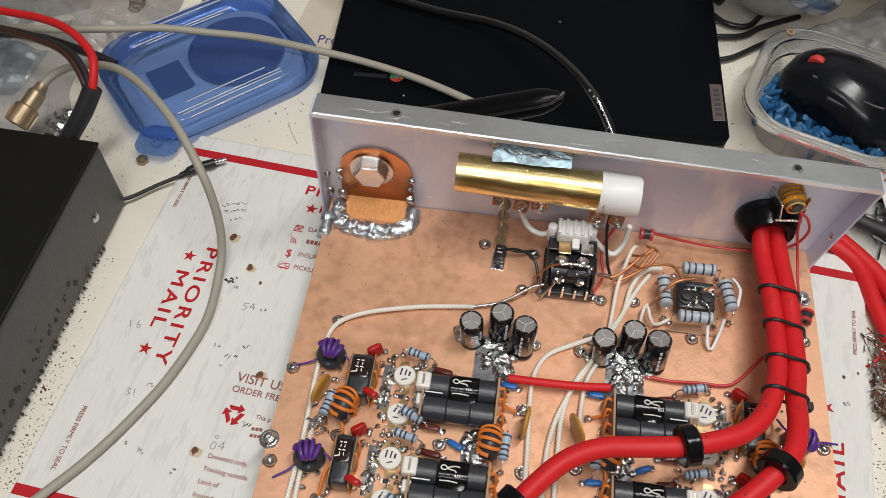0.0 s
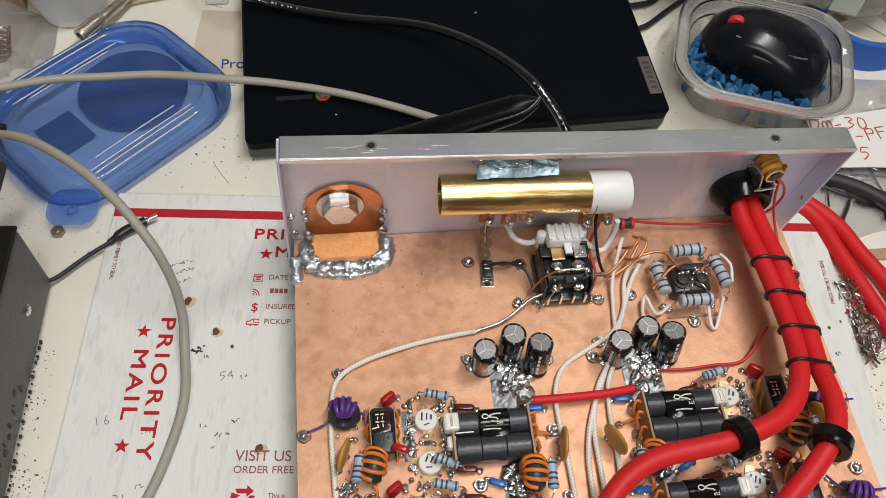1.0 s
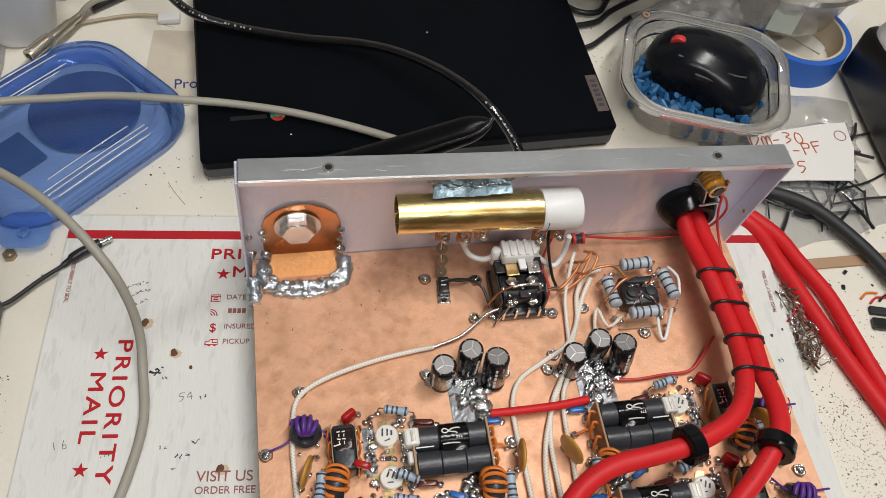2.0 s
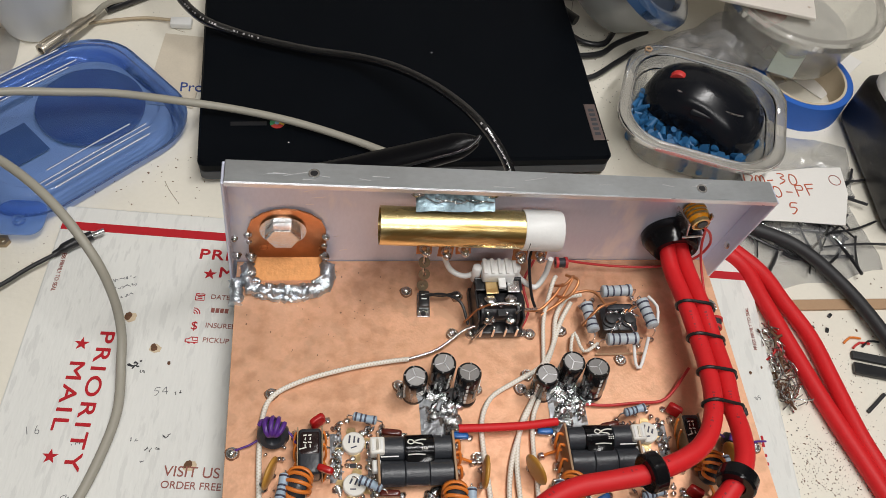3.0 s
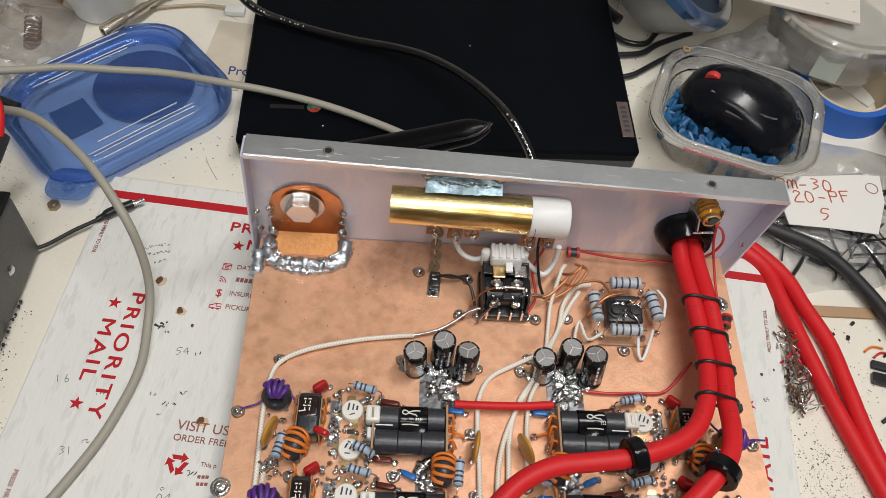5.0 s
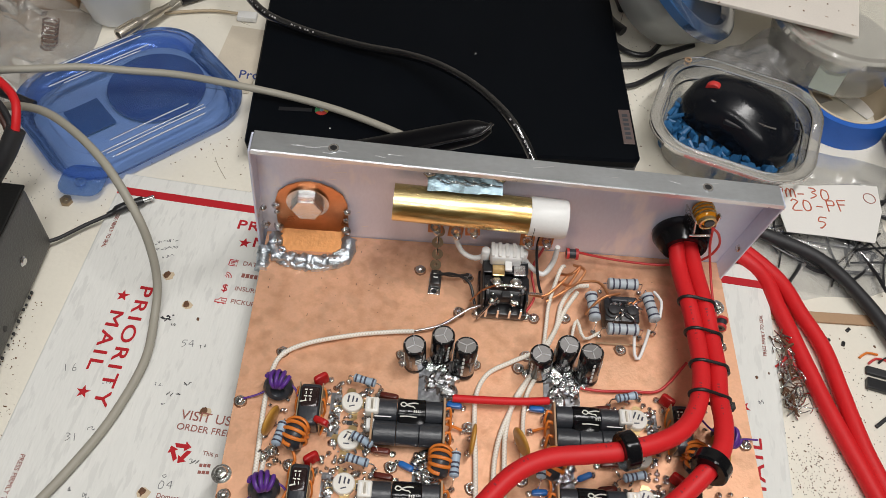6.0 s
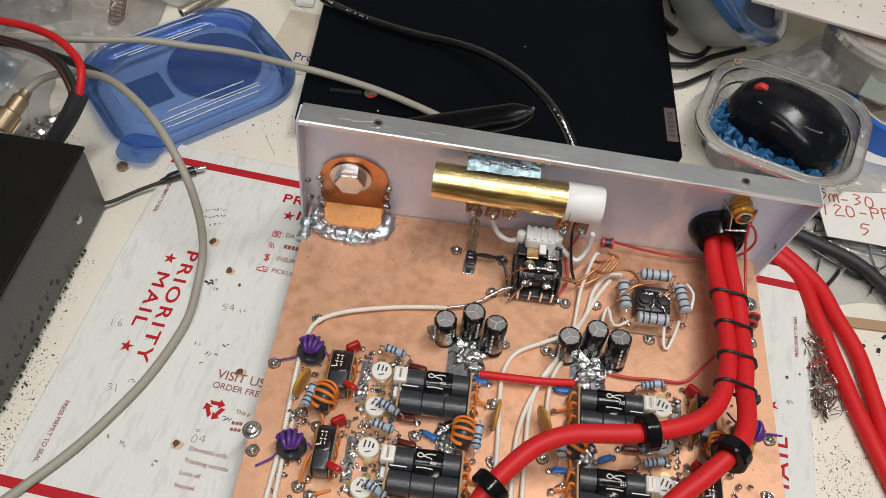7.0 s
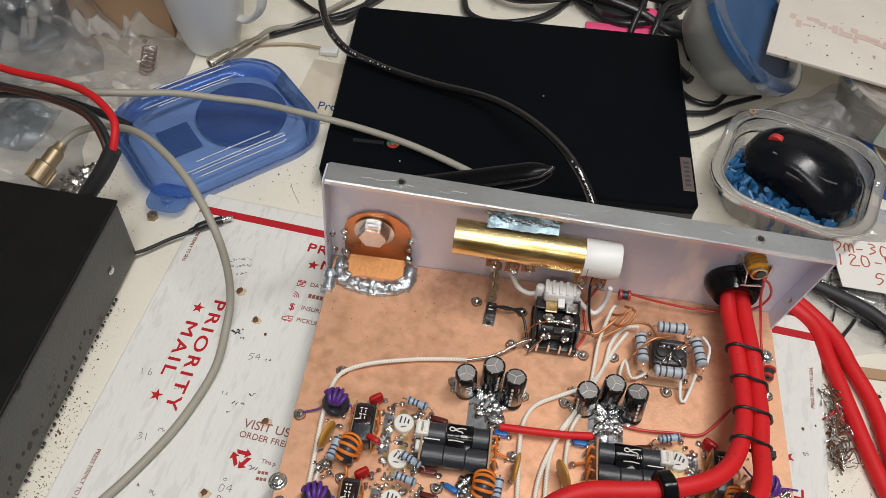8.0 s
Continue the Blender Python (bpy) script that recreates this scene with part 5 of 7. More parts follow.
wire([(0.2740, -0.0500, Z), (0.2640, -0.0560, Z + 0.002), (0.2600, -0.0450, Z + 0.004), (0.2570, -0.0560, Z), (0.2590, -0.0680, Z)], 0.0010, WHITEBRAID, "white braided wire beside the grey resistors", WIRES)
wire([(0.3010, -0.0520, Z + 0.010), (0.2995, -0.0580, Z + 0.004), (0.2960, -0.0660, Z), (0.2935, -0.0640, Z + 0.001), (0.2930, -0.0545, Z + 0.006)], 0.0010, WHITEPL, "white wire bent in a hairpin by the grey resistors", "white wires")
wire([(0.3070, -0.0250, Z + 0.010), (0.3100, -0.0330, Z + 0.012), (0.3080, -0.0440, Z + 0.011)], 0.0009, WHITEPL, "white wire looped over the grey resistors", "white wires")
for q, pts in enumerate((
        [(0.2500, -0.0140, Z + 0.006), (0.2560, -0.0190, Z + 0.014), (0.2620, -0.0140, Z + 0.016), (0.2560, -0.0230, Z + 0.010), (0.2500, -0.0290, Z + 0.006)],
        [(0.2490, -0.0180, Z + 0.004), (0.2570, -0.0260, Z + 0.012), (0.2640, -0.0180, Z + 0.017), (0.2580, -0.0120, Z + 0.014)],
        [(0.2420, -0.0330, Z + 0.004), (0.2520, -0.0280, Z + 0.008), (0.2610, -0.0240, Z + 0.013), (0.2720, -0.0250, Z + 0.016), (0.2780, -0.0350, Z + 0.016)],
        [(0.2640, -0.0430, Z + 0.008), (0.2730, -0.0360, Z + 0.016), (0.2840, -0.0320, Z + 0.016)],
        [(0.2310, -0.0330, Z + 0.010), (0.2400, -0.0320, Z + 0.008), (0.2480, -0.0260, Z + 0.010), (0.2560, -0.0170, Z + 0.012)])):
    wire(pts, 0.0009, COPPERSHEET, "thin enamelled copper wire in loose loops", "copper wires", step=0.002)
for pts in ([(0.2370, -0.0030, 0.078), (0.2330, -0.0120, 0.068), (0.2360, -0.0240, 0.050), (0.2400, -0.0310, Z + 0.004)],
            [(0.1740, -0.0190, Z + 0.003), (0.1850, -0.0200, Z + 0.007), (0.1950, -0.0260, Z + 0.008), (0.1990, -0.0380, Z + 0.003)],
            [(0.1760, -0.0170, Z + 0.003), (0.1860, -0.0185, Z + 0.003), (0.1950, -0.0160, Z + 0.002)]):
    wire(pts, 0.0009, BLACKPL, "thin black insulated wire", "black wires", step=0.002)
wire([(0.2290, -0.0410, Z), (0.2350, -0.0300, Z + 0.004), (0.2330, -0.0150, Z + 0.010), (0.2390, -0.0050, Z + 0.020)], 0.0008, REDTHIN, "thin red insulated wire", "red wires", step=0.002)
wire([(0.2600, 0.0020, 0.047), (0.2640, 0.0015, 0.046), (0.2800, 0.0010, 0.043), (0.3000, -0.0002, 0.042), (0.3200, -0.0015, 0.044), (0.3380, -0.0025, 0.053), (0.3440, -0.0015, 0.066), (0.3400, -0.0015, 0.078), (0.3330, -0.0030, 0.086)], 0.0008, REDTHIN, "thin red wire along the foot of the panel", "red wires")
wire([(0.3335, -0.0040, 0.086), (0.3370, -0.0045, 0.070), (0.3420, -0.0080, 0.054), (0.3440, -0.0220, 0.045), (0.3470, -0.0360, Z)], 0.0008, REDTHIN, "thin red wire dropping from the lamp", "red wires")
wire([(0.2600, -0.0875, Z), (0.2730, -0.0885, Z), (0.2890, -0.0875, Z), (0.3030, -0.0870, Z), (0.3110, -0.0820, Z + 0.002), (0.3220, -0.0700, Z + 0.006)], 0.0009, REDTHIN, "thin red wire from the tinned pad to the red cables", "red wires")
coil = thing("red_coil", pose(0.2590, 0.0010, ZC + 0.010), "small grey bead wound with red wire", "inductor", "red wound beads")
part("bead", lathe([(0.001, -0.0035), (0.0030, -0.0035), (0.0030, 0.0035), (0.001, 0.0035)], 16, pose(0, 0, 0, 0, 90, 0), close=True), FERRITE, coil, smooth=40)
for x in (-0.0028, 0.0028):
    part("winding", lathe([(0.0028, -0.0008), (0.0036, -0.0008), (0.0036, 0.0008), (0.0028, 0.0008)], 16, pose(x, 0, 0, 0, 90, 0), close=True), REDTHIN, coil, smooth=40)
copy_thing(coil, pose(0.3490, -0.0390, ZC + 0.004, 0, 0, 70))

# red bus bar wire between the pads
bus = thing("red_jumper", pose(0, 0, 0), "thick red insulated jumper between the tinned pads", "wire")
part("insulation", sweep([(0.1875, -0.1005, ZC + 0.006), (0.2030, -0.1010, ZC + 0.007), (0.2240, -0.1005, ZC + 0.007), (0.2410, -0.0985, ZC + 0.006)], 0.0022, 14, 0.004), REDPL, bus, smooth=50)
for x0, x1, y in ((0.1835, 0.1880, -0.1003), (0.2405, 0.2450, -0.0982)):
    part("bare_end", sweep([(x0, y, ZC + 0.0035), (x1, y, ZC + 0.006)], 0.0018, 10, 0.002), SOLDER, bus, smooth=50)

# ---- the two red power cables over the board ----
RC = "red power cables"
CABLEINK = mat("faint_cable_print", (0.30, 0.022, 0.03), 0.6)
cable1 = [(0.3190, 0.060, 0.040), (0.3190, 0.020, 0.060), (0.3194, 0.0080, 0.0635), (0.3200, -0.0130, 0.0592), (0.3213, -0.0400, 0.0622), (0.3220, -0.0615, 0.0632), (0.3203, -0.0840, 0.0672), (0.3150, -0.1055, 0.0730), (0.3055, -0.1235, 0.0772), (0.2920, -0.1345, 0.0797), (0.2710, -0.1420, 0.0805), (0.2520, -0.1446, 0.0790), (0.2335, -0.1465, 0.0765), (0.2180, -0.1530, 0.0735), (0.2050, -0.1650, 0.0705), (0.1930, -0.1800, 0.0660), (0.184, -0.200, 0.058)]
cable2 = [(0.3290, 0.060, 0.036), (0.3290, 0.020, 0.056), (0.3292, 0.0080, 0.0600), (0.3300, -0.0110, 0.0580), (0.3310, -0.0400, 0.0612), (0.3316, -0.0620, 0.0612), (0.3298, -0.0855, 0.0660), (0.3265, -0.1050, 0.0695), (0.3240, -0.1220, 0.0755), (0.3190, -0.1375, 0.0805), (0.3109, -0.1485, 0.0825), (0.2980, -0.1610, 0.0785), (0.2860, -0.1710, 0.0740), (0.268, -0.190, 0.066)]
RR = 0.0049
for pts in (cable1, cable2):
    rc = tagged(part("red_cable", sweep(pts, RR, 16, 0.004), REDPL, smooth=60), "thick red rubber power cable arching over the board", "cable", RC)
    trail = glide(pts, 0.0020)
    for k in range(48, len(trail) - 4):
        if k % 27 in (0, 1, 2, 4, 5, 8, 9, 11):
            p, t = trail[k], (trail[k + 1] - trail[k]).normalized()
            side = t.cross(Vector((0, 0, 1))).normalized()
            nor = (side.cross(t) + side * 0.35).normalized()
            m = Matrix.Translation(p + nor * (RR + 0.00002)) @ Matrix((t, nor.cross(t), nor)).transposed().to_4x4()
            part("printed_mark", box(0.0010 - 0.0003 * (k % 2), 0.0015 - 0.0005 * (k % 3), 0.0001), CABLEINK, rc).matrix_basis = m


def ferrite_ring(m):
    f = thing("ferrite_ring", m, "black ferrite ring threaded on a red cable", "ferrite ring", "ferrite rings")
    prof = [(0.0052, -0.004), (0.0087, -0.004), (0.0097, -0.003), (0.0097, 0.003), (0.0087, 0.004), (0.0052, 0.004)]
    part("ring", lathe(prof, 32, close=True), SLEEVE, f, smooth=35)
    return f


def across(p, q):
    """A pose at p whose z axis points to q."""
    return Matrix.Translation(p) @ (Vector(q) - Vector(p)).to_track_quat("Z", "Y").to_matrix().to_4x4()


place(ferrite_ring(Matrix()), [across((0.2710, -0.1420, 0.0805), (0.2815, -0.1390, 0.0803)), across((0.3109, -0.1485, 0.0825), (0.3190, -0.1375, 0.0805)), across((0.1965, -0.1755, 0.0678), (0.2050, -0.1650, 0.0705))])


def cable_tie(p, q, tail):
    """A nylon tie round the pair of cables: p and q are the cables' centres there."""
    p, q = Vector(p), Vector(q)
    d = (q - p).normalized()
    n = Vector((0, 0, 1))
    n = (n - d * n.dot(d)).normalized()
    R = RR + 0.0007
    pts = []
    for k in range(9):
        a = math.pi / 2 + math.pi * k / 8
        pts.append(p + R * (math.cos(a) * d + math.sin(a) * n))
    for k in range(9):
        a = -math.pi / 2 + math.pi * k / 8
        pts.append(q + R * (math.cos(a) * d + math.sin(a) * n))
    pts.append(pts[0])
    t = thing("cable_tie", Matrix(), "black nylon tie pulled tight round the red cables", "cable tie", "cable ties")
    part("band", sweep(pts, 0.0010, 6, 0.002), TIE, t, smooth=60)
    e = q + R * d
    part("head", box(0.0026, 0.0034, 0.0040, e + d * 0.0006 - n * 0.001, 0.0005), TIE, t)
    if tail:
        part("tail", box(0.0040, 0.0042, 0.0048, e + d * 0.0030 - n * 0.002, 0.0006), TIE, t)
    return t


for y, (x1, z1), (x2, z2), tail in ((-0.0400, (0.3213, 0.0622), (0.3310, 0.0612), 0), (-0.0615, (0.3220, 0.0632), (0.3316, 0.0612), 0), (-0.0840, (0.3203, 0.0672), (0.3298, 0.0658), 0), (-0.1050, (0.3152, 0.0730), (0.3265, 0.0692), 1)):
    cable_tie((x1, y, z1), (x2, y - 0.0012, z2), tail)


def splashes(n, seed):
    """Bright splashes and stubs of tinned wire between the parts of the amplifier stages."""
    rn = random.Random(seed)
    b = bmesh.new()
    for k in range(n):
        sd = rn.choice((1, -1))
        x = rn.choice((rn.gauss(0.1240, 0.0020), rn.gauss(0.1415, 0.0018), rn.gauss(0.1860, 0.0016), rn.uniform(0.121, 0.145), rn.gauss(0.0925, 0.003)))
        y = rn.uniform(-0.185, -0.094)
        if sd < 0:
            x = MIDX - x
        a = rn.uniform(0, 6.283)
        ln = rn.uniform(0.0008, 0.0036)
        d = Vector((math.cos(a), math.sin(a), rn.uniform(-0.1, 0.8))) * ln
        p = Vector((x, y, ZC + rn.uniform(0.0002, 0.0022)))
        sweep([p, p + d * 0.5 + Vector((0, 0, 0.0005)), p + d], lambda q, w=rn.uniform(0.0004, 0.0013): w * (1.25 - abs(q - 0.5)), 6, 0.001, b)
    return tagged(part("solder_splashes", b, SOLDER, smooth=70), "bright splashes of solder and wire stubs", "solder", kind="stuff")


splashes(300, 91)


# ---- print and marks on the carton ----
print_on("PRIORITY", 0.0105, 0.0405, 0.0320, 0, REDINK, stretch=1.25, bold=HEAVY, space=1.1)
print_on("MAIL", 0.0105, 0.0530, 0.0180, 0, REDINK, stretch=1.25, bold=HEAVY, space=1.1)
star_on(0.0485, 0.0205, 0.0042)
def icon(kind, u, v):
    """A small printed picture: calendar, radio waves, money sign or van."""
    if kind == 2:
        return lettering("$", 0.0078, pose(u - 0.0022, v - 0.0028, CT + 0.0003), REDINK, carton, "printed_icon")
    lines = {0: [[(-26, -22), (26, -22), (26, 22), (-26, 22), (-26, -22)], [(-26, 12), (26, 12)], [(-12, 22), (-12, 28)], [(12, 22), (12, 28)], [(-14, 2), (14, 2)], [(-14, -10), (14, -10)]],
             1: [[(-24 + 12 * k * math.sin(radians(a)), -20 + 12 * k * math.cos(radians(a))) for a in range(0, 91, 15)] for k in (1, 2.2, 3.4)],
             3: [[(-36, -14), (-36, 4), (-16, 8), (-6, 20), (32, 20), (36, -14), (-36, -14)], [(-20, -14), (-16, -20), (-10, -20), (-6, -14)], [(12, -14), (16, -20), (22, -20), (26, -14)], [(4, 20), (4, 0), (34, 0)]]}[kind]
    b = bmesh.new()
    for ln in lines:
        sweep([(x * 0.0001, y * 0.0001, 0) for x, y in ln], 0.00035, 5, 0.01, b, smooth=False)
    part("printed_icon", b, REDINK, carton).matrix_basis = pose(u, v, CT + 0.0001) @ Matrix.Diagonal((1, 1, 0.4, 1))


for i, word in enumerate(("DATE", "", "INSURED", "PICKUP")):
    y = 0.0040 - i * 0.0098
    if word:
        print_on(word, 0.0046, 0.0500 - 0.0009 * i, y - 0.0015, 0, GREYINK)
    else:
        u, v = on_card(0.0560, y)
        for q in range(4):
            part("printed_bar", box(0.0021, 0.0030, 0.0003, (-0.0040 + 0.0027 * q, 0, 0.00015)), GREYINK, carton).matrix_basis = pose(u, v, CT)
    u, v = on_card(0.0440 - 0.0009 * i, y)
    icon(i, u, v)
for word, x, y, a in (("31", -0.0270, -0.1240, 12), ("54", 0.0240, -0.0600, 8), ("04", 0.0300, -0.1480, 0), ("16", -0.0400, -0.0810, 20), ("85", 0.3790, -0.0740, 30)):
    hand_written(word, 0.0022 if x > 0.3 else 0.0046, *on_card(x, y), 0, LEADINK, carton, CT + 0.0001, 0.00022, a)
print_on("VISIT US", 0.0082, 0.0330, -0.1065, 0, GREYINK)
print_on("ORDER FREE", 0.0056, 0.0322, -0.1130, 0, GREYINK)
for i, line in enumerate(("Domestic only.", "Tracking outside", "Limit of", "Insured")):
    print_on(line, 0.0038, 0.0300 - i * 0.0006, -0.1530 - i * 0.0072, 0, GREYINK)
print_on("PRESS FIRMLY TO SEAL", 0.0034, -0.0395, 0.0400, -90, GREYINK, stretch=0.9)
print_on("PRESS FIRMLY TO SEAL", 0.0038, -0.0480, -0.1330, -90, GREYINK)
print_on("PRESS FIRMLY TO SEAL", 0.0031, 0.3900, -0.0400, 90, GREYINK)
print_on("MAIL", 0.0116, 0.3710, -0.1390, 90, REDINK, stretch=1.42, bold=HEAVY, space=1.25)
star_on(0.3685, -0.0765, 0.0043, 30)
for k in range(3):
    u, v = on_card(0.0375, -0.1265)
    ch = [(-0.0035, 0.004), (0.0015, 0.004), (0.0015, 0.0055), (0.0045, 0.0030), (0.0015, 0.0005), (0.0015, 0.002), (-0.0025, 0.002)]
    part("recycling_arrow", plate(ch, 0, 0.0003), REDINK, carton).matrix_basis = pose(u, v, CT, 0, 0, 120 * k) @ Matrix.Diagonal((1.2, 1.2, 1, 1))
print_on("This p", 0.0036, 0.0500, -0.1275, 0, GREYINK)
for k in range(6):
    u, v = on_card(0.0505 + 0.0022 * (k % 3), -0.1335 - 0.0040 * (k // 3))
    part("printed_bar", box(0.0017, 0.0018, 0.0003, (0, 0, 0.00015)), GREYINK, carton).matrix_basis = pose(u, v, CT)
rnd = random.Random(21)
def scribble(x, y, n, turn, material, size=0.0024, r=0.0002):
    """A short row of unreadable pen strokes."""
    u, v = on_card(x, y)
    b = bmesh.new()
    for q in range(n):
        p0 = Vector((q * size * 0.95, rnd.uniform(-0.2, 0.2) * size, 0))
        sweep([p0 + Vector((rnd.uniform(-0.55, 0.55) * size, rnd.uniform(-0.6, 0.6) * size, 0)) for _ in range(4)], r, 4, 0.0008, b)
    part("pen_mark", b, material, carton).matrix_basis = pose(u, v, CT + 0.0001, 0, 0, turn) @ Matrix.Diagonal((1, 1, 0.4, 1))


for k, (n, dx) in enumerate(((9, 0.0), (8, 0.003), (4, 0.009))):
    scribble(-0.0105 + dx, 0.0150 - 0.0050 * k, n, 22, LEADINK, 0.0020)
for x, y, n in ((0.0085, -0.0415, 3), (0.0115, -0.0395, 2)):
    scribble(x, y, n, 12, BLACKINK, 0.0026, 0.00045)
for k in range(15):
    scribble(rnd.uniform(-0.030, 0.058), rnd.uniform(-0.17, -0.045), rnd.choice((1, 2, 2, 3)), rnd.uniform(-25, 35), (BLACKINK, LEADINK)[k % 2])
for x, y, r in ((0.0040, -0.0085, 0.0021), (0.0205, -0.030, 0.0019), (0.022, -0.150, 0.0019), (0.0455, -0.1010, 0.0020), (0.030, -0.040, 0.001), (0.3805, -0.0555, 0.0010), (0.3890, -0.0520, 0.0007)):
    u, v = on_card(x, y)
    if r > 0.0015:
        part("scorch", lump(r * 1.9, 0.00012, int(x * 7777), squash=0.8), SCORCH, carton, "pale scorched halo", smooth=60).matrix_basis = pose(u + r * 0.5, v - r * 0.3, CT)
    b = lump(r, 0.00025, int(x * 9999), squash=1.3)
    part("burn_mark", b, BURN, carton, smooth=60).matrix_basis = pose(u, v, CT)

# ---- marks on the laptop ----
def on_laptop(x, y):
    v = laptop.matrix_basis.inverted() @ Vector((x, y, 0))
    return v.x, v.y


u, v = on_laptop(0.0870, 0.1325)
LOGO = [mat("logo_red", (0.5, 0.05, 0.04), 0.4), mat("logo_yellow", (0.7, 0.5, 0.06), 0.4), mat("logo_green", (0.06, 0.35, 0.14), 0.4), mat("logo_blue", (0.25, 0.45, 0.6), 0.4)]
for k in range(3):
    sec = [(0.0016 * math.cos(radians(a)), 0.0016 * math.sin(radians(a))) for a in range(120, -1, -20)] + [(0.0050 * math.cos(radians(a)), 0.0050 * math.sin(radians(a))) for a in range(0, 121, 20)]
    part("logo_sector", plate(sec, 0, 0.0003), LOGO[k], laptop).matrix_basis = pose(u, v, 0.0212, 0, 0, 210 + 120 * k)
part("logo_dot", rod(0.0016, 0.0004, seg=14), LOGO[3], laptop).matrix_basis = pose(u, v, 0.0212)
part("faint_wordmark", box(0.024, 0.0036, 0.0002, (0, 0, 0.0001)), BLACKPL, laptop).matrix_basis = pose(u - 0.019, v - 0.0003, 0.0212)
u, v = on_laptop(0.3125, 0.1390)
bg = part("badge", box(0.0085, 0.0350, 0.0006, (0, 0, 0.0003), 0.0002), mat("badge_metal", (0.20, 0.15, 0.14), 0.4, 0.6), laptop, "small brushed metal badge")
bg.matrix_basis = pose(u, v, 0.0212)
for k in range(6):
    part("badge_mark", box(0.0042, 0.0026, 0.0002, (0, 0.0115 - k * 0.0046, 0.0007)), LAPBASE, bg)
for x, y in ((0.199, 0.207), (0.095, 0.115)):
    part("speck", lump(0.0006, 0.0004, 3), WHITEPL, laptop).matrix_basis = pose(*on_laptop(x, y), 0.0212)

# ---- the supply's details ----
part("side_screw", lathe([(0, 0.0012), (0.0022, 0.001), (0.0034, 0.0), (0, 0)], 16, pose(-0.0003, -0.033, 0.027, 0, 90, 0)), STEEL, supply, smooth=40)
rnd = random.Random(77)
for k in range(64):
    s = rnd.uniform(0.0007, 0.0016)
    part("edge_burr", box(s, s * 1.3, s * 1.4, (0.0000, -0.040 - k * 0.0042 - rnd.uniform(0, 0.002), 0.0034 + rnd.uniform(0, 0.0012)), 0.0003), BLACKRUB, supply)
for k in range(40):
    part("stain", lump(rnd.uniform(0.001, 0.0032), 0.0002, 700 + k, squash=rnd.uniform(0.3, 0.8)), BLACKRUB, supply).matrix_basis = pose(-0.0004, -0.075 - k * 0.0050 + rnd.uniform(-0.003, 0.003), 0.0175 + rnd.uniform(-0.0035, 0.0035), 0, 90, 0)
for fy in (-0.03, -0.3):
    part("foot", box(0.012, 0.012, 0.004, (-0.03, fy, 0.002), 0.001), BLACKRUB, supply)
part("chip_mark", lump(0.004, 0.0006, 6, squash=1.8), CANTOP, supply, smooth=60).matrix_basis = pose(-0.085, -0.060, 0.0611)

# ---- blue lidded container ----
tub = thing("food_container", pose(-0.0560, 0.1410, 0.0, 0, 0, 42) @ Matrix.Diagonal((1.01, 1.01, 1, 1)), "blue clear plastic food container lid with ridged rim", "food container")
L0, L1 = 0.146, 0.122


def ring_of(k, r):
    return rounded(L0 - 2 * k, L1 - 2 * k, r - k * 0.6, 8)


lay = [(ring_of(0.010, 0.036), 0.0006), (ring_of(0.002, 0.036), 0.0085), (ring_of(0.0, 0.036), 0.0090), (ring_of(0.0, 0.036), 0.0115), (ring_of(0.003, 0.036), 0.0125), (ring_of(0.007, 0.036), 0.0125), (ring_of(0.0085, 0.036), 0.0170), (ring_of(0.011, 0.036), 0.0180), (ring_of(0.0145, 0.036), 0.0178), (ring_of(0.0165, 0.036), 0.0140), (ring_of(0.0215, 0.036), 0.0135), (ring_of(0.0235, 0.036), 0.0155), (ring_of(0.028, 0.036), 0.0158)]
part("lid", loft(lay, cap0=False), BLUECLEAR, tub, smooth=50)
part("disc", rod(0.036, 0.003, 0.0006, 40, pose(0.024, 0.006, 0.002)), mat("dark_blue_plastic", (0.005, 0.028, 0.15), 0.3), tub, "dark blue round lid lying inside", smooth=40)
part("card", box(0.026, 0.030, 0.001, (-0.030, 0.006, 0.003), 0.0002), mat("blue_card", (0.05, 0.08, 0.15), 0.6), tub)
part("lift_tab", plate(rounded(0.030, 0.026, 0.009, 5), 0.0085, 0.0092), TABBLUE, tub).matrix_basis = pose(-0.062, -0.051, 0, 0, 0, -45)
part("rivet", lathe([(0.002, 0), (0.0038, 0), (0.0038, 0.002), (0.002, 0.002)], 16, close=True), TABBLUE, tub, smooth=40).matrix_basis = pose(-0.0640, -0.0530, 0.0092)
for sy in (-1, 1):
    for k, (hw, yy, zz) in enumerate(((0.036, 0.0520, 0.0178), (0.040, 0.0470, 0.0180), (0.042, 0.0400, 0.0138), (0.032, 0.0350, 0.0158))):
        part("rib", sweep([(-hw, sy * yy, zz), (0, sy * yy, zz + 0.0003), (hw * 0.9, sy * yy, zz)], 0.0006, 8, 0.004), RIB, tub, "clear moulded rib", smooth=60)
bolt2 = tagged(part("hex_nut", lathe([(0.0018, 0), (0.0042, 0), (0.0042, 0.003), (0.0018, 0.003)], 6, pose(-0.0775, 0.0480, 0.0), close=True), BRASSOLD), "small dull hex nut on the bench", "nut")

# ---- clear tub with blue bits and the mouse ----
box2 = thing("clear_tub", pose(0.3915, 0.1420, 0.0, 0, 0, -20) @ Matrix.Diagonal((1, 1, 1.4, 1)), "clear plastic tub with a wide rim holding blue plastic bits", "plastic tub")
def tring(k, r=0.034):
    return rounded(0.122 - 2 * k, 0.110 - 2 * k, max(0.012, r - k * 0.5), 8)


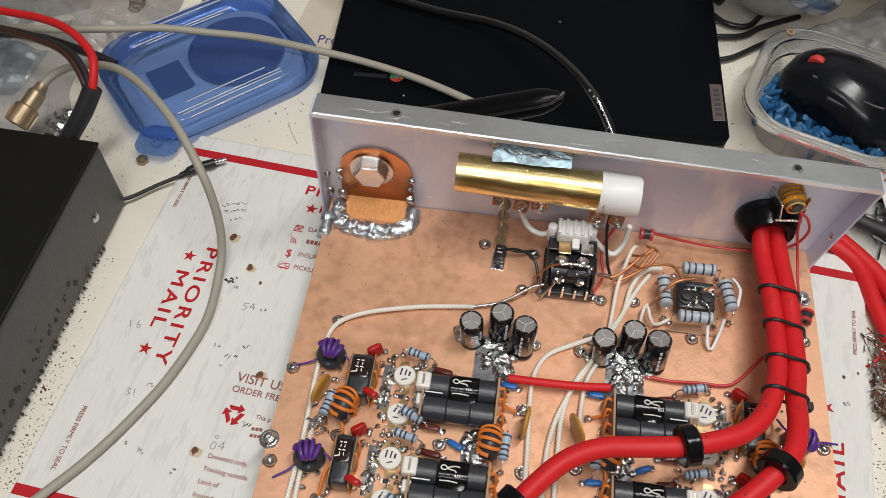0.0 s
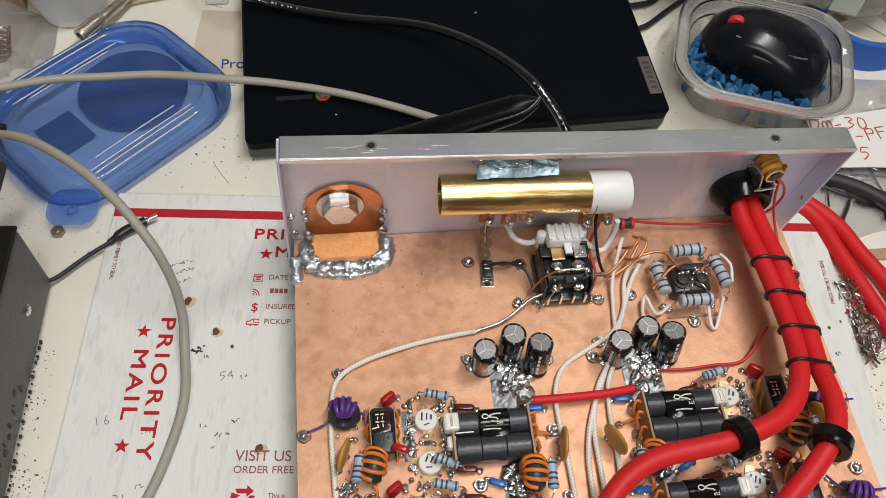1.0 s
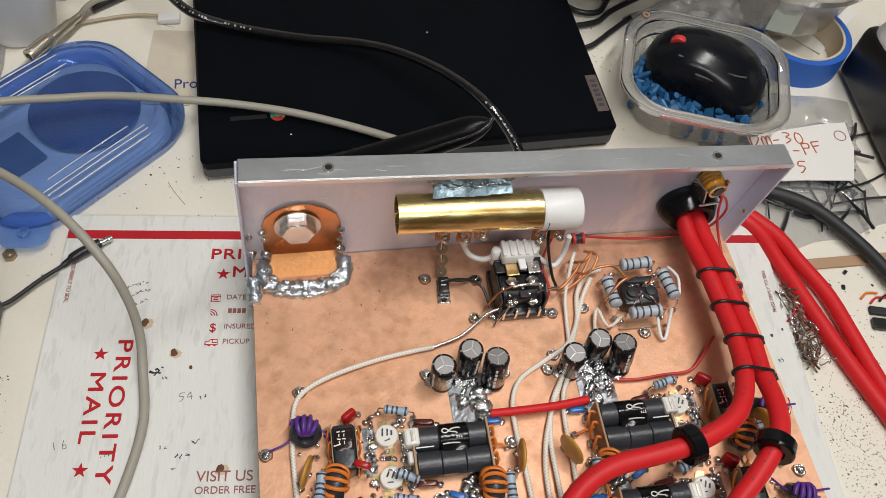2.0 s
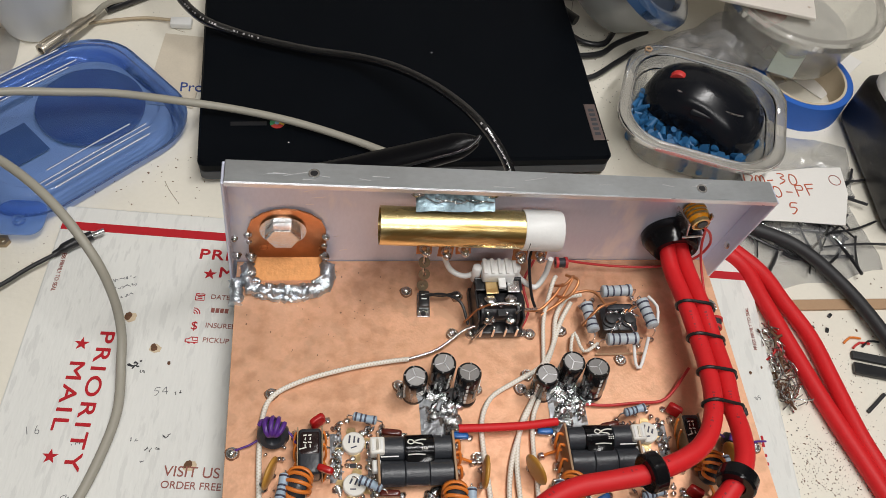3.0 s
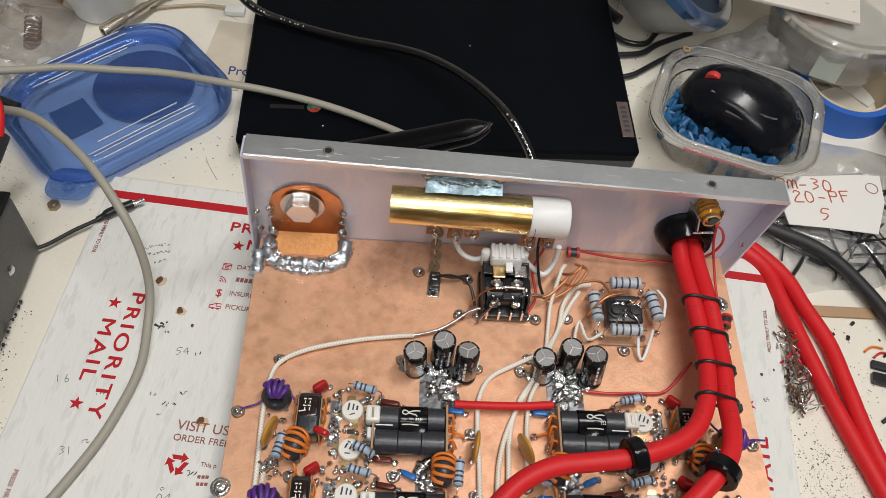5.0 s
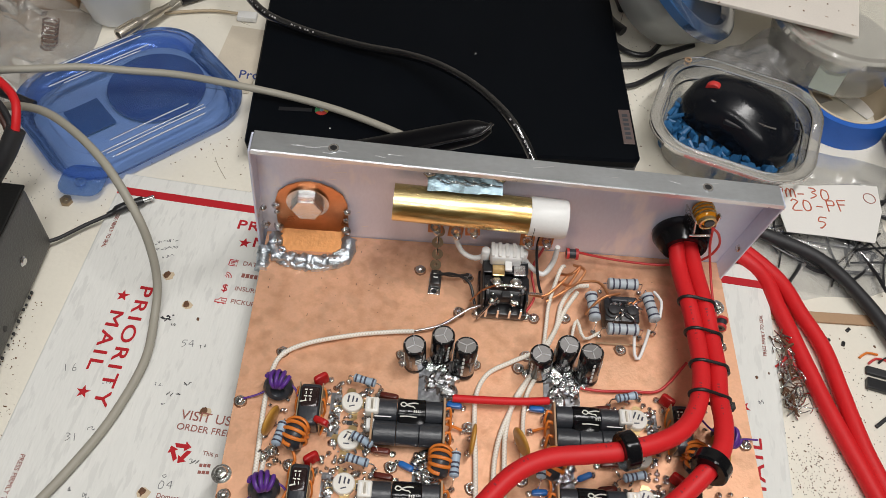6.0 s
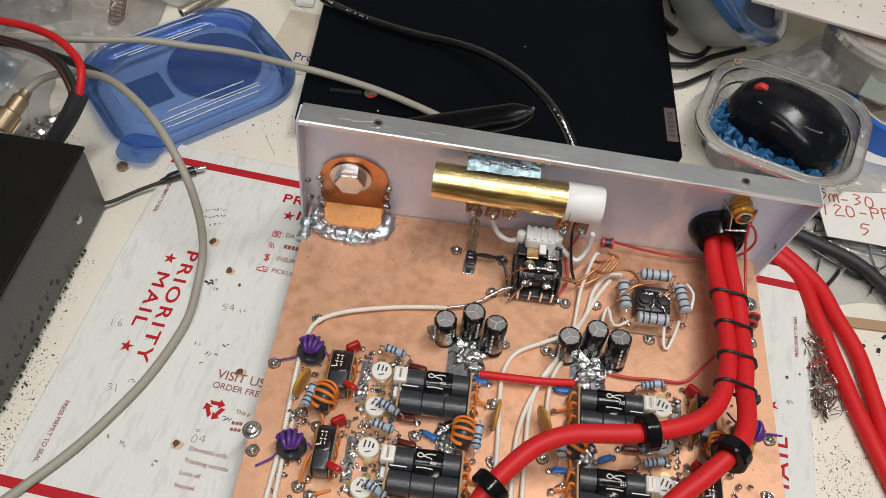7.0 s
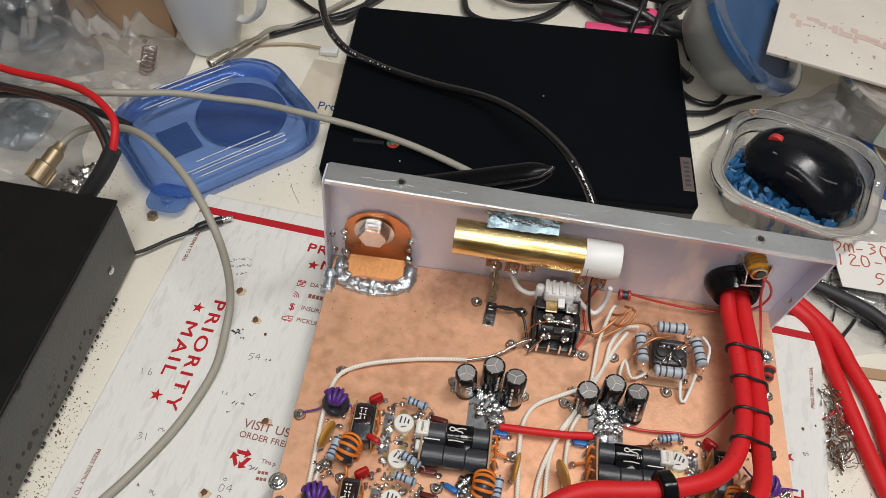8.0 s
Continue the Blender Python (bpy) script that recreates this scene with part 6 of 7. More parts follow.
lay = [(tring(0.019), 0.0008), (tring(0.016), 0.0025), (tring(0.010), 0.0180), (tring(0.009), 0.0185), (tring(0.008), 0.0260), (tring(0.002), 0.0275), (tring(0.0), 0.0265), (tring(0.0), 0.0250), (tring(0.0012), 0.0250), (tring(0.0025), 0.0265), (tring(0.0085), 0.0250), (tring(0.0095), 0.0192), (tring(0.011), 0.0180), (tring(0.017), 0.0035), (tring(0.020), 0.0018)]
part("shell", loft(lay), CLEAR, box2, smooth=50)
for k, z in ((0.0010, 0.0268), (0.0080, 0.0262), (0.0105, 0.0185)):
    ol = [(x, y, z) for x, y in tring(k)]
    part("rim", sweep(ol + ol[:1], 0.0008, 6, 0.02, smooth=False), RIB, box2, "clear moulded rim line", smooth=60)
part("grip_ring", lathe([(0.0018, 0), (0.0028, 0), (0.0028, 0.0006), (0.0018, 0.0006)], 18, close=True), BROWNCARD, box2).matrix_basis = pose(-0.047, 0.043, 0.0278)
rnd = random.Random(31)
b = bmesh.new()
for k in range(330):
    a, r = rnd.uniform(0, 6.283), rnd.random() ** 0.42
    x, y = 0.0475 * r * math.cos(a), 0.0405 * r * math.sin(a)
    m = pose(x, y, rnd.uniform(0.005, 0.0150 if r > 0.6 else 0.011), rnd.uniform(0, 180), rnd.uniform(0, 180), rnd.uniform(0, 180))
    w = rnd.uniform(0.0020, 0.0036)
    bmesh.ops.create_cone(b, segments=9, cap_ends=True, radius1=w, radius2=w * 0.55, depth=rnd.uniform(0.005, 0.009), matrix=m)
bits = part("plastic_bits", b, BLUEBITS)
bits.matrix_basis = box2.matrix_basis.copy()
tagged(bits, "heap of small blue plastic wire caps in the tub", "plastic bits", kind="stuff")

mouse = thing("computer_mouse", pose(0.4000, 0.1535, 0.0185, 4, 4, -28), "glossy black computer mouse with a red wheel lying in the tub", "mouse")


def mouse_shell(k=1.0, top=True):
    b = bmesh.new()
    rings = []
    n, q = 22, 20
    for i in range(n + 1):
        s = -1 + 2 * i / n
        wdt = 0.0325 * (1 - abs(s) ** 3.2) ** 0.5 * (1 + 0.10 * math.sin(2.2 * s)) * k
        hgt = (0.034 - 0.004 * s - 0.010 * s * s) * (1 - abs(s) ** 3.6) ** 0.5 * k
        waist = 0.16 * math.exp(-((s + 0.1) / 0.38) ** 2)
        rings.append([b.verts.new((s * 0.0505 * k, wdt * math.cos(math.pi * j / q) * (1 - waist * max(0, -math.cos(math.pi * j / q)) * (1 - math.sin(math.pi * j / q)) ** 0.7), hgt * max(0, math.sin(math.pi * j / q)) ** 0.72)) for j in range(q + 1)])
    for i in range(n):
        for j in range(q):
            b.faces.new((rings[i][j], rings[i + 1][j], rings[i + 1][j + 1], rings[i][j + 1]))
        b.faces.new((rings[i][0], rings[i][q], rings[i + 1][q], rings[i + 1][0]))
    bmesh.ops.remove_doubles(b, verts=b.verts, dist=0.00002)
    bmesh.ops.recalc_face_normals(b, faces=b.faces)
    return b


msh = part("shell", mouse_shell(0.94), MOUSE, mouse, smooth=60)
part("wheel", lathe([(0.002, -0.0024), (0.0055, -0.0024), (0.0060, -0.0013), (0.0060, 0.0013), (0.0055, 0.0024), (0.002, 0.0024)], 22, pose(-0.0285, -0.0030, 0.0248, 90, 0, 0), close=True), mat("red_rubber", (0.60, 0.04, 0.035), 0.5), msh, "red scroll wheel", smooth=50)
part("seam", sweep([(-0.026, -0.0150, 0.0252), (-0.005, -0.0165, 0.0268), (0.016, -0.0160, 0.0262), (0.024, -0.0130, 0.0255)], 0.0007, 6, 0.003), STEEL, msh, "bright trim line")
part("side_button", box(0.018, 0.0030, 0.0050, (-0.002, -0.0225, 0.0195), 0.0012), BLACKRUB, mouse)
part("emblem", lathe([(0.0030, 0), (0.0040, 0), (0.0040, 0.0005), (0.0030, 0.0005)], 4, pose(0.0370, 0.006, 0.0190, 0, 42, 0), close=True), LAPBASE, mouse)

# ---- cables lying about ----
Ro = 0.0053
CB = "red cables on the bench"
cable("red_cable", [(0.330, 0.062, Ro + 0.006), (0.360, 0.052, Ro + 0.004), (0.3960, 0.0290, Ro), (0.4055, -0.0040, Ro), (0.4125, -0.0360, Ro), (0.4200, -0.0690, Ro), (0.4285, -0.1000, Ro), (0.4345, -0.1200, Ro), (0.457, -0.2, Ro)], Ro, REDPL, "thick red cable lying on the bench", "cable", CB, 16)
cable("red_cable", [(0.335, 0.075, Ro + 0.003), (0.375, 0.055, Ro + 0.001), (0.4080, 0.0230, Ro), (0.4195, -0.0060, Ro), (0.4288, -0.0320, Ro), (0.4328, -0.0620, Ro), (0.4362, -0.0900, Ro), (0.4415, -0.1160, Ro), (0.464, -0.2, Ro)], Ro, REDPL, "thick red cable lying on the bench", "cable", CB, 16)
cable("black_cable", [(0.340, 0.090, 0.0085), (0.375, 0.070, 0.0085), (0.4080, 0.0560, 0.0085), (0.4420, 0.0380, 0.0085), (0.4640, 0.0070, 0.0085), (0.4780, -0.0280, 0.0085), (0.488, -0.07, 0.0085), (0.495, -0.15, 0.0085)], 0.0046, BLACKRUB, "thick black cable lying on the bench", "cable", "", 16)
cable("grey_coax", [(-0.24, 0.105, 0.050), (-0.19, 0.110, 0.052), (-0.1450, 0.1120, 0.054), (-0.1050, 0.1230, 0.050), (-0.0780, 0.1320, 0.046), (-0.0480, 0.1400, 0.0385), (-0.0170, 0.1440, 0.0345), (0.0220, 0.1400, 0.0330), (0.0600, 0.1375, 0.0285), (0.1000, 0.1280, 0.0270), (0.1400, 0.1130, 0.0258), (0.1750, 0.0960, 0.0250), (0.200, 0.078, 0.0250)], 0.0027, GREYCOAX, "grey coax cable running over the blue lid onto the laptop", "cable", "grey coax cables", 12)
cable("grey_coax", [(-0.1400, 0.0680, 0.045), (-0.1330, 0.0760, 0.049), (-0.1150, 0.0800, 0.055), (-0.0840, 0.0700, 0.066), (-0.0555, 0.0490, 0.074), (-0.0275, 0.0230, 0.074), (-0.0060, -0.0020, 0.062), (0.0025, -0.0150, 0.042), (0.0050, -0.0260, 0.022), (0.0050, -0.0420, 0.0108), (0.0060, -0.0720, 0.0088), (-0.0020, -0.1050, 0.0088), (-0.0130, -0.1310, 0.0088), (-0.0320, -0.1640, 0.0088), (-0.060, -0.200, 0.0088)], 0.0027, GREYCOAX, "grey coax cable arching over the mailing carton", "cable", "grey coax cables", 12)
BLACK_RUN = [(-0.020, 0.42, 0.06), (-0.010, 0.33, 0.05), (0.0060, 0.2600, 0.040), (0.0280, 0.2250, 0.034), (0.0600, 0.2130, 0.0275), (0.1060, 0.1990, 0.0275), (0.1450, 0.1860, 0.0330), (0.1720, 0.1660, 0.0420), (0.1980, 0.1380, 0.0500), (0.2200, 0.1080, 0.0520), (0.2370, 0.0850, 0.0400), (0.2450, 0.0600, 0.0250), (0.250, 0.040, 0.012)]
cable("black_cable", BLACK_RUN, 0.0033, BLACKBRAID, "shiny black cable draped over the laptop", "cable", "", 12)
bcab = bpy.data.objects["black_cable.001"]
trail = glide(BLACK_RUN, 0.0022)
for k in [86, 87, 88, 90, 91, 93, 94, 96, 97, 98, 104, 105, 107, 109, 110, 112, 194, 196, 198, 200, 202, 204, 206, 208, 210]:
    p, q = trail[k], trail[k + 1]
    t = (q - p).normalized()
    side = t.cross(Vector((0, 0, 1))).normalized()
    nor = (side.cross(t) * 0.85 + side * 0.5).normalized()
    m = Matrix.Translation(p + nor * 0.00333) @ Matrix((t, nor.cross(t), nor)).transposed().to_4x4()
    part("printed_mark", box(0.0007 + 0.0004 * (k % 3), 0.0013, 0.0001), CANTOP, bcab).matrix_basis = m
BOOTSKIN = mat("satin_black_shrink", (0.004, 0.004, 0.005), 0.3, spec=0.15, scale=60, var=0.3)
boot = thing("cable_boot", pose(0, 0, 0), "fat glossy black shrink sleeve behind the rear panel", "cable sleeve")
part("sleeve", sweep([(0.085, 0.030, 0.080), (0.115, 0.0280, 0.0880), (0.150, 0.0260, 0.1040), (0.180, 0.0255, 0.1170), (0.1985, 0.0255, 0.1250)], lambda s: 0.0105 - 0.0035 * s - 0.0045 * max(0, (s - 0.88) / 0.12) ** 2, 18, 0.003), BOOTSKIN, boot, smooth=50)
part("fold", sweep([(0.150, 0.0185, 0.1080), (0.175, 0.0190, 0.1180), (0.193, 0.0205, 0.1250), (0.1990, 0.0245, 0.1300)], 0.0011, 8, 0.003), BLACKBRAID, boot, smooth=50)

dc = thing("dc_lead", pose(0, 0, 0), "thin black lead with a barrel plug on the carton", "cable")
part("lead", sweep([(-0.0850, 0.0060, 0.010), (-0.0730, 0.0110, 0.007), (-0.0570, 0.0250, 0.0065), (-0.0430, 0.0340, 0.0080)], 0.0013, 10, 0.003), BLACKRUB, dc, smooth=50)
part("plug", sweep([(-0.0440, 0.0335, 0.0080), (-0.0350, 0.0395, 0.0100), (-0.0230, 0.0460, 0.0105)], lambda s: 0.0020 + 0.0011 * (s > 0.25), 12, 0.002), BLACKPL, dc, "black moulded plug", smooth=50)
part("barrel", sweep([(-0.0235, 0.0458, 0.0105), (-0.0165, 0.0495, 0.0105)], 0.0017, 12, 0.002), STEEL, dc, "steel barrel", smooth=50)

cable("red_wire", [(-0.36, 0.10, 0.06), (-0.27, 0.130, 0.064), (-0.1850, 0.1090, 0.070), (-0.1420, 0.0970, 0.077), (-0.1130, 0.0820, 0.083), (-0.0910, 0.0630, 0.084), (-0.0860, 0.0500, 0.0790), (-0.0880, 0.0400, 0.0680)], 0.0027, REDPL, "red wire bending down behind the power supply", "wire", "", 12)
cable("black_wire", [(-0.36, 0.09, 0.05), (-0.27, 0.115, 0.058), (-0.1850, 0.0990, 0.064), (-0.1430, 0.0870, 0.070), (-0.1100, 0.0700, 0.076), (-0.0930, 0.0520, 0.072), (-0.0905, 0.0390, 0.066)], 0.0021, BLACKRUB, "black wire beside the red one", "wire", "", 12)
cable("brown_wire", [(-0.36, 0.075, 0.045), (-0.27, 0.105, 0.055), (-0.1830, 0.0940, 0.0660), (-0.1430, 0.0820, 0.0730), (-0.1120, 0.0670, 0.0770), (-0.0955, 0.0500, 0.0700), (-0.0920, 0.0390, 0.062)], 0.0019, mat("dark_brown_insulation", (0.05, 0.018, 0.012), 0.45), "dark brown wire beside the red one", "wire", "", 12)
cable("black_wire", [(-0.34, 0.09, 0.03), (-0.24, 0.114, 0.034), (-0.180, 0.118, 0.040), (-0.130, 0.108, 0.040), (-0.105, 0.102, 0.036)], 0.0032, BLACKPL, "black wire running behind the power supply", "wire", "", 12)
tagged(part("cable_sleeve", sweep([(-0.0865, 0.0450, 0.0730), (-0.0940, 0.0350, 0.0600), (-0.1050, 0.0260, 0.0450), (-0.1160, 0.0180, 0.0280)], 0.0058, 14, 0.003), BLACKRUB, smooth=50), "black shrink sleeve gathering the wires behind the supply", "cable sleeve")


def coax_plug(a, b, r, label):
    """A coax plug between two points."""
    a, b = Vector(a), Vector(b)
    ln = (b - a).length
    m = across(a, b)
    c = thing("coax_plug", m, label, "connector", "coax plugs")
    part("coupling", lathe([(r * 0.6, 0), (r, 0), (r * 1.02, 0.001), (r * 1.02, ln * 0.42), (r * 0.85, ln * 0.45), (r * 0.6, ln * 0.45)], 20, close=True), BRASSOLD if r > 0.007 else NICKEL, c, smooth=40)
    for k in range(12):
        part("knurl", box(0.0012, 0.0008, ln * 0.3, (r * 1.03, 0, ln * 0.2)), BRASSOLD if r > 0.007 else NICKEL, c).matrix_basis = pose(0, 0, 0, 0, 0, 30 * k)
    part("body", lathe([(0, ln * 0.44), (r * 0.75, ln * 0.45), (r * 0.75, ln * 0.8), (r * 0.55, ln * 0.85), (r * 0.5, ln), (0, ln)], 20), BRASSOLD if r > 0.007 else NICKEL, c, smooth=40)
    return c


coax_plug((-0.1510, 0.0400, 0.0350), (-0.1400, 0.0680, 0.0450), 0.0078, "dull brass coax plug behind the power supply")
coax_plug((-0.0800, 0.2050, 0.0130), (-0.0500, 0.2450, 0.0130), 0.0050, "silver coax plug beside the blue lid")
cable("thin_cable", [(-0.0500, 0.2450, 0.0130), (-0.0420, 0.2620, 0.0110), (-0.020, 0.282, 0.006), (0.02, 0.33, 0.006)], 0.0022, GREYCOAX, "thin tan cable from the silver plug", "cable", "", 10)
usb = thing("thin_cable", pose(0, 0, 0), "thin tan cable with a white plug under the laptop", "cable")
part("lead", sweep([(-0.0560, 0.2470, 0.0035), (-0.0350, 0.2530, 0.0030), (-0.0150, 0.2560, 0.0030), (0.0040, 0.2540, 0.0035)], 0.0012, 8, 0.004), mat("tan_lead", (0.45, 0.36, 0.24), 0.6), usb, smooth=60)
part("plug", box(0.016, 0.009, 0.0050, (0.0110, 0.2515, 0.0032), 0.0012), WHITEPL, usb, "white moulded plug", smooth=40)
for q, pts in enumerate(([(-0.08, 0.36, 0.006), (-0.02, 0.305, 0.006), (0.0150, 0.2930, 0.006), (0.04, 0.34, 0.006)],
                         [(-0.0450, 0.2620, 0.005), (-0.0100, 0.2860, 0.005), (0.0250, 0.3120, 0.005), (0.06, 0.36, 0.005)],
                         [(0.1150, 0.45, 0.006), (0.1180, 0.355, 0.006), (0.1300, 0.3200, 0.006), (0.1660, 0.3180, 0.006), (0.2060, 0.3450, 0.006), (0.24, 0.42, 0.006)],
                         [(0.21, 0.38, 0.006), (0.25, 0.335, 0.010), (0.285, 0.330, 0.014), (0.32, 0.36, 0.010)],
                         [(0.26, 0.40, 0.012), (0.275, 0.345, 0.018), (0.300, 0.333, 0.012), (0.33, 0.35, 0.006)],
                         [(0.3050, 0.2260, 0.004), (0.3160, 0.2270, 0.004), (0.3400, 0.2310, 0.004), (0.3570, 0.2440, 0.004), (0.3860, 0.2600, 0.004)],
                         [(0.3150, 0.2010, 0.004), (0.3300, 0.2050, 0.004), (0.3500, 0.2200, 0.004), (0.3700, 0.2350, 0.004)],
                         [(0.3060, 0.2700, 0.005), (0.3180, 0.2520, 0.005), (0.3300, 0.2420, 0.005), (0.3450, 0.2420, 0.005), (0.3560, 0.2560, 0.005)],
                         [(0.3080, 0.3050, 0.006), (0.3150, 0.2820, 0.006), (0.3260, 0.2680, 0.006)])):
    cable("black_lead", pts, (0.0026, 0.0034, 0.0032, 0.0036, 0.0036, 0.0024, 0.0022, 0.0024, 0.0045)[q], BLACKPL, "black lead looping on the bench", "cable", "black leads", 10)
for pts, r in (([(0.20, 0.43, 0.02), (0.225, 0.365, 0.014), (0.262, 0.343, 0.018), (0.300, 0.350, 0.012), (0.34, 0.39, 0.01)], 0.0045),
               ([(0.19, 0.40, 0.006), (0.232, 0.352, 0.024), (0.275, 0.336, 0.022), (0.312, 0.326, 0.010), (0.345, 0.330, 0.006)], 0.0040),
               ([(0.236, 0.41, 0.03), (0.250, 0.368, 0.028), (0.285, 0.355, 0.026), (0.318, 0.372, 0.016), (0.33, 0.42, 0.01)], 0.0050),
               ([(0.272, 0.312, 0.004), (0.276, 0.326, 0.018), (0.284, 0.350, 0.026), (0.290, 0.40, 0.02)], 0.0030),
               ([(0.290, 0.306, 0.004), (0.296, 0.326, 0.020), (0.305, 0.352, 0.020), (0.330, 0.38, 0.01)], 0.0030),
               ([(0.300, 0.40, 0.008), (0.312, 0.350, 0.008), (0.325, 0.325, 0.006), (0.330, 0.300, 0.006)], 0.0055),
               ([(0.10, 0.40, 0.01), (0.15, 0.352, 0.012), (0.19, 0.345, 0.016), (0.235, 0.372, 0.014), (0.27, 0.42, 0.01)], 0.0048)):
    cable("black_lead", pts, r, BLACKPL, "black lead tangled behind the laptop", "cable", "black leads", 10)
pk = thing("pink_clip", pose(0.2640, 0.3240, 0.0), "pink plastic clip among black leads behind the laptop", "clip")
part("strip", box(0.062, 0.012, 0.006, (0, 0, 0.006), 0.0015), PINK, pk, smooth=40)
part("jaw", box(0.020, 0.020, 0.012, (0.024, 0.016, 0.012), 0.004), PINK, pk, smooth=40)
tagged(part("black_coil", lathe([(0.018, 0), (0.026, 0.002), (0.026, 0.012), (0.018, 0.014)], 28, pose(0.262, 0.356, 0.006), close=True), BLACKPL, smooth=50), "coiled black lead behind the laptop", "cable")

# ---- paper slips ----
slip = thing("paper_slip", pose(0.0130, 0.2030, 0.0, 0, 0, 84), "white paper slip with blue handwriting half under the laptop", "paper")
part("sheet", box(0.074, 0.034, 0.0006, (0, 0, 0.0008)), mat("tan_paper", (0.62, 0.55, 0.44), 0.7), slip)
lettering("Pro", 0.013, pose(-0.022, -0.0045, 0.0012, 0, 0, -84), mat("blue_ink", (0.02, 0.05, 0.22), 0.6), slip, stretch=0.9)
note = thing("paper_note", pose(0.4170, 0.1000, 0.0125, 2, 2, 3), "torn white note with red-brown marker writing on a bag", "paper")
b = plate([(0, 0), (0.030, 0.001), (0.062, 0.004), (0.084, 0.004), (0.080, -0.020), (0.066, -0.048), (0.030, -0.044), (0.002, -0.042)], 0, 0.0005)
part("sheet", b, PAPER, note)
MARK = mat("red_brown_marker", (0.45, 0.09, 0.04), 0.6)
hand_written("Dm-30", 0.0098, 0.0010, -0.0110, -0.02, MARK, note)
hand_written("120-PF", 0.0098, 0.0030, -0.0230, 0.02, MARK, note)
hand_written("5", 0.0095, 0.0280, -0.0370, 0, MARK, note)
part("ring_mark", lathe([(0.0042, 0), (0.0048, 0), (0.0048, 0.0003), (0.0042, 0.0003)], 20, close=True), GREYINK, note).matrix_basis = pose(0.0740, -0.008, 0.0005)


def crumple(name, w, d, h, seed, material, m, label, n=30):
    """A crumpled bag: two wrinkled skins joined at the rim."""
    rn = random.Random(seed)
    off = Vector((rn.uniform(0, 9), rn.uniform(0, 9), rn.uniform(0, 9)))
    b = bmesh.new()
    skins = []
    for s in (1, 0.12):
        g = []
        for i in range(n + 1):
            row = []
            for j in range(n + 1):
                x, y = i / n - 0.5, j / n - 0.5
                edge = max(0.0, (1 - (2 * abs(x)) ** 3) * (1 - (2 * abs(y)) ** 3))
                q = noise.noise(Vector((x * 4, y * 4, 0)) + off) * 0.5 + noise.noise(Vector((x * 11, y * 11, 3)) + off) * 0.3 + 0.55
                wob = noise.noise(Vector((x * 3, y * 3, 7)) + off) * 0.08
                row.append(b.verts.new(((x + wob) * w, (y - wob) * d, 0.0006 + s * h * edge * max(0.05, q))))
            g.append(row)
        skins.append(g)
    for s, g in enumerate(skins):
        for i in range(n):
            for j in range(n):
                f = (g[i][j], g[i + 1][j], g[i + 1][j + 1], g[i][j + 1])
                b.faces.new(f if s == 0 else f[::-1])
    for v in b.verts:
        v.co.x += rn.uniform(-0.0004, 0.0004)
    ob = part(name, b, material, smooth=75)
    ob.matrix_basis = m
    return tagged(ob, label, "plastic bag")


crumple("plastic_bag", 0.11, 0.10, 0.006, 3, BAG, pose(0.4480, 0.0620, 0.0005, 0, 0, 8), "clear plastic bag of component leads on the bench")
crumple("plastic_bag", 0.090, 0.050, 0.006, 9, BAG, pose(0.4700, 0.1220, 0.0005, 0, 0, -12), "clear plastic bag beside the tub")
crumple("plastic_bag", 0.12, 0.11, 0.030, 5, BAG, pose(-0.215, 0.105, 0.0005, 0, 0, 20), "crumpled clear bag behind the power supply")
crumple("plastic_bag", 0.15, 0.13, 0.050, 33, BAG, pose(-0.270, 0.205, 0.0005, 0, 0, 35), "crumpled clear bag at the back of the bench")
crumple("plastic_bag", 0.14, 0.11, 0.095, 12, BAG, pose(-0.178, 0.195, 0.0005, 0, 0, -15), "crumpled clear bag against the brown box")
crumple("grey_bag", 0.085, 0.075, 0.024, 41, mat("grey_antistatic_film", (0.10, 0.12, 0.14), 0.25, 0.3, scale=60, var=0.5), pose(-0.262, 0.240, 0.0005, 0, 0, 15), "crumpled dark grey film bag at the back of the bench")
crumple("grey_bag", 0.050, 0.050, 0.014, 44, mat("grey_blue_film", (0.20, 0.24, 0.27), 0.3, 0.2, scale=60, var=0.5), pose(-0.212, 0.122, 0.0005, 0, 0, -10), "crumpled grey film bag of screws behind the power supply")
crumple("plastic_bag", 0.10, 0.085, 0.050, 15, WHITEFILM, pose(0.4330, 0.2220, 0.0005, 0, 0, 28), "crumpled milky bag between the containers")


def sticks(name, n, box_, zr, material, label, seed, r=(0.0005, 0.0009), ln=(0.01, 0.03), flat=0.15):
    """A scatter of thin bits, joined."""
    rn = random.Random(seed)
    b = bmesh.new()
    for k in range(n):
        c = Vector((rn.uniform(box_[0], box_[1]), rn.uniform(box_[2], box_[3]), rn.uniform(*zr)))
        a = rn.uniform(0, 6.283)
        d = Vector((math.cos(a), math.sin(a), rn.uniform(-flat, flat))) * rn.uniform(*ln) / 2
        q = c + Vector((rn.uniform(-1, 1), rn.uniform(-1, 1), 0)) * 0.0025
        p0, p1 = c - d, c + d
        for p in (p0, p1):
            p.z = max(0.0008, p.z)
        sweep([p0, q, p1], rn.uniform(*r), 5, 0.004, b)
    return tagged(part(name, b, material), label, "clutter", kind="stuff")


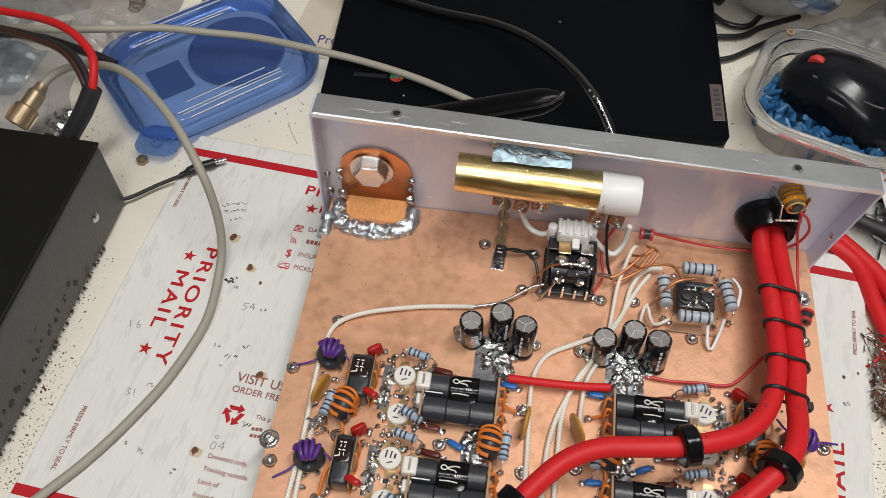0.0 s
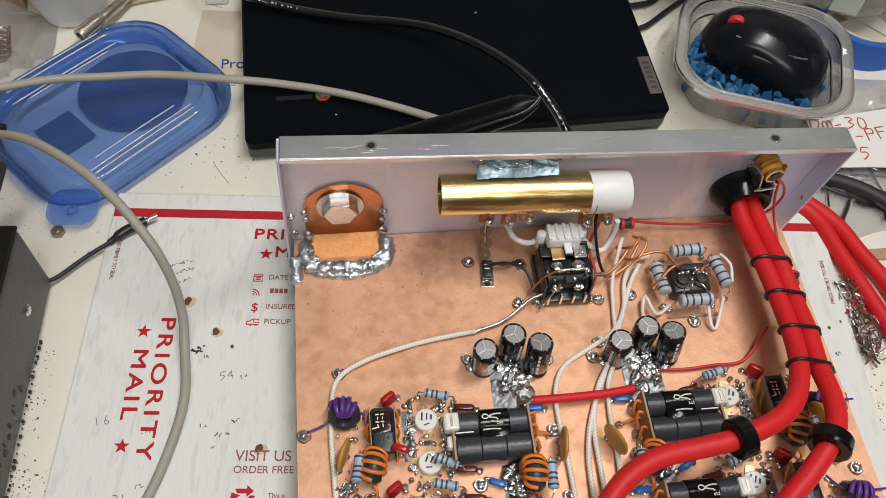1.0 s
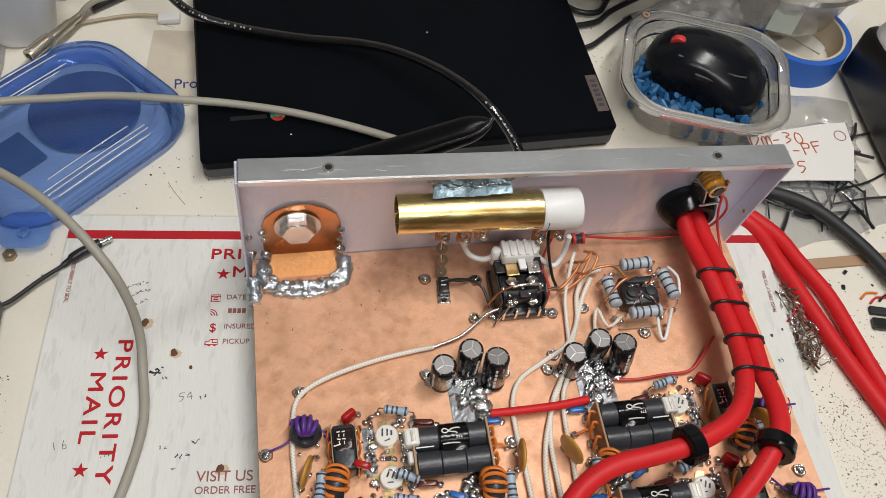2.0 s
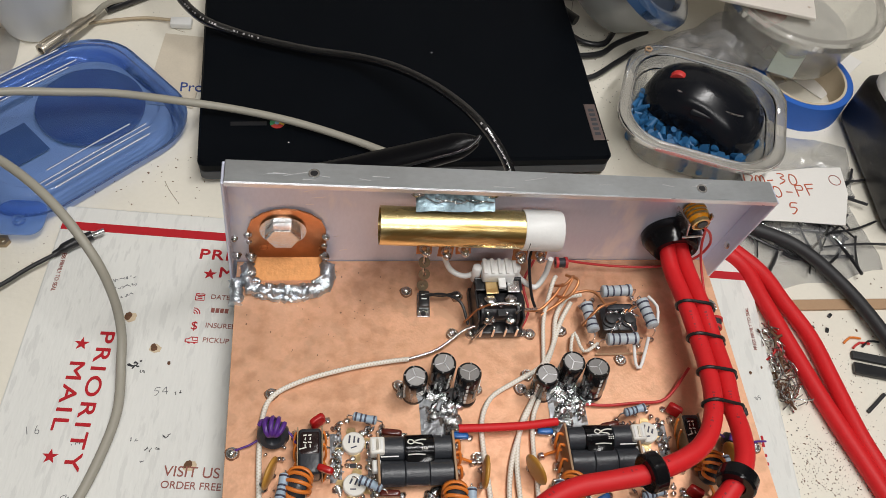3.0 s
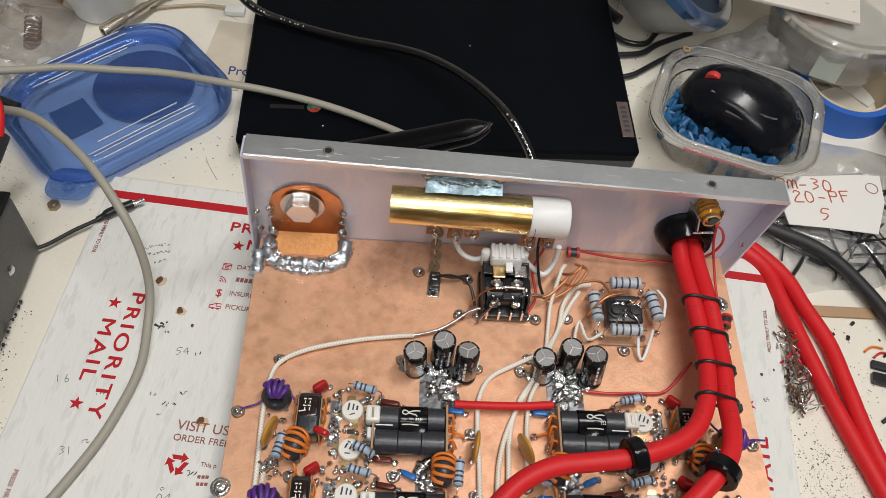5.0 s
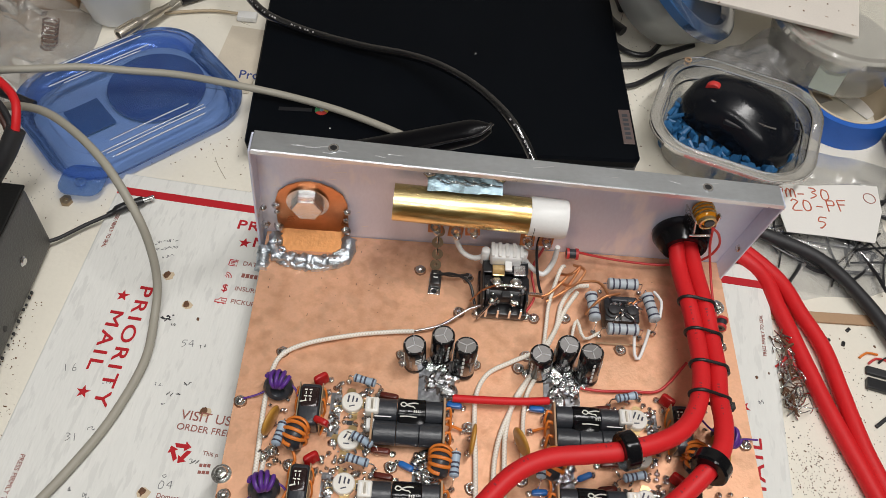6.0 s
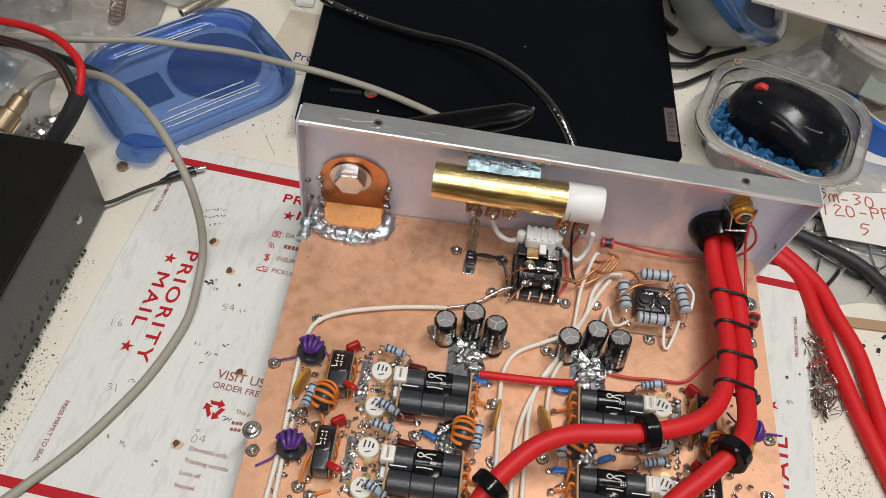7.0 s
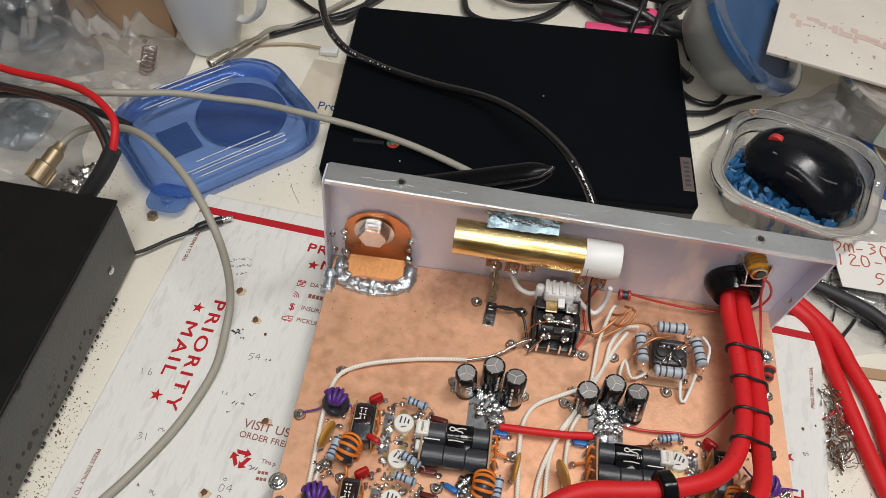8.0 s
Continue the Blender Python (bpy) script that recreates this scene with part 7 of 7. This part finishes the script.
sticks("component_leads", 30, (0.405, 0.490, 0.025, 0.085), (0.0015, 0.006), BLACKPL, "dark component leads inside the clear bag", 4, (0.0006, 0.0016), (0.02, 0.045))
sticks("component_leads", 22, (0.410, 0.490, 0.025, 0.080), (0.0015, 0.006), STEEL, "bright component leads inside the clear bag", 14, (0.0004, 0.0008), (0.015, 0.04))
sticks("wire_clippings", 60, (0.396, 0.409, -0.078, -0.024), (0.001, 0.010), STEEL, "heap of clipped bright wire ends on the bench", 6, (0.0003, 0.0006), (0.006, 0.016), 0.6)
sticks("wire_clippings", 36, (0.396, 0.409, -0.078, -0.024), (0.001, 0.009), BURN, "heap of dark wire ends on the bench", 7, (0.0003, 0.0009), (0.004, 0.012), 0.6)
sticks("wire_clippings", 6, (0.398, 0.412, -0.085, -0.03), (0.002, 0.006), REDTHIN, "short red wire ends on the bench", 17, (0.0006, 0.0009), (0.012, 0.02))
sticks("black_leads", 9, (0.470, 0.520, 0.030, 0.120), (0.003, 0.006), BLACKPL, "black component leads on the bench", 19, (0.0008, 0.0016), (0.02, 0.06))
sticks("wire_clippings", 34, (-0.152, -0.130, 0.055, 0.086), (0.001, 0.012), STEEL, "bright fittings heaped behind the power supply", 23, (0.0010, 0.0026), (0.004, 0.009), 0.8)


def crumbs(name, n, areas, seed, label, size=(0.0002, 0.0007)):
    """Fine dark grit scattered on the bench."""
    rn = random.Random(seed)
    b = bmesh.new()
    for k in range(n):
        x0, x1, y0, y1 = areas[k % len(areas)]
        s = rn.uniform(*size) * (1.8 if rn.random() < 0.06 else 1)
        bmesh.ops.create_cone(b, segments=5, cap_ends=True, radius1=s, radius2=s * 0.4, depth=s, matrix=pose(rn.uniform(x0, x1), rn.uniform(y0, y1) , s * 0.4, 0, 0, rn.uniform(0, 90)) @ Matrix.Diagonal((1, rn.uniform(0.5, 2.0), 1, 1)))
    return tagged(part(name, b, BURN), label, "dirt", kind="stuff")


crumbs("grit", 460, [(-0.083, -0.060, -0.2, -0.10), (-0.083, -0.052, -0.2, -0.12), (-0.080, -0.068, -0.2, -0.03)], 41, "dark grit along the power supply", (0.00015, 0.0005))
crumbs("grit", 900, [(0.392, 0.440, -0.19, -0.085), (0.392, 0.43, -0.16, -0.10), (0.40, 0.50, -0.19, -0.05)], 42, "dark grit scattered beside the carton", (0.00014, 0.00042))
crumbs("grit", 160, [(0.03, 0.30, 0.065, 0.10), (-0.02, 0.06, 0.08, 0.12), (0.31, 0.36, 0.06, 0.30), (0.42, 0.50, -0.05, 0.02), (-0.14, 0.0, 0.03, 0.1)], 43, "a few dark specks on the bench", (0.0002, 0.0006))

# ---- tape, containers and boxes at the back ----
roll = thing("tape_roll", pose(0.4950, 0.1920, 0.0, 0, 0, 0), "roll of blue masking tape on a pale card core", "tape roll")
part("tape", lathe([(0.0335, 0), (0.0385, 0), (0.0385, 0.024), (0.0335, 0.024)], 44, close=True), BLUETAPE, roll, smooth=40)
part("core", lathe([(0.0315, 0), (0.0334, 0), (0.0334, 0.0244), (0.0315, 0.0244)], 44, close=True), mat("tan_card", (0.62, 0.52, 0.38), 0.7), roll, smooth=40)
deli = thing("clear_container", pose(0.4850, 0.2310, 0.0246) @ Matrix.Diagonal((1.12, 1.12, 0.95, 1)), "round clear plastic container with a lid on the tape roll", "plastic container")
part("cup", lathe([(0, 0.0004), (0.041, 0.0004), (0.043, 0.002), (0.052, 0.046), (0.0515, 0.046), (0.0424, 0.0025), (0.0405, 0.0014), (0, 0.0014)], 44), CLEAR, deli, smooth=40)
part("lid", lathe([(0, 0.0500), (0.049, 0.0500), (0.0505, 0.0520), (0.0545, 0.0520), (0.0565, 0.0500), (0.0565, 0.0450), (0.0555, 0.0450), (0.0550, 0.0500), (0.0515, 0.0505), (0.0495, 0.0488), (0, 0.0488)], 44), CLEAR, deli, "clear plastic lid", smooth=40)
part("label", box(0.018, 0.001, 0.030, (0, -0.0475, 0.024), 0.0003), mat("pale_green_paper", (0.62, 0.68, 0.58), 0.7), deli, "pale green paper label").matrix_basis = pose(0, 0, 0, 0, 0, -22)
part("contents", lathe([(0, 0.002), (0.039, 0.002), (0.042, 0.020), (0, 0.024)], 30), mat("grey_parts", (0.25, 0.24, 0.23), 0.6, scale=220, var=0.9, bump=0.9), deli, "grey small parts", smooth=60)
part("contents", box(0.026, 0.018, 0.012, (-0.020, 0.008, 0.030), 0.003), REDTHIN, deli, "red small part").matrix_basis = pose(0, 0, 0, 0, 0, 30)
paper2 = thing("paper_slip", pose(0.5300, 0.2300, 0.001, 0, 0, 40), "white paper with black handwriting behind the tape", "paper")
part("sheet", box(0.07, 0.05, 0.0006, (0, 0, 0.0004)), PAPER, paper2)
lettering("Bt", 0.022, pose(-0.016, -0.012, 0.0008, 0, 0, -12), BLACKINK, paper2)

bowl = thing("plastic_bowl", look((0.3450, 0.2720, 0.0450), (0.3450 - 0.55, 0.2720 + 0.125, 0.0450 - 0.745)) @ Matrix.Diagonal((1.13, 1.13, 1.08, 1)), "frosted plastic bowl with a blue lid leaning over", "bowl")
part("bowl", lathe([(0, -0.016), (0.030, -0.016), (0.036, -0.012), (0.047, 0.012), (0.0505, 0.026), (0.0495, 0.026), (0.0460, 0.012), (0.035, -0.011), (0.029, -0.0145), (0, -0.0145)], 40), FROST, bowl, smooth=40)
part("lid", lathe([(0, 0.0265), (0.041, 0.0265), (0.043, 0.0310), (0.0505, 0.0310), (0.0535, 0.0290), (0.0535, 0.0230), (0.0525, 0.0230), (0.0520, 0.0285), (0.0500, 0.0300), (0.0440, 0.0300), (0.0420, 0.0255), (0, 0.0255)], 40), clear("blue_lid_plastic", (0.03, 0.10, 0.24), 0.14, 0.86, 0.75, 0.45), bowl, "blue plastic lid", smooth=40)
wbox = thing("white_carton", pose(0.3610, 0.2210, 0.0775, 0, 0, -15), "white carton sheet with faded pink tape and brown specks", "cardboard")
part("sheet", box(0.118, 0.150, 0.0028, (0.059, 0.075, 0.0014), 0.0006), mat("dirty_white_card", (0.66, 0.61, 0.55), 0.75, scale=25, stain=(0.30, 0.2, 0.13), stain_scale=110, stain_cut=0.69), wbox, smooth=40)
faded = mat("faded_pink", (0.60, 0.47, 0.42), 0.6)
rnd = random.Random(8)
for k in range(22):
    tp = part("tape", box(rnd.uniform(0.003, 0.011), rnd.uniform(0.002, 0.007), 0.0001), faded, wbox)
    tp.matrix_basis = pose(0.014 + 0.0045 * k + rnd.uniform(-0.002, 0.002), 0.052 + rnd.uniform(-0.006, 0.006), 0.00288 + 0.00002 * k, 0, 0, rnd.choice((0, 90)) + rnd.uniform(-4, 4))
for k in range(26):
    part("speck", lump(rnd.uniform(0.0003, 0.0010), 0.0002, k), BURN, wbox).matrix_basis = pose(rnd.uniform(0.02, 0.11), rnd.uniform(0.008, 0.09), 0.0028, 0, 0, rnd.uniform(0, 180))
black_case = thing("black_case", pose(0.5650, 0.1080, 0.0, 0, 0, -4), "black plastic case at the edge of the bench clutter", "case")
part("body", box(0.09, 0.12, 0.05, (0, 0, 0.026), 0.008, 3), BLACKPL, black_case, smooth=50)
part("cap", lathe([(0, 0.0), (0.018, 0.0), (0.02, 0.003), (0.02, 0.03), (0, 0.03)], 26, pose(-0.0350, 0.0300, 0.0500, 0, 30, 0)), WHITEPL, black_case, "cream plastic cap", smooth=40)
knob = tagged(part("plastic_disc", lathe([(0, 0.014), (0.010, 0.0135), (0.0125, 0.011), (0.0130, 0.0), (0, 0.0)], 28, pose(0.3470, 0.0800, 0.0)), mat("red_plastic", (0.55, 0.03, 0.03), 0.35), smooth=40), "small red plastic disc on the bench", "plastic disc")
tool = thing("black_tool", pose(0.4670, -0.0590, 0.0, 0, 0, -14), "flat black plastic clip tool on the bench", "tool")
part("bar", box(0.030, 0.008, 0.004, (0, 0.003, 0.002), 0.001), BLACKPL, tool)
part("bar", box(0.030, 0.006, 0.003, (0, 0.013, 0.0015), 0.001), BLACKRUB, tool)
part("stem", box(0.020, 0.0024, 0.002, (-0.016, -0.010, 0.001), 0.0006), BLACKRUB, tool).matrix_basis = pose(0, 0, 0, 0, 0, 50)
for q, (x, y, mt) in enumerate(((0.4600, -0.0300, ORANGE), (0.4650, -0.0340, REDTHIN), (0.4720, -0.0330, BLACKPL))):
    cable("wire_end", [(x - 0.006, y - 0.004, 0.0012), (x, y, 0.0012), (x + 0.007, y - 0.001, 0.0012)], 0.0008, mt, "short offcut of coloured wire", "wire", "wire offcuts", 6)
for x, y, a in ((0.436, -0.022, 20), (0.446, -0.024, 70), (0.452, -0.013, 40)):
    ch = thing("loose_chip", pose(x, y, 0.0, 0, 0, a), "tiny dark loose component on the bench", "component", "loose chips")
    part("body", box(0.0034, 0.0022, 0.0014, (0, 0, 0.0007), 0.0003), BLACKPL, ch)

brown = thing("brown_carton", pose(-0.1720, 0.2750, 0.0, 0, 0, 8), "brown kraft carton standing behind the plastic bags", "cardboard box")
part("body", box(0.085, 0.070, 0.13, (0, 0, 0.065), 0.002), BROWNCARD, brown)
part("flap", box(0.085, 0.030, 0.002, (0, -0.046, 0.123), 0.0006), BROWNCARD, brown).matrix_basis = pose(0, 0, 0.02, 8, 0, 0)
jug = thing("white_mug", pose(-0.0920, 0.2490, 0.0), "white plastic mug with a strap handle, narrowing to its foot", "mug")
part("body", lathe([(0, 0.0006), (0.020, 0.0006), (0.0235, 0.003), (0.0300, 0.030), (0.0370, 0.075), (0.0410, 0.115), (0.0395, 0.115), (0.0355, 0.075), (0.0285, 0.030), (0.0210, 0.005), (0, 0.005)], 40), mat("milky_plastic", (0.70, 0.71, 0.70), 0.35, var=0.05), jug, smooth=40)
part("handle", sweep([(0.034, -0.006, 0.085), (0.046, -0.012, 0.090), (0.056, -0.018, 0.078), (0.055, -0.020, 0.058), (0.042, -0.014, 0.040), (0.030, -0.006, 0.034)], 0.0050, 12, 0.003, squash=0.5), mat("milky_handle", (0.72, 0.72, 0.70), 0.35, var=0.05), jug, smooth=60)
mesh_bag = thing("spring_coil", pose(-0.1330, 0.2030, 0.010, 0, 20, 30), "small dark spring in a bag beside the carton", "spring")
part("coil", sweep([(0.0055 * math.cos(k * 0.7), 0.0055 * math.sin(k * 0.7), -0.014 + 0.00045 * k) for k in range(64)], 0.0008, 6, 0.003), BURN, mesh_bag, smooth=60)

rn = random.Random(71)
b = bmesh.new()
for k in range(80):
    s = rn.uniform(0.00012, 0.0004)
    x, y = rn.uniform(0.075, 0.345), rn.uniform(-0.185, 0.004)
    if rn.random() < 0.5:
        x, y = rn.gauss(0.125, 0.03), rn.gauss(-0.03, 0.02)
    bmesh.ops.create_cone(b, segments=5, cap_ends=True, radius1=s, radius2=s * 0.5, depth=s * 0.5, matrix=pose(min(0.35, max(0.075, x)), min(0.004, y), ZC + s * 0.2) @ Matrix.Diagonal((1, rn.uniform(0.6, 2.2), 1, 1)))
tagged(part("flux_specks", b, BURN), "dark flecks of burnt flux on the copper", "dirt", kind="stuff")
